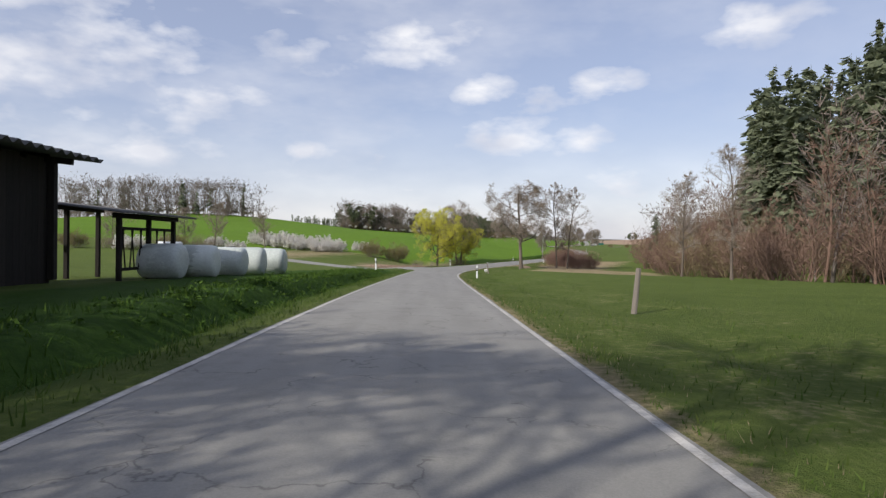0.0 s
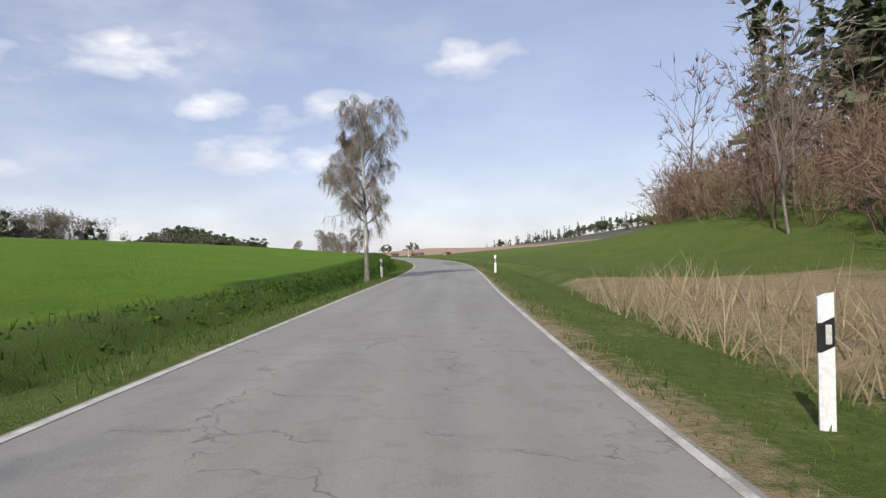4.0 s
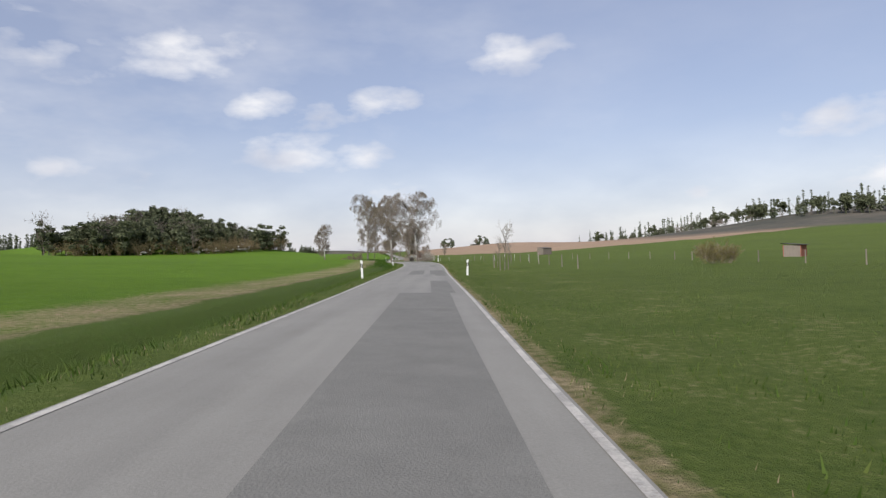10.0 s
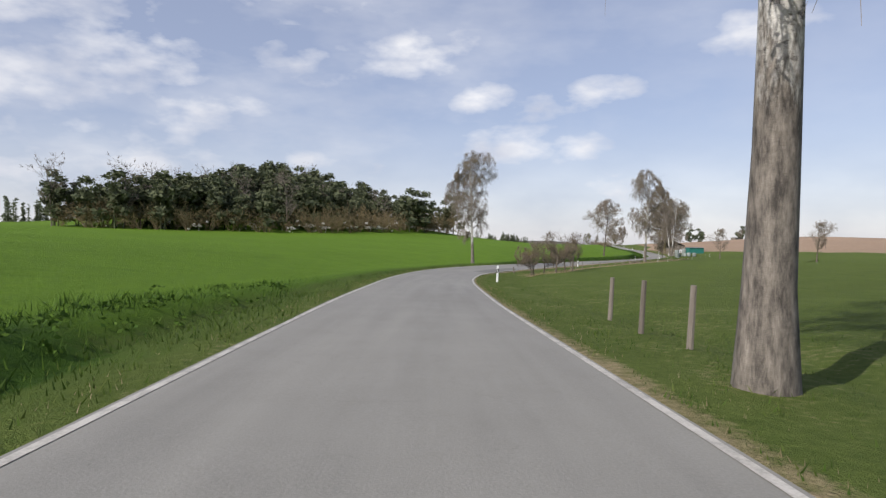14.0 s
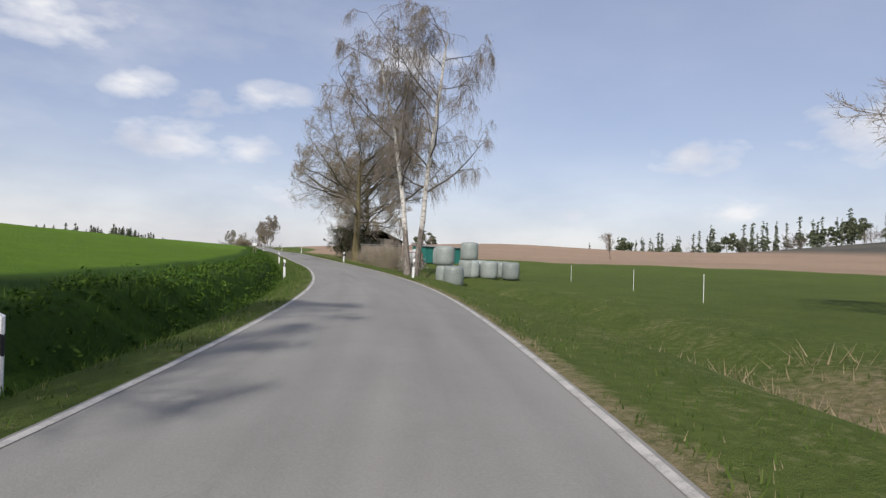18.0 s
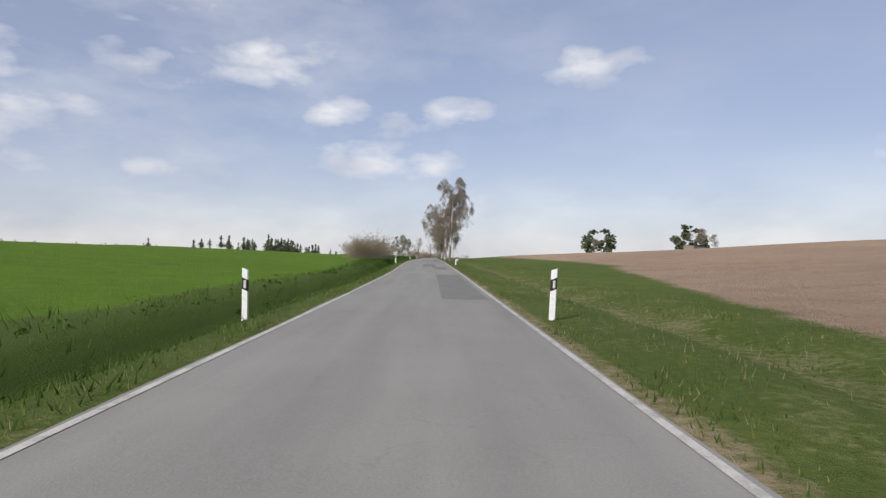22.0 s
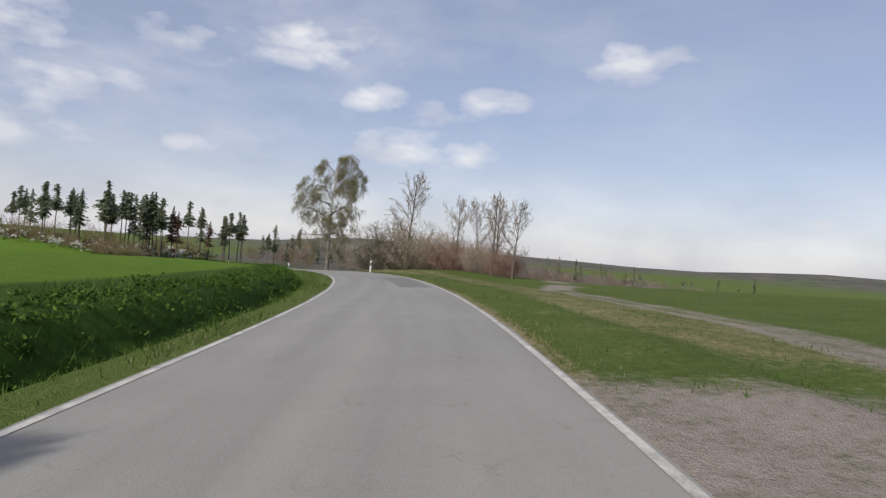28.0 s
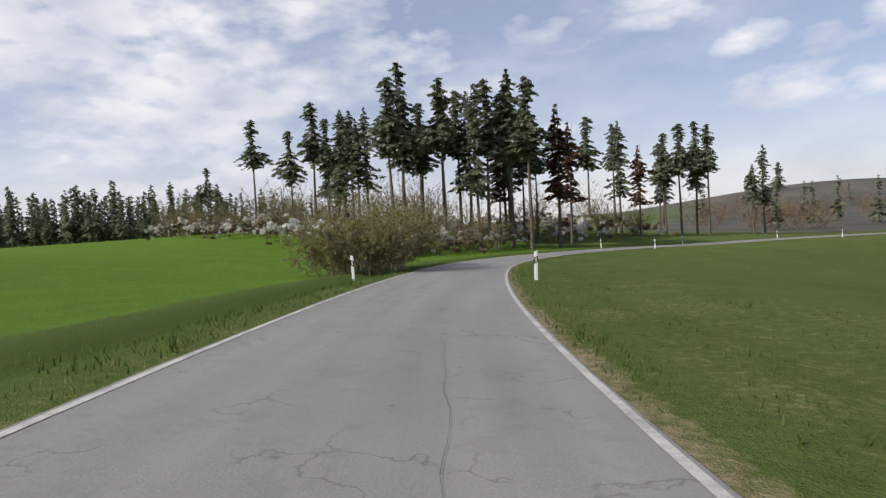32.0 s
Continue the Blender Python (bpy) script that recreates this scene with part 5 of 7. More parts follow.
REDHAZE = simple("far_red_brown_twigs", (0.115, 0.07, 0.05), (0.22, 0.145, 0.11), 0.12, 0.95, 2, relief=0)
WMATS = [WOODBARK, PINEGREEN, OLIVE, REDWOODS, BLOSSOM, NEEDLE, BROWNHAZE, REDHAZE]
rng0 = np.random.default_rng(7)
HZ = [wood_haze(101 + k, h) for k, h in enumerate((14, 15, 13))]


def wood_bush(seed, h, n=520):
    """A many-stemmed bare bush or small tree."""
    rng = np.random.default_rng(seed)
    m = 9
    a = rng.random(m) * 2 * np.pi
    P = np.stack([np.cos(a) * 0.5, np.sin(a) * 0.5, np.full(m, -0.3)], 1)
    D = np.stack([np.cos(a) * 0.5, np.sin(a) * 0.5, np.ones(m)], 1) + rng.normal(0, 0.15, (m, 3))
    A, AR = stems(rng, P, D, h * (0.6 + 0.4 * rng.random(m)), np.full(m, 0.008 * h), 4, 0.1, 0.12, 0.25)
    B, BR = stems(rng, *offshoots(rng, A, AR, 7, 0.12, 1.0, (25, 65), 0.42, 0.02, 0.5), 2, 0.3, 0.16, 0.4)
    return merge([tubes(A, AR, 3), tubes(B, BR, 3), slivers(rng, B, n, 0.12 * h, 0.03)])


HB = [wood_bush(105 + k, 8.5) for k in range(3)]
haze3 = [(w, 1, 0) for w in HZ]
# wood on the first hill, bare wood beside it, pine wood, fir woods
wood("hilltop_wood", "bare broadleaf wood along the top of a green hill", haze3 + [(WF[2], 0.3, 5), (HB[0], 1.6, 0), (WS[0], 1.0, 6)], band(rng0, [(-112, 367), (-200, 318)], -34, 150) + band(rng0, [(-200, 318), (-330, 290)], -34, 100), WMATS, (1.0, 1.3), 3)
wood("bare_wood", "bare grey wood with blossoming shrubs at its foot", haze3 + [(HB[0], 0.8, 0), (WP[0], 0.3, 1)], band(rng0, [(-24, 496), (-85, 462)], -26, 120), WMATS, (0.9, 1.2), 4)
wood("blackthorn_fringe", "white blossoming blackthorn along the foot of a wood", [(WS[0], 1, 4), (WS[1], 1, 2)], band(rng0, [(-22, 494), (-86, 459)], -6, 60), WMATS, (0.5, 1.0), 5)
wood("pine_wood", "dark pine wood on a low hill", [(WP[0], 1.2, 1), (WP[1], 1.2, 1), (WP[2], 1.2, 1), (HZ[0], 0.4, 0)], band(rng0, [(77, 726), (60, 694), (36, 662), (-10, 642), (-32, 652)], -70, 380), WMATS, (0.85, 1.1), 6, lambda x, y: 0.5 + 0.42 * math.exp(-((x - 12) / 45) ** 2))
wood("wood_margin", "bare budding trees and white blossom along a pine wood", [(HB[0], 1.2, 6), (HB[1], 1.2, 6), (WS[1], 0.9, 4), (WS[0], 1.6, 6), (WP[1], 0.6, 1), (HZ[1], 0.15, 0)], band(rng0, [(79, 720), (62, 686), (38, 653), (-10, 633), (-34, 645)], -9, 180), WMATS, (0.6, 1.0), 7)
wood("valley_wood", "tall dark spruces on a slope behind bare trees", [(WF[0], 1.6, 5), (WF[1], 1.6, 5)], band(rng0, [(90, 200), (74, 160), (62, 120), (56, 90), (52, 60), (50, 30)], 42, 190), WMATS, (1.5, 1.95), 8)
wood("alder_fringe", "bare red-brown alder and willow fringe at the edge of a wood", [(HZ[0], 0.5, 7), (HZ[1], 0.4, 0), (HB[0], 2.2, 7), (HB[1], 2.2, 7), (HB[2], 1.2, 6)], band(rng0, [(84, 215), (60, 180), (44, 148), (36, 122), (32, 100), (31, 70), (30, 40), (31, 0), (34, -20)], 18, 330), WMATS, (0.6, 0.95), 9)
wood("far_wood_east", "dark wood on a far slope beyond the fields", [(WF[0], 1, 5), (WF[2], 1, 5), (HB[0], 0.8, 0), (WP[2], 1.2, 1)], band(rng0, [(400, 930), (430, 840), (450, 740), (470, 650), (500, 560), (450, 470), (330, 415), (275, 405)], 50, 420), WMATS, (0.85, 1.2), 10)
wood("spruce_plantation", "dense dark green spruce plantation behind a field", [(WF[0], 1, 5), (WF[1], 1, 5), (WF[2], 1, 5)], band(rng0, [(75, 1174), (20, 1165), (-60, 1150), (-200, 1120)], -60, 950), WMATS, (0.45, 0.64), 11)
wood("horizon_wood", "dark strip of spruce forest on the skyline", [(WF[0], 1, 5), (WF[2], 1, 5)], band(rng0, [(-75, 1105), (-160, 1010), (-230, 900)], -26, 190), WMATS, (1.2, 1.6), 12)
wood("scrub_slope", "dry scrub and white blossoming bushes below tall firs", [(WS[0], 0.8, 6), (WS[1], 0.8, 6), (HB[0], 1.0, 6), (WS[0], 0.9, 4), (WS[1], 0.6, 4), (WS[1], 0.8, 3)], band(rng0, [(152, 1194), (143, 1179), (139, 1166), (137, 1151), (134, 1139), (117, 1146), (97, 1152), (60, 1180)], -20, 330), WMATS, (0.4, 0.85), 13)
wood("valley_thicket", "brown bare woods in a valley beyond a meadow", haze3 + [(HB[0], 1.5, 7), (HB[1], 1.5, 7), (WF[2], 0.25, 5)], band(rng0, [(300, 1165), (245, 1215), (200, 1240)], -40, 190), WMATS, (0.7, 1.0), 14)

ridge = np.random.default_rng(31)
wood("ridge_wood", "brown and dark green forest on a far hill", [(HB[0], 1, 7), (HB[1], 1, 0), (HB[2], 1, 6), (WF[2], 0.45, 5)], [(150 + 260 * ridge.random(), 1245 + 220 * ridge.random() ** 1.5) for _ in range(330)], WMATS, (0.6, 1.0), 15)
wood("field_copse", "dark rounded evergreen bushes standing in a ploughed field", [(WP[0], 0.3, 1), (WP[2], 0.36, 2)], [(274, 1012), (281, 1013), (310, 999), (319, 1001)], WMATS, (0.8, 1.1), 19)
wood("hill_undergrowth", "grey-brown bare undergrowth below tall bare trees on a hill", [(HB[0], 1, 0), (HB[1], 1, 6), (HB[2], 1, 0)], band(ridge, [(-22, 496), (-86, 461)], -16, 130), WMATS, (0.55, 0.95), 20)
# wood along a brook below the first slope
wood("brook_wood", "tall dark spruces on a wooded slope beyond a meadow", [(WF[0], 1.2, 5), (WF[1], 1.2, 5), (HZ[0], 0.9, 7)], band(ridge, [(300, 440), (290, 400), (275, 350), (250, 300)], 45, 170), WMATS, (1.2, 1.6), 16)
wood("brook_fringe", "red-brown bare alders and brushwood at the foot of a spruce wood", [(HB[0], 1.4, 7), (HB[1], 1.4, 7), (HB[2], 1.2, 6), (HZ[1], 0.6, 7)], band(ridge, [(262, 445), (264, 400), (248, 350), (218, 300)], 34, 190), WMATS, (1.0, 1.5), 17)
wood("brook_blackthorn", "white blossoming blackthorn beside a brown brook fringe", [(WS[0], 1.6, 4), (WS[1], 1.5, 4)], [(255, 415), (258, 419), (185, 307), (188, 304), (183, 310)], WMATS, (0.9, 1.2), 18)

# single trees beside the road
B1 = "tall birch with white bark and drooping bare twigs beside the road"
plant(BIRCH_A, "birch", "tall birch with hanging twigs over a small bush", "tree", spot(12.95, 3.3), 20, 0.95, "roadside birches")
plant(BIRCH_B, "birch", B1, "tree", spot(13.55, 3.5), 100, 0.98, "roadside birches")
plant(BIRCH_B, "birch", B1, "tree", spot(14.15, 3.2), 200, 1.15, "roadside birches")
plant(BIRCH_B, "birch", "slender birch standing alone in a field edge", "tree", spot(16.15, -6.6), 40, 0.97, "roadside birches")
plant(BIRCH_B, "birch", "old birch with a nesting box on its trunk", "tree", spot(17.55, 3.5), 250, 1.15, "roadside birches")
plant(SLIM, "small_tree", "small leaning bare tree at the roadside", "tree", spot(17.92, 3.1), 10, 0.9)
ROUND_B = crown_tree(127, 11.0, 0.18, 4.2, (7.2, 4.2, 4.0), 0.88, 20, 8, 7, 5, (42, 75), (0.6, 0.4, 0.25), 0.11, bark=BARK, limb=DARKLIMB, twig=TWIG, spray=24000, spray_l=0.45, twig_r=0.010)
plant(ROUND_B, "bare_tree", "bare round-crowned tree on a grass bank", "tree", spot(17.88, -8.6), 60, 0.98)
plant(BIRCH_TWIN, "birch", "twin-stemmed birch beside wrapped bales", "tree", spot(18.95, 3.2), 80, 1.0, "roadside birches")
plant(OAK, "oak", "large bare oak with spreading branches beside a barn", "tree", spot(20.0, 5.5), 0, 1.0)
plant(OAK, "oak", "bare oak behind a larger one", "tree", spot(20.2, 8.6), 130, 0.82)
plant(SLIM, "small_tree", "thin bare tree behind farmyard brushwood", "tree", spot(19.6, 7.3), 35, 0.62)
plant(SLIM, "small_tree", "thin bare tree beside a dark thicket", "tree", spot(20.38, 5.5), 75, 0.75)
plant(BIRCH_B, "birch", B1, "tree", spot(24.41, 2.75), 310, 0.78, "roadside birches")
plant(BIRCH_A, "birch", B1, "tree", spot(25.2, 2.75), 330, 0.8, "roadside birches")
for u, d, s, a in ((26.25, 3.4, 0.95, 0), (26.32, 3.0, 1.0, 70), (26.42, 2.9, 0.9, 160)):
    plant(BIRCH_BROWN, "birch", "birch with brown catkins beside a warning sign", "tree", spot(u, d), a, s, "roadside birches")
plant(BIRCH_B, "birch", B1, "tree", spot(27.7, 2.9), 30, 0.9, "roadside birches")
plant(BIRCH_FRESH, "birch", "birch with fresh leaves on the inside of a bend", "tree", (191.1, 1034.2, land(191.1, 1034.2)), 190, 1.0, "roadside birches")
plant(BIRCH_B, "birch", "birch far down the straight road", "tree", spot(27.9, -8.0), 300, 0.42, "roadside birches")
plant(OAK_B, "bare_tree", "big bare lime tree beside a bend", "tree", (10.65, 107.2, land(10.65, 107.2)), 30, 1.0)
plant(ALDER, "alder", "tall slender bare alder in a meadow", "tree", (17.4, 112, land(17.4, 112)), 0, 1.0, "alders")
plant(ALDER, "alder", "tall slender bare alder in a meadow", "tree", (19.4, 113, land(19.4, 113)), 140, 0.97, "alders")
plant(ALDER, "alder", "bare alder at the edge of a wood", "tree", spot(2.2, 26.0), 50, 0.8, "alders")
plant(ALDER, "alder", "bare alder at the edge of a wood", "tree", spot(1.5, 24.0), 220, 0.75, "alders")
plant(MAPLE, "maple", "maple covered in yellow spring flowers", "tree", (-4.2, 121, land(-4.2, 121)), 0, 1.0)
plant(MAPLE_B, "maple", "maple with fresh green leaves and forked trunk", "tree", (0.0, 126, land(0.0, 126)), 100, 1.0)
plant(BIRCH_B, "birch", "lone bare birch at the roadside", "tree", spot(4.85, -3.6), 0, 0.55, "roadside birches")
for k, (x, y, q) in enumerate(((-2.4, 112.5, 0.5), (-4.8, 115, 0.6), (-0.6, 118, 0.45), (-7.5, 113, 0.5), (1.2, 124.2, 0.5))):
    plant(THICKET_B, "shrub", "low bare scrub in a damp hollow", "shrub", (x, y, land(x, y)), 70 * k, q, "roadside shrubs")
# unseen firs, added to lengthen the shed's shade over the left verge
for k, (x, y, s) in enumerate(((-17.5, 6, 0.8), (-18, 10, 0.78), (-17.5, 1, 0.8), (-17.5, -4, 0.8), (-17, -9, 0.8))):
    plant(FIRS[(3 * k) % 5], "fir_tree", "unseen fir added behind a farm shed to shade the verge", "tree", (x, y, land(x, y) - 2), 80 * k, s, "firs by the shed")
# two dense shrubs out of view, added only to block sun from the bank
for x, y, s in ((-10.2, 3.2, 1.4), (-8.0, -2.0, 1.2)):
    plant(EVERGREEN, "shade_shrub", "unseen evergreen shrub added beside a farm shed to shade the bank", "shrub", (x, y, land(x, y)), 60 * s, s, "shrubs beside the shed")
plant(ROUND, "bare_tree", "bare tree beside a farm shed", "tree", (-7.0, -5.0, land(-7.0, -5.0)), 0, 1.0)
plant(ROUND, "bare_tree", "bare tree beside a farm shed", "tree", (-4.8, -9.0, land(-4.8, -9.0)), 200, 0.95)
plant(ROUND, "bare_tree", "bare tree beside a farm shed", "tree", (-9.2, -1.5, land(-9.2, -1.5)), 280, 0.8)
plant(ROUND, "bare_tree", "bare tree beside a farm shed", "tree", spot(-0.2, -14.0), 120, 1.2)
for u, d, s, a in ((11.23, 5.6, 1.0, 0), (11.4, 5.8, 0.75, 90), (11.75, 9.0, 0.7, 200)):
    plant(BIRCH_YOUNG, "young_birch", "young staked birch with white stem in a meadow", "tree", spot(u, d), a, s, "young birches")
for k, (u, d, s) in enumerate(((15.76, 3.7, 0.82), (15.83, 3.6, 0.8), (15.9, 4.4, 0.85), (15.74, 6.4, 0.95), (15.88, 7.4, 0.95), (16.0, 6.0, 0.85))):
    plant(FRUIT, "fruit_tree", "old gnarled bare fruit tree in an orchard", "tree", spot(u, d), 67 * k, s, "orchard trees")
for k, (x, y, s) in enumerate(((137, 620, 0.6), (215, 715, 0.5), (-2, 1080, 0.8), (255, 970, 0.55), (290, 957, 0.75), (300, 962, 0.6), (315, 1010, 0.6), (118, 560, 0.45), (128, 566, 0.5))):
    plant(ROUND, "bare_tree", "bare tree far off among the fields", "tree", (x, y, land(x, y)), 80 * k, s, "field trees")

plant(FIRS[3], "fir_tree", "young spruce at the edge of a wood", "tree", (37.4, 120.6, land(37.4, 120.6)), 0, 0.6)
# the stand of tall firs past the last bend
stand = [(128, 1151, 0.97), (126, 1157, 1.11), (132, 1155, 1.0), (136, 1155, 0.97), (138, 1160, 1.1), (141, 1157, 1.01), (142, 1165, 1.07), (142, 1171, 0.98), (118, 1157, 0.83), (117, 1162, 0.8),
         (111, 1161, 0.94), (108, 1160, 0.74), (102, 1160, 0.85), (145, 1191, 0.95), (148, 1189, 0.86), (153, 1200, 0.98), (155, 1205, 1.04), (157, 1202, 0.98), (166, 1226, 0.94), (164, 1222, 0.72)]
fr = random.Random(12)
for x0, y0, n in ((132, 1158, 7), (140, 1165, 5), (113, 1163, 3), (146, 1194, 3), (156, 1208, 3)):
    stand += [(x0 + fr.uniform(-8, 5), y0 + fr.uniform(0, 9), fr.uniform(0.8, 1.08)) for _ in range(n)]
stand += [(100, 1180, 1.0), (93, 1195, 1.05), (84, 1207, 1.0), (77, 1218, 1.05), (71, 1222, 1.0), (44, 1210, 1.0), (172, 1280, 0.9)]
for k, (x, y, s) in enumerate(stand):
    plant(FIR_BROWN if k in (6, 7, 14, 30) else FIRS[k % 5], "fir_tree", "tall fir with a bare lower trunk and dark crown" if k not in (6, 7, 14, 30) else "tall fir with browned dying needles", "tree", (x, y, land(x, y)), 47 * k, s, "stand of firs")
# shrubs beside the road
for k, (m, u, d, s, label) in enumerate((
        (DOME, 23.8, -6.4, 0.95, "broad dense budding bush at the field edge"), (DOME, 23.93, -6.9, 0.85, "broad dense budding bush at the field edge"), (HEDGE_GREEN, 32.78, -4.6, 1.0, "large budding bush beside the bend"), (HEDGE_GREEN, 32.86, -5.4, 1.05, "large budding bush beside the bend"), (HEDGE_GREEN, 32.74, -5.8, 0.8, "large budding bush beside the bend"),
        (WHITE_SMALL, 12.93, 4.6, 1.15, "low white blossoming bush under a birch"), (WHITE_SMALL, 12.97, 5.2, 1.0, "low white blossoming bush under a birch"), (RUDDY, 12.95, 3.85, 0.8, "dark red-leaved upright bush beside a birch"),
        (EVERGREEN, 20.18, 6.6, 1.0, "dark ivy-covered thicket beside a barn"), (EVERGREEN, 20.32, 8.4, 1.1, "dark ivy-covered thicket beside a barn"), (EVERGREEN, 20.3, 7.4, 1.0, "dark ivy-covered thicket beside a barn"),
        (THICKET_B, 19.35, 4.6, 0.55, "dense bare brushwood along the verge"), (THICKET_B, 19.45, 4.9, 0.65, "dense bare brushwood along the verge"),
        (WHITE_SMALL, 19.28, 5.6, 0.8, "white blossoming brushwood beside a farmyard"), (THICKET_B, 19.5, 5.4, 0.55, "dense bare brushwood along the verge"),
        (THICKET_B, 19.7, 5.2, 0.7, "dense bare brushwood along the verge"),
        (HEDGE_PALE, 19.62, 6.2, 0.62, "pale blossoming brushwood beside a farmyard"), (THICKET_B, 19.97, 5.3, 0.45, "budding brushwood at the foot of an oak"), (THICKET, 3.75, 9.0, 1.1, "red-brown bare thicket beside a ditch"),
        (THICKET, 3.85, 7.6, 1.05, "red-brown bare thicket beside a ditch"), (THICKET, 3.95, 8.2, 1.15, "red-brown bare thicket beside a ditch"),
        (THICKET, 4.05, 7.2, 1.05, "red-brown bare thicket beside a ditch"), (THICKET, 4.1, 9.4, 1.2, "red-brown bare thicket beside a ditch"),
        (THICKET, 3.6, 12.0, 0.85, "red-brown bare thicket beside a ditch"), (THICKET, 3.8, 14.0, 0.95, "red-brown bare thicket beside a ditch"),
        (THICKET_B, 4.2, 7.4, 0.8, "budding thicket beside a ditch"),
        (THICKET_B, 3.66, -11.5, 0.9, "brushwood under a maple"),
        (THICKET_B, 3.6, -10.6, 0.75, "brushwood under a maple"), (THICKET, 13.15, 5.4, 0.32, "brown brushwood beside an old hut"),
        (HEDGE_GREEN, 16.85, -9.0, 0.5, "budding bush on a grass bank"), (HEDGE_GREEN, 11.35, 24.0, 0.6, "round bush in a meadow"), (HEDGE_GREEN, 11.9, 33.0, 0.6, "round bush in a meadow"))):
    plant(m, "shrub", label, "shrub", spot(u, d), 53 * k, s, "roadside shrubs")
for k, (x, y, s) in enumerate(((-24, 122, 1.1), (-28, 126, 1.3), (-32, 124, 1.2), (-36, 130, 1.4), (-20, 128, 0.9), (-42, 132, 1.3), (-26, 119, 1.0), (-30, 121, 1.1), (-35, 125, 1.2), (-39, 128, 1.1))):
    plant(HEDGE_WHITE, "blossoming_shrub", "broad blackthorn covered in white blossom", "shrub", (x, y, land(x, y)), 61 * k, s, "blossoming hedge")
for k, (m, x, y, s, label) in enumerate((
        (HEDGE_PALE, 200.2, 1036.5, 1.95, "broad pale blossoming thicket beyond the verge"), (HEDGE_PALE, 197.8, 1042, 1.6, "broad pale blossoming thicket beyond the verge"), (HEDGE_PALE, 202.6, 1033.5, 1.4, "broad pale blossoming thicket beyond the verge"),
        (THICKET, 203.6, 1029.5, 0.95, "red-brown bare thicket beyond the verge"), (THICKET, 204.6, 1025.5, 0.85, "red-brown bare thicket beyond the verge"), (HEDGE_PALE, 205.6, 1021.5, 0.85, "pale budding thicket beyond the verge"),
        (THICKET, 206.2, 1017.5, 0.7, "red-brown bare thicket beyond the verge"), (THICKET, 207.2, 1027.0, 1.0, "red-brown bare thicket beyond the verge"), (THICKET, 203.8, 1038.0, 1.2, "red-brown bare thicket beyond the verge"), (THICKET, 200.0, 1046.0, 1.0, "red-brown bare thicket beyond the verge"))):
    plant(m, "shrub", label, "shrub", (x, y, land(x, y)), 77 * k, s, "roadside shrubs")
for k, (x, y, s) in enumerate(((199.6, 1033.8, 1.6), (204.1, 1028, 1.1), (205.2, 1023, 1.0), (205.8, 1019.2, 1.05), (206.6, 1015.5, 0.95), (207.4, 1024.5, 1.1))):
    plant(SLIM, "small_tree", "thin bare sapling in a thicket", "tree", (x, y, land(x, y)), 91 * k, s)

# ------------------------------------------------------------------ side roads, patches, gutter


EARTH = simple("trodden_earth", (0.16, 0.105, 0.075), (0.27, 0.19, 0.14), 0.8, 0.95, 14, relief=0.9)
NEAR_EDGE = [(-3.1, 57.0), (-3.9, 57.2), (-4.6, 60.3), (-5.3, 62.0), (-7.2, 66.6), (-10.5, 72.6), (-17.5, 80.8), (-28.6, 90.1), (-40, 97.5)]
FAR_EDGE = [(-1.6, 73.7), (-2.4, 73.4), (-3.3, 71.4), (-4.2, 70.2), (-5.6, 70.7), (-9.3, 76.7), (-14.1, 83.0), (-25.4, 92.8), (-37.5, 101)]


def mouth(name, lift, across=15):
    """The flared side road between its two kerbless edges."""
    V, F, n = [], [], 0
    for i in range(len(NEAR_EDGE) - 1):
        steps = max(2, int(math.dist(NEAR_EDGE[i], NEAR_EDGE[i + 1]) / 0.7))
        for j in range(steps):
            t = j / steps
            a = Vector(NEAR_EDGE[i]).lerp(Vector(NEAR_EDGE[i + 1]), t)
            b = Vector(FAR_EDGE[i]).lerp(Vector(FAR_EDGE[i + 1]), t)
            wob = 0.012 * noise.noise(Vector((n * 0.45, 3, 0)))
            for c in range(across):
                q = a.lerp(b, c / (across - 1) * (1 + 2 * wob) - wob)
                V.append((q.x, q.y, land(q.x, q.y) + lift * (1 if 0 < c < across - 1 and n else -0.5)))
            n += 1
    for i in range(n - 1):
        for c in range(across - 1):
            a = i * across + c
            F.append((a, a + across, a + across + 1, a + 1))
    return tri_mesh(name, V, F, ASPHALT, smooth_faces=True)


def on_side_road(x, y):
    """Whether points lie between the two edges of the side road."""
    ring = NEAR_EDGE + FAR_EDGE[::-1]
    odd = np.zeros(len(x), bool)
    for (ax, ay), (bx, by) in zip(ring, ring[1:] + ring[:1]):
        if ay != by:
            odd ^= ((ay > y) != (by > y)) & (x < (bx - ax) * (y - ay) / (by - ay) + ax)
    return odd


tagged(new("side_road", mouth("side_road", 0.04)), "narrow asphalt side road joining between fields", "road", kind="structure")

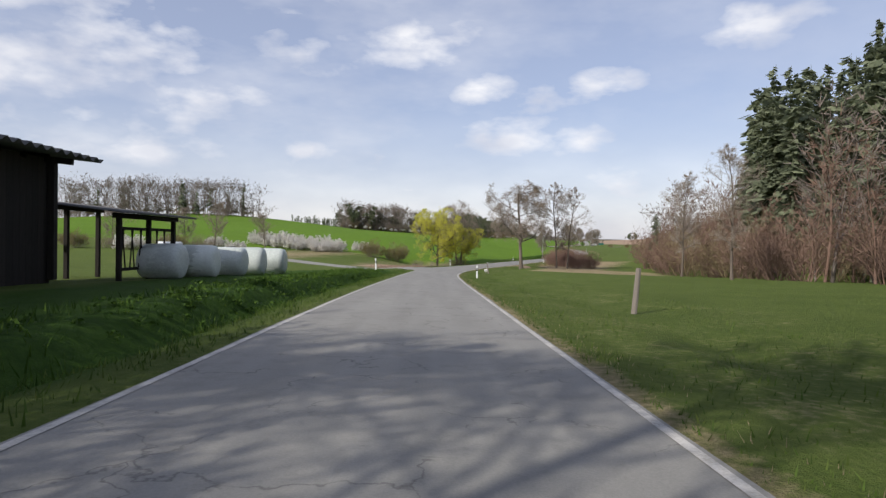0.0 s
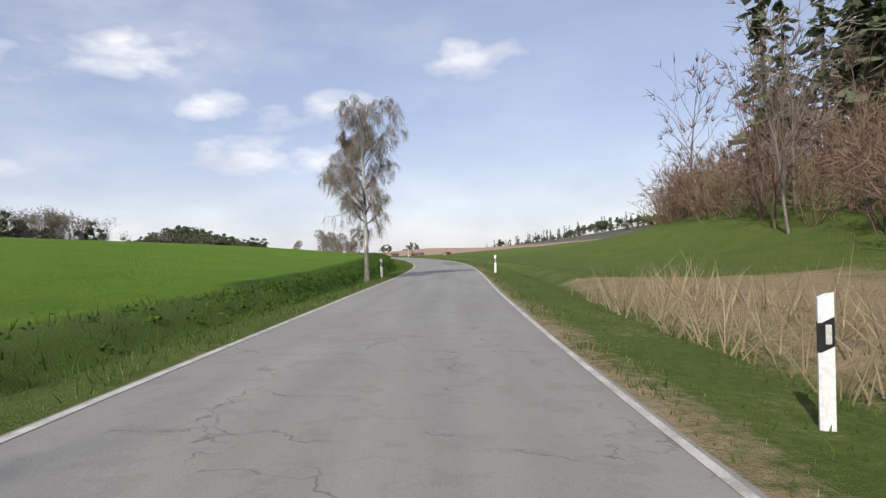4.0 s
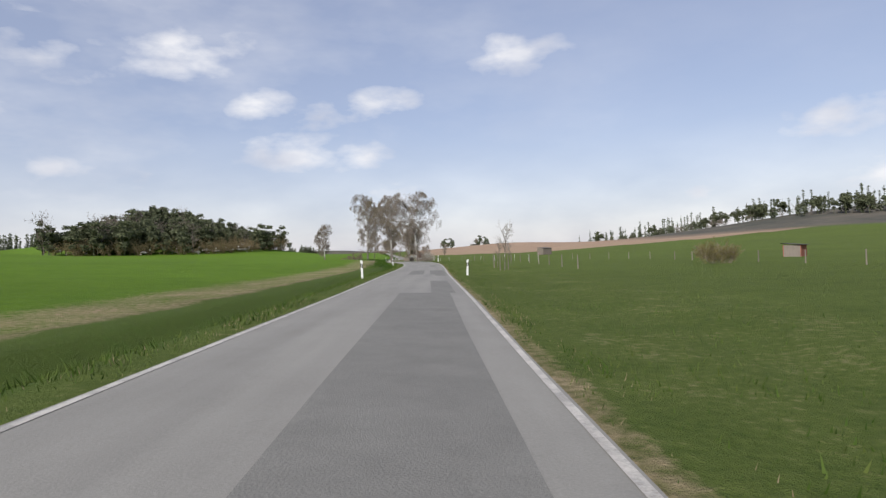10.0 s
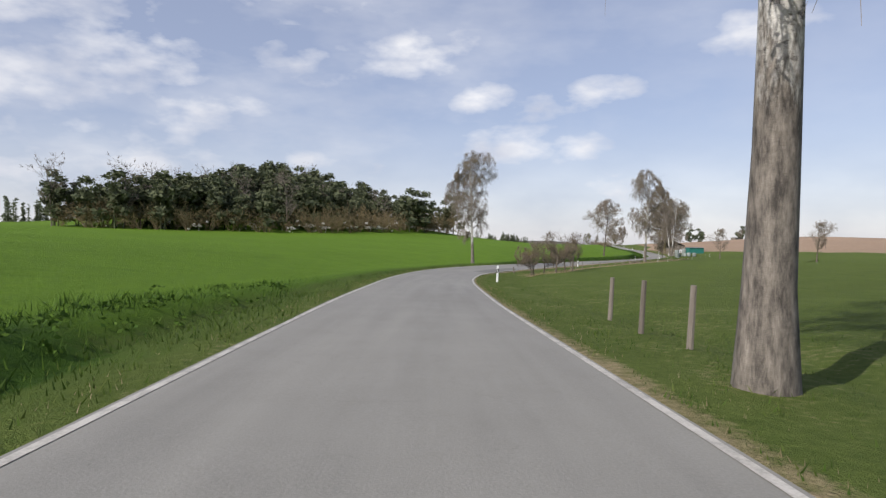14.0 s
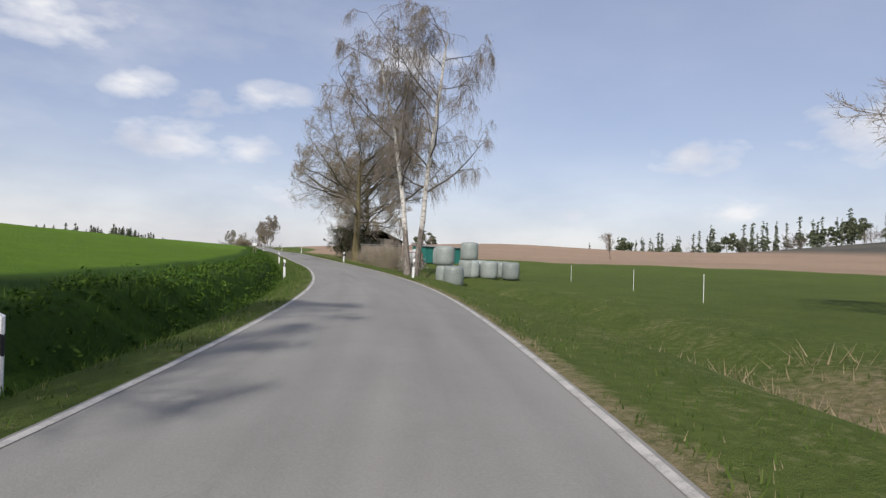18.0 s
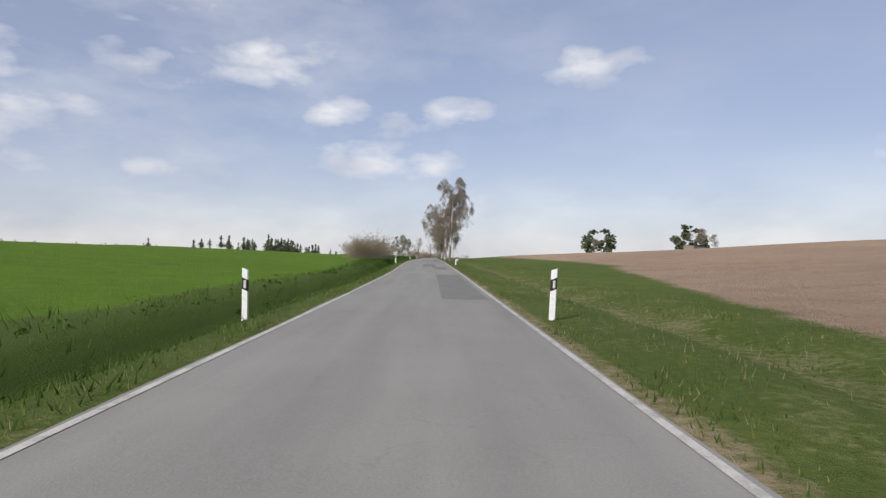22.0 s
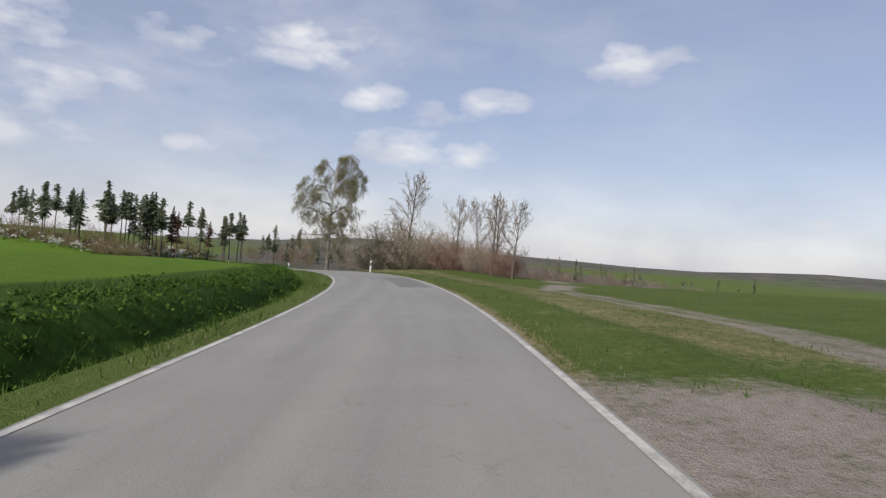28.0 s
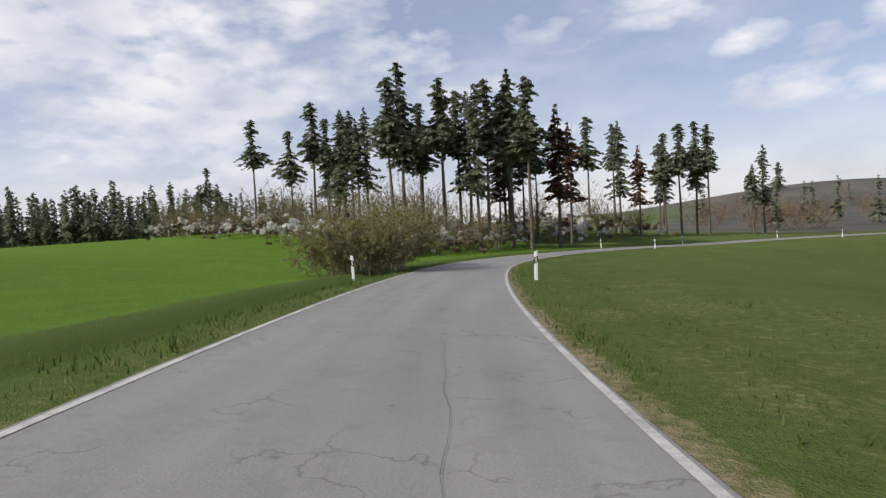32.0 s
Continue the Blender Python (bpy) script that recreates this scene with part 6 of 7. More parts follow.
PATCHES = [  # u from, u to, d from, d to
    (7.05, 7.5, 0.35, 1.35), (7.62, 7.95, -0.5, 0.5), (8.3, 8.5, 0.4, 1.0), (9.98, 10.47, -0.95, 0.55), (10.47, 10.75, 0.0, 0.75), (10.95, 11.04, 0.3, 0.9),
    (11.0, 11.2, -1.25, -0.35), (11.0, 11.22, 0.05, 1.05), (11.6, 11.72, 0.2, 0.7), (12.25, 12.42, 0.35, 1.15), (12.38, 12.66, -0.35, 0.6), (15.45, 16.0, -0.3, 0.95),
]
PATCHES += [
    (16.95, 17.6, 0.35, 1.45), (19.68, 19.92, 0.25, 1.0), (19.7, 19.8, -0.95, -0.4), (20.3, 20.46, -0.6, 0.1), (20.46, 20.75, -0.3, 0.6), (21.5, 21.72, 0.4, 1.2), (22.43, 22.9, 0.25, 1.45),
    (23.13, 23.24, 0.45, 1.15), (23.22, 23.34, 0.2, 1.2), (23.36, 23.6, -0.55, 0.45), (24.0, 24.27, -0.55, 1.45), (24.3, 24.75, 0.6, 1.45), (25.0, 25.36, 0.45, 1.05), (26.6, 26.8, -0.6, 0.5),
    (28.6, 28.95, 0.15, 1.3), (29.5, 29.62, 0.3, 1.35), (29.72, 29.8, -0.3, 0.5), (30.06, 30.14, -0.6, 0.55), (5.55, 5.85, 0.2, 1.3), (2.9, 3.05, 0.3, 0.9),
]
for a, b, lo, hi in PATCHES:
    ks = list(range(row_at(a), max(row_at(b), row_at(a) + 1) + 1))
    me = ribbon("asphalt_patch", ks, lambda k: (lo + 0.03 * noise.noise(Vector((k, lo, 0))), hi + 0.03 * noise.noise(Vector((k, hi, 0)))), PATCH, 0.0165, across=4)
    part("asphalt_patch", me, PATCH, road, "darker repaired asphalt patch")


def crack(u0, u1, d0, d1, width=0.03, seed=0):
    n = 26
    V, F = [], []
    for i in range(n):
        t = i / (n - 1)
        u = u0 + (u1 - u0) * t
        k = row_at(u)
        along = (u - UU[k]) / STEP
        k2 = min(k + 1, len(UU) - 1)
        p = LINE[k] + (LINE[k2] - LINE[k]) * along
        d = d0 + (d1 - d0) * t + 0.10 * noise.noise(Vector((t * 6, seed, 0))) + 0.06 * noise.noise(Vector((t * 25, seed, 0)))
        w = 0.32 * width * (0.4 + 0.7 * abs(noise.noise(Vector((t * 9, seed + 4, 0))))) * min(1, 6 * t + 0.2, 6 * (1 - t) + 0.2)
        for s in (-1, 1):
            x, y = p[0] + SIDE[k, 0] * (d + s * w), p[1] + SIDE[k, 1] * (d + s * w)
            V.append((x, y, p[2] + math.tan(LEAN[k]) * d + 0.021 - 0.0035 * (d - (B_LINE[k] - A_LINE[k]) / 2) ** 2))
    for i in range(n - 1):
        F.append((2 * i, 2 * i + 1, 2 * i + 3, 2 * i + 2))
    part("crack", tri_mesh("crack", V, F, SEAL), SEAL, road, "dark open crack in the asphalt")


for row in ((32.06, 32.24, 0.02, -0.02, 0.008, 1), (13.08, 13.1, -1.9, -1.0, 0.016, 2), (13.07, 13.09, -1.3, -0.9, 0.014, 3), (13.09, 13.13, -1.7, -1.5, 0.012, 4), (13.085, 13.115, -1.2, -1.3, 0.012, 24), (13.1, 13.12, -1.8, -1.4, 0.01, 25),
            (3.56, 3.74, 0.1, -0.3, 0.04, 5), (3.58, 3.7, 0.25, 0.35, 0.035, 6), (3.65, 3.85, -0.8, -0.2, 0.03, 7), (2.2, 2.32, -0.6, -0.4, 0.03, 8), (23.2, 23.22, -1.4, 0.2, 0.05, 9),
            (23.28, 23.3, -1.0, 0.2, 0.03, 10), (25.58, 25.62, -0.7, 0.1, 0.06, 11), (25.6, 25.7, -0.4, 0.0, 0.05, 12), (0.6, 0.75, -0.6, 0.3, 0.03, 13), (0.7, 0.9, 0.2, -0.2, 0.03, 14), (0.55, 0.62, -1.2, 0.4, 0.03, 15), (29.087, 29.139, -0.07, -0.09, 0.03, 16), (30.62, 30.8, 0.0, 0.1, 0.02, 17)):
    crack(*row)
# cobbled gutter on the inside of the bend by the orchard
gutter = thing("stone_gutter", "cobbled stone gutter beside the edge line", "gutter")
stone_me = tri_mesh("stone", *(lambda b: (np.array([v.co[:] for v in b.verts]), np.array([[v.index for v in f.verts] for f in b.faces if len(f.verts) == 4])))(box((0.15, 0.17, 0.09))), STONE)
for i in range(110):
    for j in range(2):
        u = 15.5 + 0.42 * i / 110
        k = row_at(u)
        t = (u - UU[k]) / STEP
        d = B_LINE[k] + SHORE + 0.1 + 0.17 * j
        p = LINE[k] * (1 - t) + LINE[min(k + 1, len(UU) - 1)] * t
        ob = new("stone", stone_me)
        ob.parent = gutter
        ob.matrix_basis = pose(p[0] + SIDE[k, 0] * d, p[1] + SIDE[k, 1] * d, p[2] + math.tan(LEAN[k]) * d - 0.043 + 0.003 * noise.noise(Vector((i, j, 7))), 0, 0, heading(u) + 6 * noise.noise(Vector((i, j, 2))))

# ------------------------------------------------------------------ marker posts and signs


def slab(outline, zs_low, zs_high):
    """A prism over an outline whose lower and upper faces may slant."""
    bm = bmesh.new()
    lo = [bm.verts.new((x, y, zs_low(x))) for x, y in outline]
    hi = [bm.verts.new((x, y, zs_high(x))) for x, y in outline]
    n = len(outline)
    for i in range(n):
        bm.faces.new((lo[i], lo[(i + 1) % n], hi[(i + 1) % n], hi[i]))
    bm.faces.new(lo[::-1])
    bm.faces.new(hi)
    return bm


OUT = [(-0.06, -0.02), (-0.045, -0.045), (0.045, -0.045), (0.06, -0.02), (0.03, 0.045), (-0.03, 0.045)]
BAND_OUT = [(x * 1.03, y * 1.03) for x, y in OUT]


def marker_post(where, turn, side):
    slope = 0.45 * side
    e = thing("marker_post", "white plastic roadside marker post with black band and reflector", "marker post", "marker posts")
    lean_a, lean_b = noise.noise(Vector(where) * 0.7) * 5, noise.noise(Vector(where) * 0.7 + Vector((9, 0, 0))) * 3
    e.matrix_basis = pose(*where, lean_a * 0.5, lean_b + side * 1.5, turn)
    part("base", slab(OUT, lambda x: -0.15, lambda x: 0.55 + slope * x), POST_WHITE, e)
    part("band", slab(BAND_OUT, lambda x: 0.55 + slope * x, lambda x: 0.76 + slope * x), POST_BLACK, e, "black band")
    part("reflector", box((0.045, 0.008, 0.14), (0, -0.049, 0.655), 0.003), REFLECTOR, e, "pale rectangular reflector")
    part("cap", slab(OUT, lambda x: 0.76 + slope * x, lambda x: 0.93 + slope * x * 0.9), POST_WHITE, e)
    return e


for u, d in ((1.3, 2.8), (2.645, 1.95), (4.15, 2.75), (5.05, 2.4), (7.08, 2.85), (8.32, 2.05), (9.75, 2.35), (11.0, 2.25), (12.35, 2.95), (13.7, 3.15), (14.95, 2.7), (16.62, 2.6), (17.95, 2.5), (18.87, 2.5), (19.595, 2.3),
             (20.95, 2.5), (22.3, 2.2), (23.62, 2.45), (25.0, 2.5), (26.25, 2.6), (27.76, 2.15), (29.4, 2.15), (31.1, 2.35), (32.58, 2.2), (33.9, 2.4), (34.9, 2.4)):
    marker_post(spot(u, d), heading(u), 1)
for u, d in ((1.38, -5.0), (2.65, -3.5), (4.15, -4.0), (5.0, -3.4), (8.35, -4.65), (9.72, -4.1), (10.87, -3.5), (12.35, -3.5), (13.65, -3.25), (16.75, -4.4), (18.2, -4.0), (18.97, -3.6), (19.59, -3.5),
             (20.95, -3.4), (22.3, -3.4), (23.68, -3.3), (25.0, -3.5), (26.2, -3.5), (27.75, -4.4), (29.5, -3.7), (31.15, -3.9), (32.66, -4.3), (33.9, -3.4), (34.3, -3.4), (34.8, -3.4)):
    marker_post(spot(u, d), heading(u), -1)


def stone_sign(where, turn):
    """Small white distance plate on a short post; its figures are plain bars."""
    e = thing("distance_plate", "small white distance plate on a short steel post", "sign", "distance plates")
    e.matrix_basis = pose(*where, 0, 0, turn)
    part("post", rod(0.025, 0.025, 0.55, (0, 0.02, -0.15)), METAL_GREY, e)
    part("plate", box((0.36, 0.05, 0.27), (0, -0.02, 0.36), 0.02), SIGN_WHITE, e)
    part("figure_bar", box((0.03, 0.006, 0.08), (-0.06, -0.048, 0.36)), SIGN_BLACK, e)
    part("figure_bar", box((0.08, 0.006, 0.08), (0.045, -0.048, 0.36)), SIGN_BLACK, e)


for u, d in ((2.14, 3.35), (8.45, 5.2), (13.72, 4.6), (24.85, 4.4), (31.0, 3.3)):
    stone_sign(spot(u, d), heading(u) + 8)

warn = thing("warning_sign", "triangular red-bordered bend warning sign on a pole", "sign", where=spot(26.12, 3.6), turn=heading(26.12))
part("pole", rod(0.03, 0.03, 2.9, (0, 0.03, -0.4)), METAL_GREY, warn)


def triangle(size, y0, y1, zc, r=0.03):
    h = size * math.sqrt(3) / 2
    out = [(-size / 2, -h / 3), (size / 2, -h / 3), (0, 2 * h / 3)]
    bm = bmesh.new()
    lo = [bm.verts.new((x, y0, z + zc)) for x, z in out]
    hi = [bm.verts.new((x, y1, z + zc)) for x, z in out]
    for i in range(3):
        bm.faces.new((lo[i], lo[(i + 1) % 3], hi[(i + 1) % 3], hi[i]))
    bm.faces.new(lo)
    bm.faces.new(hi[::-1])
    bmesh.ops.bevel(bm, geom=[e for e in bm.edges if abs(e.verts[0].co.x - e.verts[1].co.x) < 1e-5 and abs(e.verts[0].co.z - e.verts[1].co.z) < 1e-5], offset=r, segments=3, affect="EDGES")
    return bm


part("border", triangle(0.85, -0.012, 0.012, 2.15), SIGN_RED, warn, "red triangular border")
part("face", triangle(0.60, -0.017, -0.0125, 2.15), SIGN_WHITE, warn, "white sign face")
for x, z, a in ((-0.06, 2.06, 0), (-0.02, 2.14, 40), (0.03, 2.2, -20)):
    part("bend_symbol", box((0.035, 0.005, 0.11), (x, -0.021, z), 0, (0, a, 0)), SIGN_BLACK, warn, "black bend symbol")

note = thing("field_sign", "small white sign on wooden stakes in the grass", "sign", where=spot(19.5, -5.6), turn=heading(19.5))
part("board", box((0.34, 0.03, 0.2), (0, -0.03, 0.75), 0.008), SIGN_WHITE, note)
for x in (-0.07, 0.12):
    part("stake", box((0.05, 0.04, 0.95), (x, 0.01, 0.32), 0.006), OLDWOOD, note)

# ------------------------------------------------------------------ fence stakes


def stake(where, h=1.1, r=0.05, tilt=(0, 0), label="weathered round wooden fence stake", group="fence stakes"):
    bm = rod(r, r * 0.85, h + 0.2, (0, 0, -0.2), (0, 0, 0), 8)
    me = bpy.data.meshes.new("fence_stake")
    bm.to_mesh(me)
    bm.free()
    me.materials.append(OLDWOOD)
    e = new("fence_stake", me)
    e.matrix_basis = pose(*where, tilt[0], tilt[1], 0)
    return tagged(e, label, "fence stake", group)


stake(spot(0.42, 4.9), 1.15, 0.075, (3, 4), "thick grey wooden stake standing in a meadow")
stake(spot(2.15, 3.65), 1.25, 0.075, (2, -8), "leaning grey wooden stake beside a distance plate")
stake(spot(15.75, 2.25), 0.66, 0.075, (3, -3), "thick weathered stump post beside an orchard")
for u, d, a in ((12.87, 3.7, 6), (12.83, 4.7, 9)):
    stake(spot(u, d), 0.72, 0.06, (4, a), "short weathered stake beside a blossoming bush")
stake(spot(3.4, -5.6), 0.55, 0.07, (0, 3))
for i in range(12):
    stake(spot(11.15 + 0.18 * i, 10.5 + 0.35 * i), 1.0, 0.045, (3 * noise.noise(Vector((i, 0, 0))), 4 * noise.noise(Vector((i, 1, 0)))))
for i in range(16):
    stake(spot(10.2 + 0.17 * i, 27 + 0.2 * i), 1.0, 0.05, (3 * noise.noise(Vector((i, 5, 0))), 4 * noise.noise(Vector((i, 6, 0)))))
for i in range(14):
    stake(spot(15.9 + 0.13 * i, 7.2 + 0.05 * i), 1.0, 0.04, (4 * noise.noise(Vector((i, 2, 0))), 4 * noise.noise(Vector((i, 3, 0)))))
for u, d in ((17.12, 4.7), (17.2, 4.2), (17.3, 4.7), (14.2, 3.4), (14.26, 3.5), (14.32, 3.6)):
    stake(spot(u, d), 0.9, 0.05, (3, 5 * noise.noise(Vector((u, d, 0)))))


def thin_stake(where):
    bm = rod(0.012, 0.012, 1.15, (0, 0, -0.2), (0, 0, 0), 6)
    me = bpy.data.meshes.new("electric_fence_post")
    bm.to_mesh(me)
    bm.free()
    me.materials.append(POST_WHITE)
    e = new("electric_fence_post", me)
    e.matrix_basis = pose(*where, 0, 3 * noise.noise(Vector(where)), 0)
    tagged(e, "thin white plastic electric fence post in a meadow", "fence post", "electric fence posts")


for i in range(9):
    thin_stake(spot(17.2 + 0.22 * i, 9.0 - 0.15 * i + 5.0 * max(0, 0.25 * i - 1)))
for i in range(10):
    thin_stake(spot(12.0 + 0.2 * i, 14 + 0.4 * i))
for k, (u, d, s) in enumerate(((17.2, 4.3, 0.2), (17.28, 4.6, 0.22), (17.36, 4.4, 0.2), (17.45, 4.6, 0.16), (17.15, 5.2, 0.18), (17.08, 4.2, 0.14))):
    plant(THICKET_B, "cut_shrub", "cut-back shrub stump with upright stems", "shrub", spot(u, d), 40 * k, s, "cut-back shrubs")
# young birches: a pair of stakes each
for u, d in ((11.22, 5.25), (11.235, 5.85), (11.39, 5.55)):
    stake(spot(u, d), 1.25, 0.04, (0, 1), "pale round stake supporting a young birch", "tree stakes")

# ------------------------------------------------------------------ bales


def bale_mesh(r, ln, mat, seed):
    """A wrapped round bale lying on its side, axis along x: bulged, with folded ends."""
    bm = bmesh.new()
    n, prof = 22, [(-0.5, 0.0), (-0.5, 0.45), (-0.485, 0.78), (-0.44, 0.94), (-0.3, 1.0), (0, 1.015), (0.3, 1.0), (0.44, 0.94), (0.485, 0.78), (0.5, 0.45), (0.5, 0.0)]
    rings = []
    for px, pr in prof:
        ring = []
        for i in range(n if pr else 1):
            a = 2 * math.pi * i / n
            q = 1 + 0.035 * noise.noise(Vector((px * 4, math.cos(a) * 2, math.sin(a) * 2 + seed)))
            flat = 0.93 if math.sin(a) < -0.7 else 1.0
            ring.append(bm.verts.new((px * ln * (1 + 0.03 * noise.noise(Vector((a, pr, seed)))), math.cos(a) * r * pr * q, math.sin(a) * r * pr * q * flat)))
        rings.append(ring)
    for a, b in zip(rings[:-1], rings[1:]):
        for i in range(n):
            if len(a) == 1:
                bm.faces.new((a[0], b[(i + 1) % n], b[i]))
            elif len(b) == 1:
                bm.faces.new((a[i], a[(i + 1) % n], b[0]))
            else:
                bm.faces.new((a[i], a[(i + 1) % n], b[(i + 1) % n], b[i]))
    for f in bm.faces:
        f.smooth = True
    me = bpy.data.meshes.new("bale")
    bm.to_mesh(me)
    bm.free()
    me.materials.append(mat)
    return me


PALE = [bale_mesh(0.62, 1.25, WRAP_PALE, s) for s in (1, 5)]
for i in range(9):
    u, d = 0.58 + 0.033 * i, -9.4 + 0.2 * i
    w = spot(u, d)
    b = new("round_bale", PALE[i % 2])
    b.matrix_basis = pose(w.x, w.y, w.z + 0.58, 40 * i, 0, heading(u) + 4 * noise.noise(Vector((i, 9, 9))))
    tagged(b, "pale plastic-wrapped round silage bale in a row by a shed", "bale", "bales by the shed")
GREY = [bale_mesh(0.52, 1.02, WRAP_GREEN, s) for s in (2, 7, 11)]
stack = [(18.86, 4.5, 0), (18.91, 4.6, 0), (18.95, 5.2, 0), (18.93, 6.4, 0), (18.98, 6.6, 0), (18.94, 7.7, 0), (19.0, 7.9, 0), (18.98, 9.0, 0), (19.03, 9.2, 0),
         (18.885, 4.55, 1), (18.93, 4.9, 1), (18.955, 6.5, 1)]
for i, (u, d, lvl) in enumerate(stack):
    w = spot(u, d)
    b = new("round_bale", GREY[i % 3])
    b.matrix_basis = pose(w.x, w.y, w.z + 0.5 + 1.0 * lvl, 0, 90, heading(u) + 30 * noise.noise(Vector((i, 3, 3))))
    tagged(b, "grey-green wrapped silage bale standing on end in a stack" if not lvl else "grey-green wrapped silage bale on top of a stack", "bale", "stacked bales")

# ------------------------------------------------------------------ buildings


def corrugated(w, l, pitch, amp, mat, name="roof"):
    """A wavy roof sheet w across the waves and l along them, thickness included."""
    n = int(w / pitch) * 6
    V, F = [], []
    for i in range(n + 1):
        x = -w / 2 + w * i / n
        z = amp * math.cos(2 * math.pi * x / pitch)
        for y in (-l / 2, l / 2):
            V += [(x, y, z + 0.012), (x, y, z - 0.012)]
    for i in range(n):
        a = i * 4
        F += [(a, a + 4, a + 6, a + 2), (a + 1, a + 3, a + 7, a + 5), (a, a + 1, a + 5, a + 4), (a + 2, a + 6, a + 7, a + 3)]
    return tri_mesh(name, V, F, mat)


def tilted(ob, m):
    ob.matrix_basis = m
    return ob


def board_wall(parent, length, height, y, mat, z0=0.0, board=0.18, gap=0.006, x0=0.0, axis="x", rough=0.02, seed=1):
    """Upright boards side by side, each a part."""
    n = int(length / board)
    mesh = {}
    for i in range(n):
        h = height + rough * 6 * noise.noise(Vector((i * 1.7, seed, 0)))
        key = round(h, 1)
        if key not in mesh:
            bm = box((board - gap, 0.025, key), (0, 0, key / 2), 0.004)
            me = bpy.data.meshes.new("board")
            bm.to_mesh(me)
            bm.free()
            me.materials.append(mat)
            mesh[key] = me
        ob = new("board", mesh[key])
        ob.parent = parent
        x = x0 - length / 2 + board * (i + 0.5)
        off = rough * 0.4 * noise.noise(Vector((i, seed, 3)))
        tilt_ = rough * 40 * noise.noise(Vector((i, seed, 8)))
        ob.matrix_basis = pose(x, y + off, z0, 0, tilt_, 0) if axis == "x" else pose(y + off, x, z0, tilt_, 0, 90)


# dark shed beside the start; its long side runs along the road
su = 0.15
shed = thing("farm_shed", "long dark wooden farm shed with corrugated roof", "shed", where=spot(su, -12.9), turn=heading(su) + 90)
SL = 26.0
board_wall(shed, SL, 3.35, -2.4, DARKWOOD, -0.2, 0.25, x0=0)
board_wall(shed, 4.8, 3.6, SL / 2, DARKWOOD, -0.2, 0.25, x0=0, axis="y")
board_wall(shed, SL, 3.9, 2.4, DARKWOOD, -0.2, 0.25, x0=0)
for x in (-SL / 2, -SL / 4, 0, SL / 4, SL / 2 - 0.1):
    part("post", box((0.18, 0.18, 3.3), (x, -2.55, 1.55), 0.01), DARKWOOD, shed)
    part("rafter", box((0.12, 6.0, 0.16), (x, -0.1, 3.42), 0, (6, 0, 0)), DARKWOOD, shed)
tilted(part("roof", corrugated(SL + 1.6, 6.4, 0.42, 0.06, ROOFING), ROOFING, shed, "corrugated grey fibre-cement roof"), pose(0.3, -0.1, 3.62, 6, 0, 0))
# open lean-to at its end
su2 = 0.62
lean_to = thing("open_shelter", "open timber shelter with low corrugated roof and hay racks", "shelter", where=spot(su2, -11.0), turn=heading(su2) + 90)
for x in (-2.0, 0.0, 2.0):
    part("post", box((0.14, 0.14, 2.15), (x, -1.2, 0.97), 0.01), DARKWOOD, lean_to)
    part("post", box((0.14, 0.14, 2.45), (x, 1.6, 1.1), 0.01), DARKWOOD, lean_to)
part("beam", box((4.6, 0.14, 0.16), (0, -1.2, 2.1), 0.01), DARKWOOD, lean_to)
part("beam", box((4.6, 0.14, 0.16), (0, 1.6, 2.4), 0.01), DARKWOOD, lean_to)
tilted(part("roof", corrugated(5.2, 3.9, 0.18, 0.025, ROOFING), ROOFING, lean_to, "thin corrugated roof sheet"), pose(0, 0.1, 2.38, 6, 0, 0))
for i in range(13):
    part("rack_bar", rod(0.025, 0.025, 1.25, (-1.8 + 0.3 * i, -1.15, 0.45), (0, (-1) ** i * 9, 0), 6), DARKWOOD, lean_to)
for z in (0.4, 1.7):
    part("rail", box((4.0, 0.05, 0.1), (0, -1.12, z)), DARKWOOD, lean_to)

# old board hut in the meadow
hut = thing("board_hut", "small collapsing hut of weathered boards with open front", "hut", where=spot(13.34, 4.85), turn=heading(13.36) - 62)
board_wall(hut, 1.9, 1.12, -0.85, OLDWOOD, -0.1, 0.13, 0.012, rough=0.06, seed=4)
board_wall(hut, 1.9, 1.05, 0.85, OLDWOOD, -0.1, 0.13, 0.012, rough=0.05, seed=5)
board_wall(hut, 1.6, 1.1, -0.92, OLDWOOD, -0.1, 0.13, 0.02, axis="y", rough=0.05, seed=6)
for y in (-0.8, 0.0, 0.8):
    part("corner_post", box((0.09, 0.09, 1.2), (0.92, y, 0.5), 0.01, (0, 3, 0)), OLDWOOD, hut)
part("loose_board", box((0.12, 0.03, 1.15), (0.98, 0.42, 0.45), 0.004, (38, 0, 0)), OLDWOOD, hut)
part("loose_board", box((0.12, 0.03, 1.0), (1.0, 0.5, 0.4), 0.004, (-30, 0, 0)), OLDWOOD, hut)
part("loose_board", box((0.1, 0.03, 0.9), (1.0, 0.6, 0.42), 0.004, (48, 0, 0)), OLDWOOD, hut)
for i in range(9):
    part("roof_board", box((2.4, 0.24, 0.028), (0.02, -1.0 + 0.25 * i, 1.2 - 0.035 * abs(i - 3) + 0.01 * (i % 2)), 0.004, (0, 2.0, 1.5 * (-1) ** i)), OLDWOOD, hut)

hut.matrix_basis = hut.matrix_basis @ Matrix.Diagonal((0.86, 0.86, 0.9, 1))

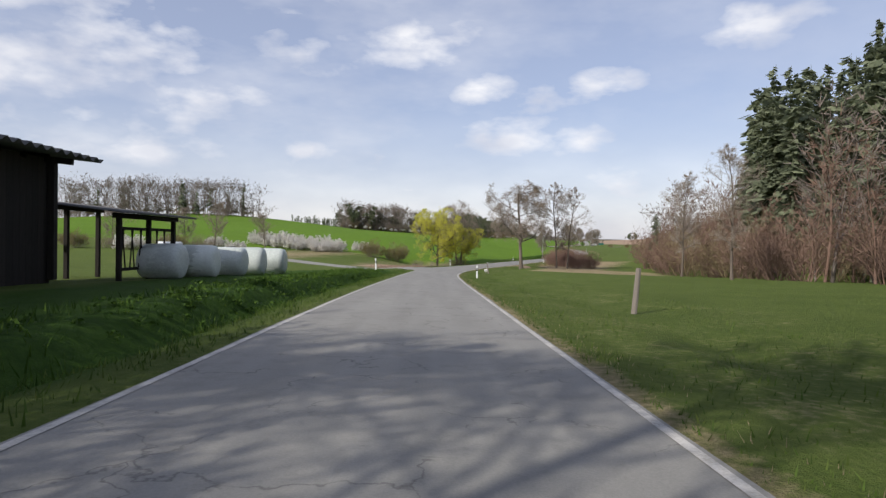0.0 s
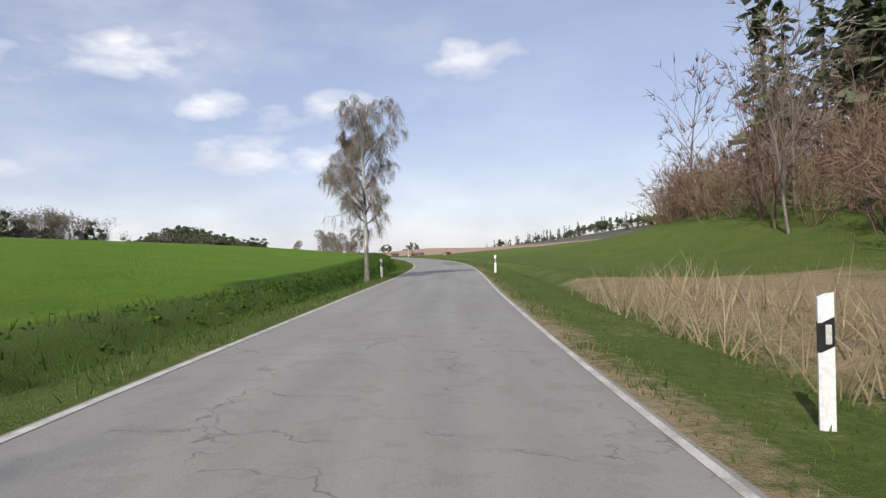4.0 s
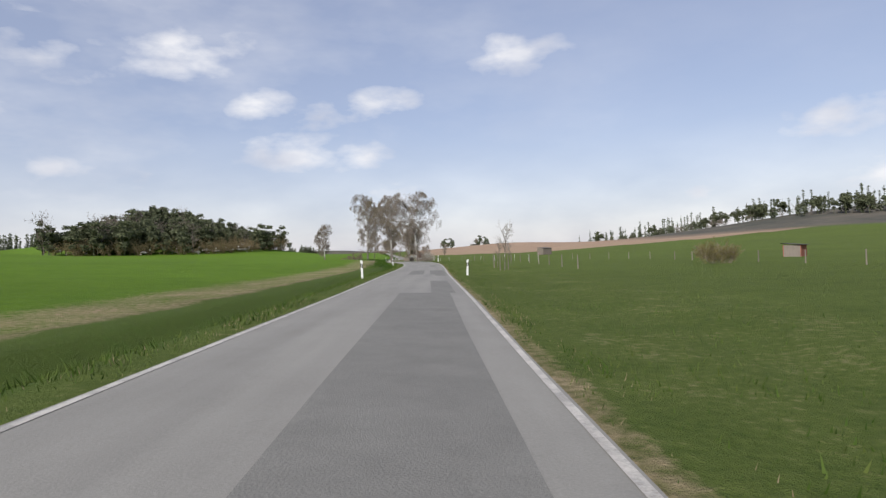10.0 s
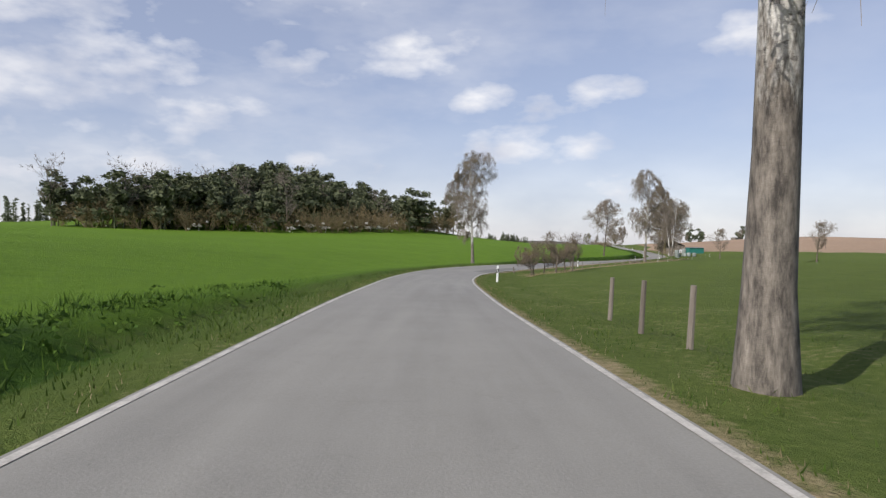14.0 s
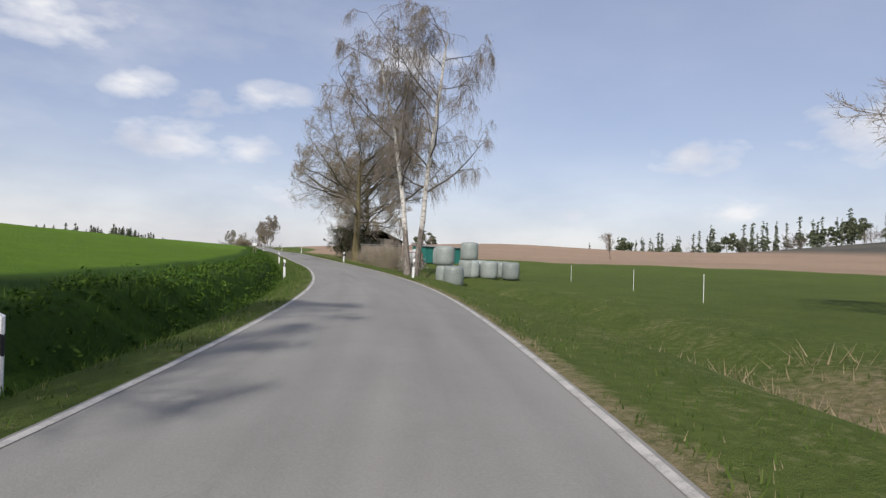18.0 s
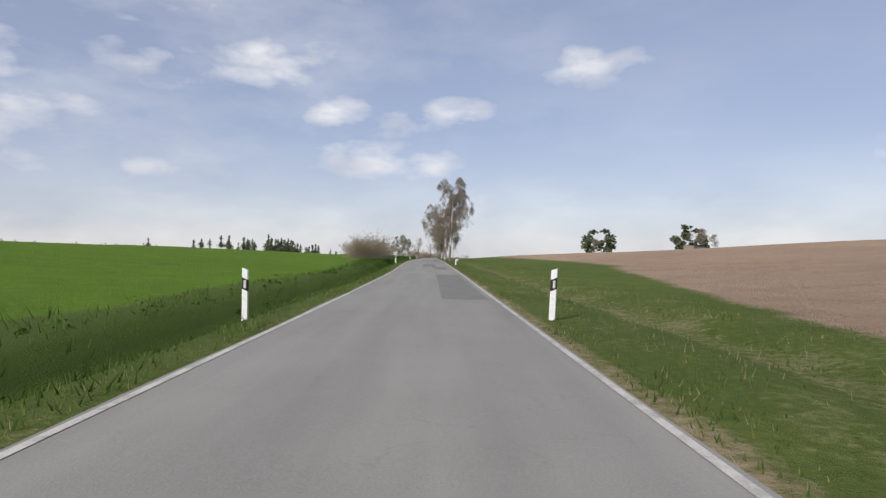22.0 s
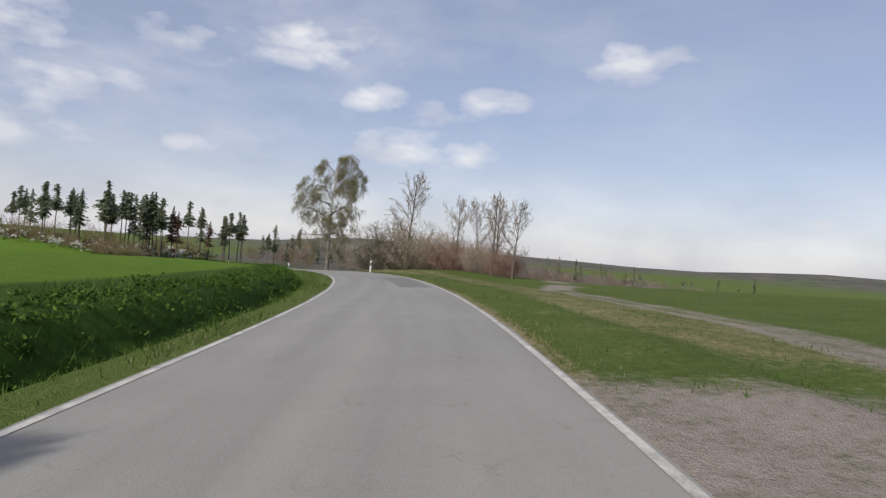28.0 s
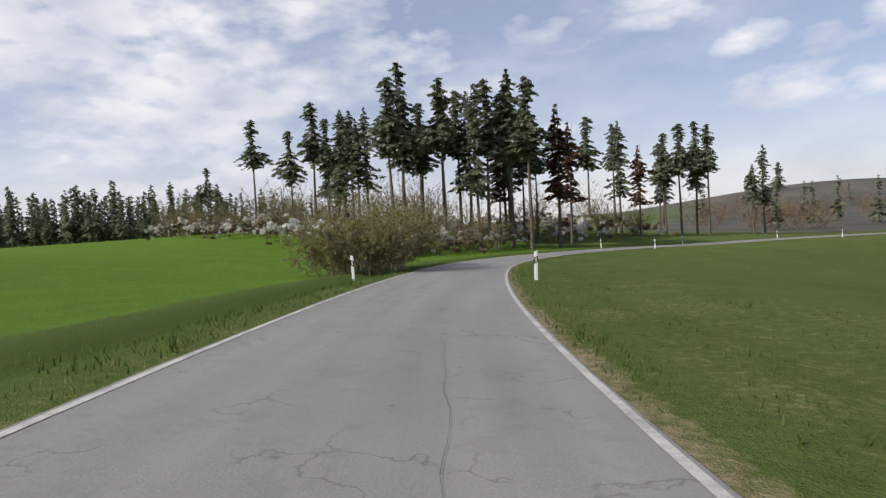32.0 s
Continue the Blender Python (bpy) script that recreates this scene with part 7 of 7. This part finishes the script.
# field huts
for label, x, y, w, l, h, a, mat in (("small red-brown field hut in a pasture", 163, 548, 4.6, 3.0, 2.5, 20, OLDWOOD), ("small red-roofed shelter in a pasture", 120, 393, 3.0, 2.0, 1.5, 30, REDBOARD)):
    fh = thing("field_hut", label, "hut", where=(x, y, land(x, y)), turn=a)
    part("wall", box((w, 0.1, h), (0, -l / 2, h / 2)), mat, fh)
    part("wall", box((w, 0.1, h), (0, l / 2, h / 2)), mat, fh)
    part("wall", box((0.1, l - 0.1, h), (-w / 2 + 0.05, 0, h / 2)), OLDWOOD, fh)
    part("wall", box((0.1, l - 0.1, h), (w / 2 - 0.05, 0, h / 2)), OLDWOOD, fh)
    tilted(part("roof", corrugated(w + 0.5, l + 0.6, 0.25, 0.03, ROOFING), ROOFING, fh), pose(0, 0, h + 0.12, 5, 0, 0))

# barn behind the oak
bu = 20.36
barn = thing("barn", "weathered board barn with dark low roof behind trees", "barn", where=spot(bu, 9.6), turn=heading(bu) + 90)
board_wall(barn, 11.0, 2.1, -2.6, OLDWOOD, -0.2, 0.22, 0.01, x0=-1.6, seed=11)
board_wall(barn, 5.2, 2.6, 3.9, OLDWOOD, -0.2, 0.22, 0.01, axis="y", seed=12)
board_wall(barn, 5.2, 2.6, -7.1, OLDWOOD, -0.2, 0.22, 0.01, axis="y", seed=13)
part("back_wall", box((11.0, 0.15, 2.4), (-1.6, 2.6, 1.1)), OLDWOOD, barn)
tilted(part("roof", corrugated(11.8, 3.4, 0.3, 0.035, DARKWOOD), DARKWOOD, barn, "dark corrugated roof slope"), pose(-1.6, -1.5, 2.75, 24, 0, 0))
tilted(part("roof", corrugated(11.8, 3.4, 0.3, 0.035, DARKWOOD), DARKWOOD, barn, "dark corrugated roof slope"), pose(-1.6, 1.5, 2.75, -24, 0, 0))
for x in (-6.9, -4.2, -1.6, 1.0, 3.7):
    part("post", box((0.16, 0.16, 2.2), (x, -2.72, 0.95), 0.01), OLDWOOD, barn)
# plank fence towards the yard
fence = thing("plank_fence", "tall weathered plank fence with sheet metal top beside brushwood", "fence", where=spot(19.82, 6.9), turn=heading(19.8) - 65)
board_wall(fence, 6.5, 1.95, 0, OLDWOOD, -0.2, 0.2, 0.015, rough=0.03, seed=21)
part("rail", box((6.5, 0.06, 0.1), (0, 0.05, 1.2)), OLDWOOD, fence)
part("coping", box((6.8, 0.22, 0.05), (0, 0, 1.8), 0.006, (0, 1, 0)), METAL_GREY, fence, "grey metal coping strip")
# green metal shed
gs = thing("metal_shed", "green sheet metal shed with corrugated roof edge", "shed", where=spot(19.85, 13.8), turn=heading(19.95) + 20)
part("front", box((4.8, 0.06, 1.75), (0, -1.2, 0.9)), METAL_GREEN, gs)
part("rear", box((4.8, 0.06, 1.75), (0, 1.2, 0.9)), METAL_GREEN, gs)
for x in (-2.37, 2.37):
    part("side", box((0.06, 2.34, 1.75), (x, 0, 0.9)), METAL_GREEN, gs)
for i in range(9):
    part("rib", box((0.05, 0.03, 1.7), (-2.2 + 0.55 * i, -1.245, 0.9), 0.006), METAL_GREEN, gs)
tilted(part("roof", corrugated(5.2, 2.9, 0.3, 0.04, METAL_GREY), METAL_GREY, gs), pose(0, 0, 1.85, 3, 0, 0))
# water tank trailer
tk = thing("tank_trailer", "white cylindrical water tank on a rusty trailer", "trailer", where=spot(19.52, 7.9), turn=heading(19.5) + 82)
tank_bm = bmesh.new()
bmesh.ops.create_cone(tank_bm, cap_ends=True, segments=28, radius1=0.55, radius2=0.55, depth=2.4)
bmesh.ops.bevel(tank_bm, geom=[e for e in tank_bm.edges if abs(abs(e.verts[0].co.z) - 1.2) < 1e-4 and abs(abs(e.verts[1].co.z) - 1.2) < 1e-4], offset=0.12, segments=3, affect="EDGES")
bmesh.ops.transform(tank_bm, matrix=pose(0, 0, 1.0, 0, 90, 0), verts=tank_bm.verts)
part("tank", tank_bm, TANK, tk, "weathered white tank")
for x in (-0.7, 0.7):
    part("strap", rod(0.565, 0.565, 0.05, (x - 0.025, 0, 1.0), (0, 90, 0), 28), RUST, tk)
for y in (-0.45, 0.45):
    part("beam", box((2.9, 0.08, 0.12), (0.1, y, 0.45), 0.01), RUST, tk)
for y in (-0.68, 0.68):
    wheel = part("wheel", rod(0.34, 0.34, 0.18, (-0.5, y + 0.09, 0.34), (90, 0, 0), 20), POST_BLACK, tk, "black rubber wheel")
    part("hub", rod(0.15, 0.15, 0.2, (-0.5, y + 0.1, 0.34), (90, 0, 0), 12), RUST, wheel)
# rusty hay rack frame
fr = thing("hay_rack", "rusty steel frame of an old farm trailer", "trailer", where=spot(19.41, 7.3), turn=heading(19.42) + 70)
for x in (-1.3, -0.45, 0.45, 1.3):
    for y in (-0.6, 0.6):
        part("upright", box((0.06, 0.06, 1.25), (x, y, 0.62), 0.006), RUST, fr)
for y in (-0.6, 0.6):
    for z in (0.35, 1.25):
        part("rail", box((2.75, 0.06, 0.07), (0, y, z), 0.006), RUST, fr)
for x in (-1.3, 1.3):
    for z in (0.35, 1.25):
        part("cross_rail", box((0.06, 1.2, 0.07), (x, 0, z), 0.006), RUST, fr)
part("brace", box((0.05, 0.05, 1.3), (0.9, -0.63, 0.75), 0.004, (0, 42, 0)), RUST, fr)
part("brace", box((0.05, 0.05, 1.3), (-0.9, -0.63, 0.75), 0.004, (0, -42, 0)), RUST, fr)

# hut on the ridge of the ploughed field
rh = thing("field_barn", "small dark field barn beside bare trees on a ridge", "barn", where=(288, 957, land(288, 957)), turn=25)
for y in (-2, 2):
    part("wall", box((7.5, 0.15, 2.2), (0, y, 1.1)), OLDWOOD, rh)
for x in (-3.67, 3.67):
    part("wall", box((0.15, 3.8, 2.2), (x, 0, 1.1)), OLDWOOD, rh)
tilted(part("roof", corrugated(8.2, 4.8, 0.4, 0.04, DARKWOOD), DARKWOOD, rh), pose(0, 0, 2.32, 4, 0, 0))

# nesting box on the old birch
def nesting_box(where, turn, body, roof, label):
    nb = thing("nesting_box", label, "nesting box", "nesting boxes", where, turn)
    part("body", box((0.22, 0.19, 0.32), (0, 0, 0), 0.01), body, nb)
    part("front", box((0.18, 0.012, 0.26), (0, -0.10, 0), 0.003), OLDWOOD, nb)
    part("roof", box((0.3, 0.28, 0.035), (0, -0.02, 0.18), 0.006, (12, 0, 0)), roof, nb)
    part("entrance", rod(0.028, 0.028, 0.012, (0, -0.104, 0.06), (90, 0, 0), 12), SIGN_BLACK, nb)


w = spot(17.55, 3.5)
nesting_box((w.x - 0.02, w.y - 0.30, w.z + 3.1), heading(17.55) + 10, DARKWOOD, METAL_GREEN, "small dark wooden nesting box fixed to a birch trunk")
w = spot(12.95, 3.3)
nesting_box((w.x + 0.02, w.y - 0.28, w.z + 2.55), heading(12.95) + 5, METAL_GREEN, RUST, "small green nesting box with red-brown roof on a birch")


def log_pile(x, y, count, seed):
    """Loose branches and logs thrown on a heap."""
    r = random.Random(seed)
    e = thing("log_pile", "loose heap of cut branches and logs in rough grass", "log pile", "log piles", (x, y, land(x, y)))
    for k in range(count):
        ln, rr = r.uniform(0.8, 2.2), r.uniform(0.03, 0.11)
        part("log", rod(rr, rr * 0.8, ln, (r.uniform(-1.2, 0.6), r.uniform(-0.4, 0.4), 0.08 + 0.45 * r.random() ** 2), (0, r.uniform(72, 96), r.uniform(-35, 35)), 7), BARK if k % 3 else OLDWOOD, e)


log_pile(-6.3, 117.0, 16, 1)
log_pile(-1.6, 115.5, 14, 2)
log_pile(-8.6, 118.5, 7, 3)
for u, d, n in ((17.16, 4.6, 5), (17.22, 5.3, 4)):
    p = spot(u, d)
    log_pile(p.x, p.y, n, int(100 * u))

# white trailer and hedge beyond the side road
vx, vy = (-41.0, 88.0)
van = thing("caravan", "small white caravan parked beside a hedge", "caravan", where=(vx, vy, land(vx, vy)), turn=62)
part("body", box((3.2, 1.9, 1.55), (0, 0, 1.15), 0.22), TANK, van, "white rounded caravan body")
part("window", box((0.7, 0.03, 0.45), (-0.6, -0.96, 1.35), 0.01), POST_BLACK, van)
part("window", box((0.5, 0.03, 0.45), (0.6, -0.96, 1.35), 0.01), POST_BLACK, van)
for x in (-0.1,):
    for y in (-0.85, 0.85):
        part("wheel", rod(0.3, 0.3, 0.18, (x, y + 0.09, 0.3), (90, 0, 0), 18), POST_BLACK, van)
part("stripe", box((3.0, 0.02, 0.08), (0, -0.957, 0.85)), SIGN_RED, van)
hedge = [(-60, 96), (-56, 100), (-52, 98), (-47, 102), (-43, 104), (-38, 106), (-16, 117), (-50, 106), (-46, 118), (-12, 119)]
for k, (x, y) in enumerate(hedge):
    m, lb = ((HEDGE_GREEN, "budding hedge shrub beyond a field"), (THICKET_B, "bare hedge shrub beyond a field"), (HEDGE_WHITE, "blossoming hedge shrub beyond a field"))[k % 3]
    plant(m, "hedge_shrub", lb, "shrub", (x, y, land(x, y)), 50 * k, 0.85 + 0.3 * ((k * 7) % 5) / 5, "field hedge")
for k, (x, y, s) in enumerate(((-44, 112, 0.75), (-48, 109, 0.65), (-36, 116, 0.6), (-58, 104, 0.6))):
    plant(ROUND, "bare_tree", "bare tree standing in a field hedge", "tree", (x, y, land(x, y)), 70 * k, s, "field hedge trees")

# ------------------------------------------------------------------ grass


def grass(name, label, mat, rng, per_m, us, side, e_lo, e_hi, h_lo, h_hi, wide, bias=1.0, only=None, tuft=0):
    """Blades of grass in a belt along the road, as one object."""
    ks = np.array([k for k in range(len(UU) - 1) if us[0] <= UU[k] <= us[1]])
    n = int(len(ks) * 2.2 * per_m)
    k = rng.choice(ks, n)
    f = rng.random(n)
    e = e_lo + (e_hi - e_lo) * rng.random(n) ** bias
    clump = np.array([noise.noise(Vector((UU[a] * 14 + b, c * 1.3, 5.0))) for a, b, c in zip(k, f, e)])
    lump = np.array([noise.noise(Vector((UU[a] * 60 + 2.2 * b, c * 2.6, 9.0))) for a, b, c in zip(k, f, e)])
    keep = clump + rng.normal(0, 0.25, n) > -0.15
    if side > 0:
        keep &= ~((UU[k] > 27.75) & (UU[k] < 28.14) & (e < 2.6))
    if only is not None:
        keep &= rng.random(n) < np.clip(only[k], 0, 1)
    k, f, e = k[keep], f[keep], e[keep]
    n = len(k)
    d = np.where(side < 0, -A_LINE[k] - SHORE - e, B_LINE[k] + SHORE + e)
    cols_e = E_STEPS
    # height taken from the ground mesh itself
    ci = np.clip(np.searchsorted(cols_e, e) - 1, 0, len(cols_e) - 2)
    w = (e - cols_e[ci]) / (cols_e[ci + 1] - cols_e[ci])
    N0 = len(cols_e)
    col = (lambda c: N0 - 1 - c) if side < 0 else (lambda c: N0 + c)
    G = SV.reshape(len(UU), NC, 3)
    a = G[k, col(ci)] * (1 - w)[:, None] + G[k, col(ci + 1)] * w[:, None]
    b = G[k + 1, col(ci)] * (1 - w)[:, None] + G[k + 1, col(ci + 1)] * w[:, None]
    P = a * (1 - f)[:, None] + b * f[:, None]
    ang = rng.random(n) * 2 * np.pi
    h = (h_lo + (h_hi - h_lo) * rng.random(n)) * (0.75 + 0.9 * np.clip(clump[keep] + 0.3, 0, 1)) * (1 + 0.5 * lump[keep])
    s = np.stack([np.cos(ang), np.sin(ang), np.zeros(n)], 1) * (wide * (0.6 + 0.8 * rng.random(n)))[:, None]
    lean_ = rng.normal(0, 0.5, (n, 2)) * h[:, None]
    if tuft:
        own = rng.integers(0, max(n // tuft, 1), n)
        away = rng.normal(0, 0.13, (n, 2))
        P = P[own] + np.concatenate([away, -0.1 * np.linalg.norm(away, axis=1, keepdims=True)], 1)
        h = h * 0.45 + h[own] * 0.75
        lean_ = away * 1.4 + rng.normal(0, 0.25, (n, 2)) * h[:, None]
    if side < 0:
        clear = ~on_side_road(P[:, 0], P[:, 1])
        P, s, h, lean_, n = P[clear], s[clear], h[clear], lean_[clear], int(clear.sum())
    top = P + np.concatenate([lean_, h[:, None]], 1)
    V = np.stack([P - s - [0, 0, 0.03], P + s - [0, 0, 0.03], top], 1).reshape(-1, 3)
    F = np.arange(3 * n).reshape(n, 3)
    return tagged(new(name, tri_mesh(name, V, F, mat)), label, "grass", kind="stuff")


grng = np.random.default_rng(99)
# bank blades: rich green with the bank's shade put into the colour
SHADED_BLADES = island_mat("shaded_bank_blades", [(0, (0.018, 0.046, 0.006)), (0.6, (0.042, 0.095, 0.011)), (1, (0.10, 0.165, 0.024))], through_light=0.12)
grass("verge_grass", "short green grass along the road verge", BLADES, grng, 110, (-1, 34), -1, 0.10, 1.7, 0.04, 0.11, 0.012)
grass("bank_grass", "rich grass on the roadside bank, its green darkened for shade", SHADED_BLADES, grng, 120, (-1, 34), -1, 1.5, 3.6, 0.08, 0.2, 0.012, 1.0, np.clip(BANK / 0.2 - 0.3, 0, 1))
grass("meadow_grass", "meadow grass beside the road", BLADES, grng, 210, (-1, 34), 1, 0.10, 6.0, 0.025, 0.08, 0.011, 1.7)
grass("verge_straw", "dry pale grass stalks in the ditch", DRYBLADES, grng, 60, (6.3, 9.8), 1, 2.2, 4.6, 0.05, 0.16, 0.007)
grass("bend_straw", "dry pale grass stalks on a slope", DRYBLADES, grng, 150, (15.6, 18.2), 1, 1.8, 6.5, 0.06, 0.2, 0.008)
grass("reeds", "tall dry reeds beside a ditch", DRYBLADES, grng, 70, (3.7, 4.6), 1, 2.2, 6.0, 0.4, 1.0, 0.016)
grass("yard_straw", "dry weeds along the farmyard verge", DRYBLADES, grng, 45, (19.0, 20.6), 1, 1.6, 5.0, 0.06, 0.22, 0.008)
grass("straw_verge", "dry grass tufts on the roadside verge", DRYBLADES, grng, 30, (20.6, 27.7), 1, 1.0, 5.0, 0.04, 0.14, 0.007)
grass("edge_straw", "sparse dry grass at the asphalt edge", DRYBLADES, grng, 22, (-1, 33), 1, 0.05, 0.7, 0.025, 0.07, 0.006)
grass("edge_straw", "sparse dry grass at the asphalt edge", DRYBLADES, grng, 22, (2, 33), -1, 0.05, 0.7, 0.025, 0.07, 0.006)


def herbs(name, label, mat, rng, per_m, us, e_lo, e_hi, leaf, each):
    """Low leafy clumps on the left bank, thickest where the bank is steep."""
    ks = np.array([k for k in range(len(UU) - 1) if us[0] <= UU[k] <= us[1]])
    n = int(len(ks) * 2.2 * per_m)
    k = rng.choice(ks, n)
    k = k[rng.random(n) < np.clip(BANK[k] / 0.3 - 0.35, 0, 1)]
    n = len(k)
    e = e_lo + (e_hi - e_lo) * rng.random(n)
    f = rng.random(n)
    ci = np.clip(np.searchsorted(E_STEPS, e) - 1, 0, len(E_STEPS) - 2)
    w = ((e - E_STEPS[ci]) / (E_STEPS[ci + 1] - E_STEPS[ci]))[:, None]
    G = SV.reshape(len(UU), NC, 3)
    c0 = len(E_STEPS) - 1 - ci
    a = G[k, c0] * (1 - w) + G[k, c0 - 1] * w
    b = G[k + 1, c0] * (1 - w) + G[k + 1, c0 - 1] * w
    P = a * (1 - f)[:, None] + b * f[:, None]
    r = 0.08 + 0.24 * rng.random(n) ** 3
    own = np.repeat(np.arange(n), each)
    d = unit(rng.normal(0, 1, (len(own), 3)))
    d[:, 2] = np.abs(d[:, 2])
    Q = P[own] + d * r[own][:, None] * np.array([1.1, 1.1, 0.95]) * (0.75 + 0.35 * rng.random((len(own), 1)))
    return tagged(new(name, tri_mesh(name, *flakes(rng, Q, leaf, 0.3), mat)), label, "herbs", kind="stuff")


herbs("bank_herbs", "rich leafy herbs on the steep roadside bank, darkened for shade", SHADED_BLADES, grng, 13, (-1, 33), 1.5, 3.1, 0.038, 20)
# clods of ploughed soil beside the first bend
cl = np.random.default_rng(3)
V, F, o = [], [], 0
cube = np.array([[x, y, z] for x in (-1, 1) for y in (-1, 1) for z in (-1, 1)], float)
cf = np.array([[0, 1, 3, 2], [4, 6, 7, 5], [0, 4, 5, 1], [2, 3, 7, 6], [0, 2, 6, 4], [1, 5, 7, 3]])
for i in range(1500):
    u, e = 2.05 + 0.7 * cl.random(), 4.6 + 5.5 * cl.random() ** 2
    p = spot(u, -A_LINE[row_at(u)] - e)
    if (p.x + 5.4) * 0.8 + (p.y - 70.3) * 0.6 < 2:
        continue
    s = 0.035 + 0.08 * cl.random() ** 2
    rot = np.array(Euler(cl.random(3) * 6).to_matrix())
    V.append((cube * s * np.array([1.2, 1.0, 0.6]) * (0.6 + 0.7 * cl.random(3)) * (1 + 0.25 * cl.normal(0, 1, (8, 3)))) @ rot.T + np.array(p) + [0, 0, s * 0.3])
    F.append(cf + o)
    o += 8
tagged(new("soil_clods", tri_mesh("soil_clods", np.vstack(V), np.vstack(F), EARTH)), "turned brown clods along the ploughed field", "soil", kind="stuff")
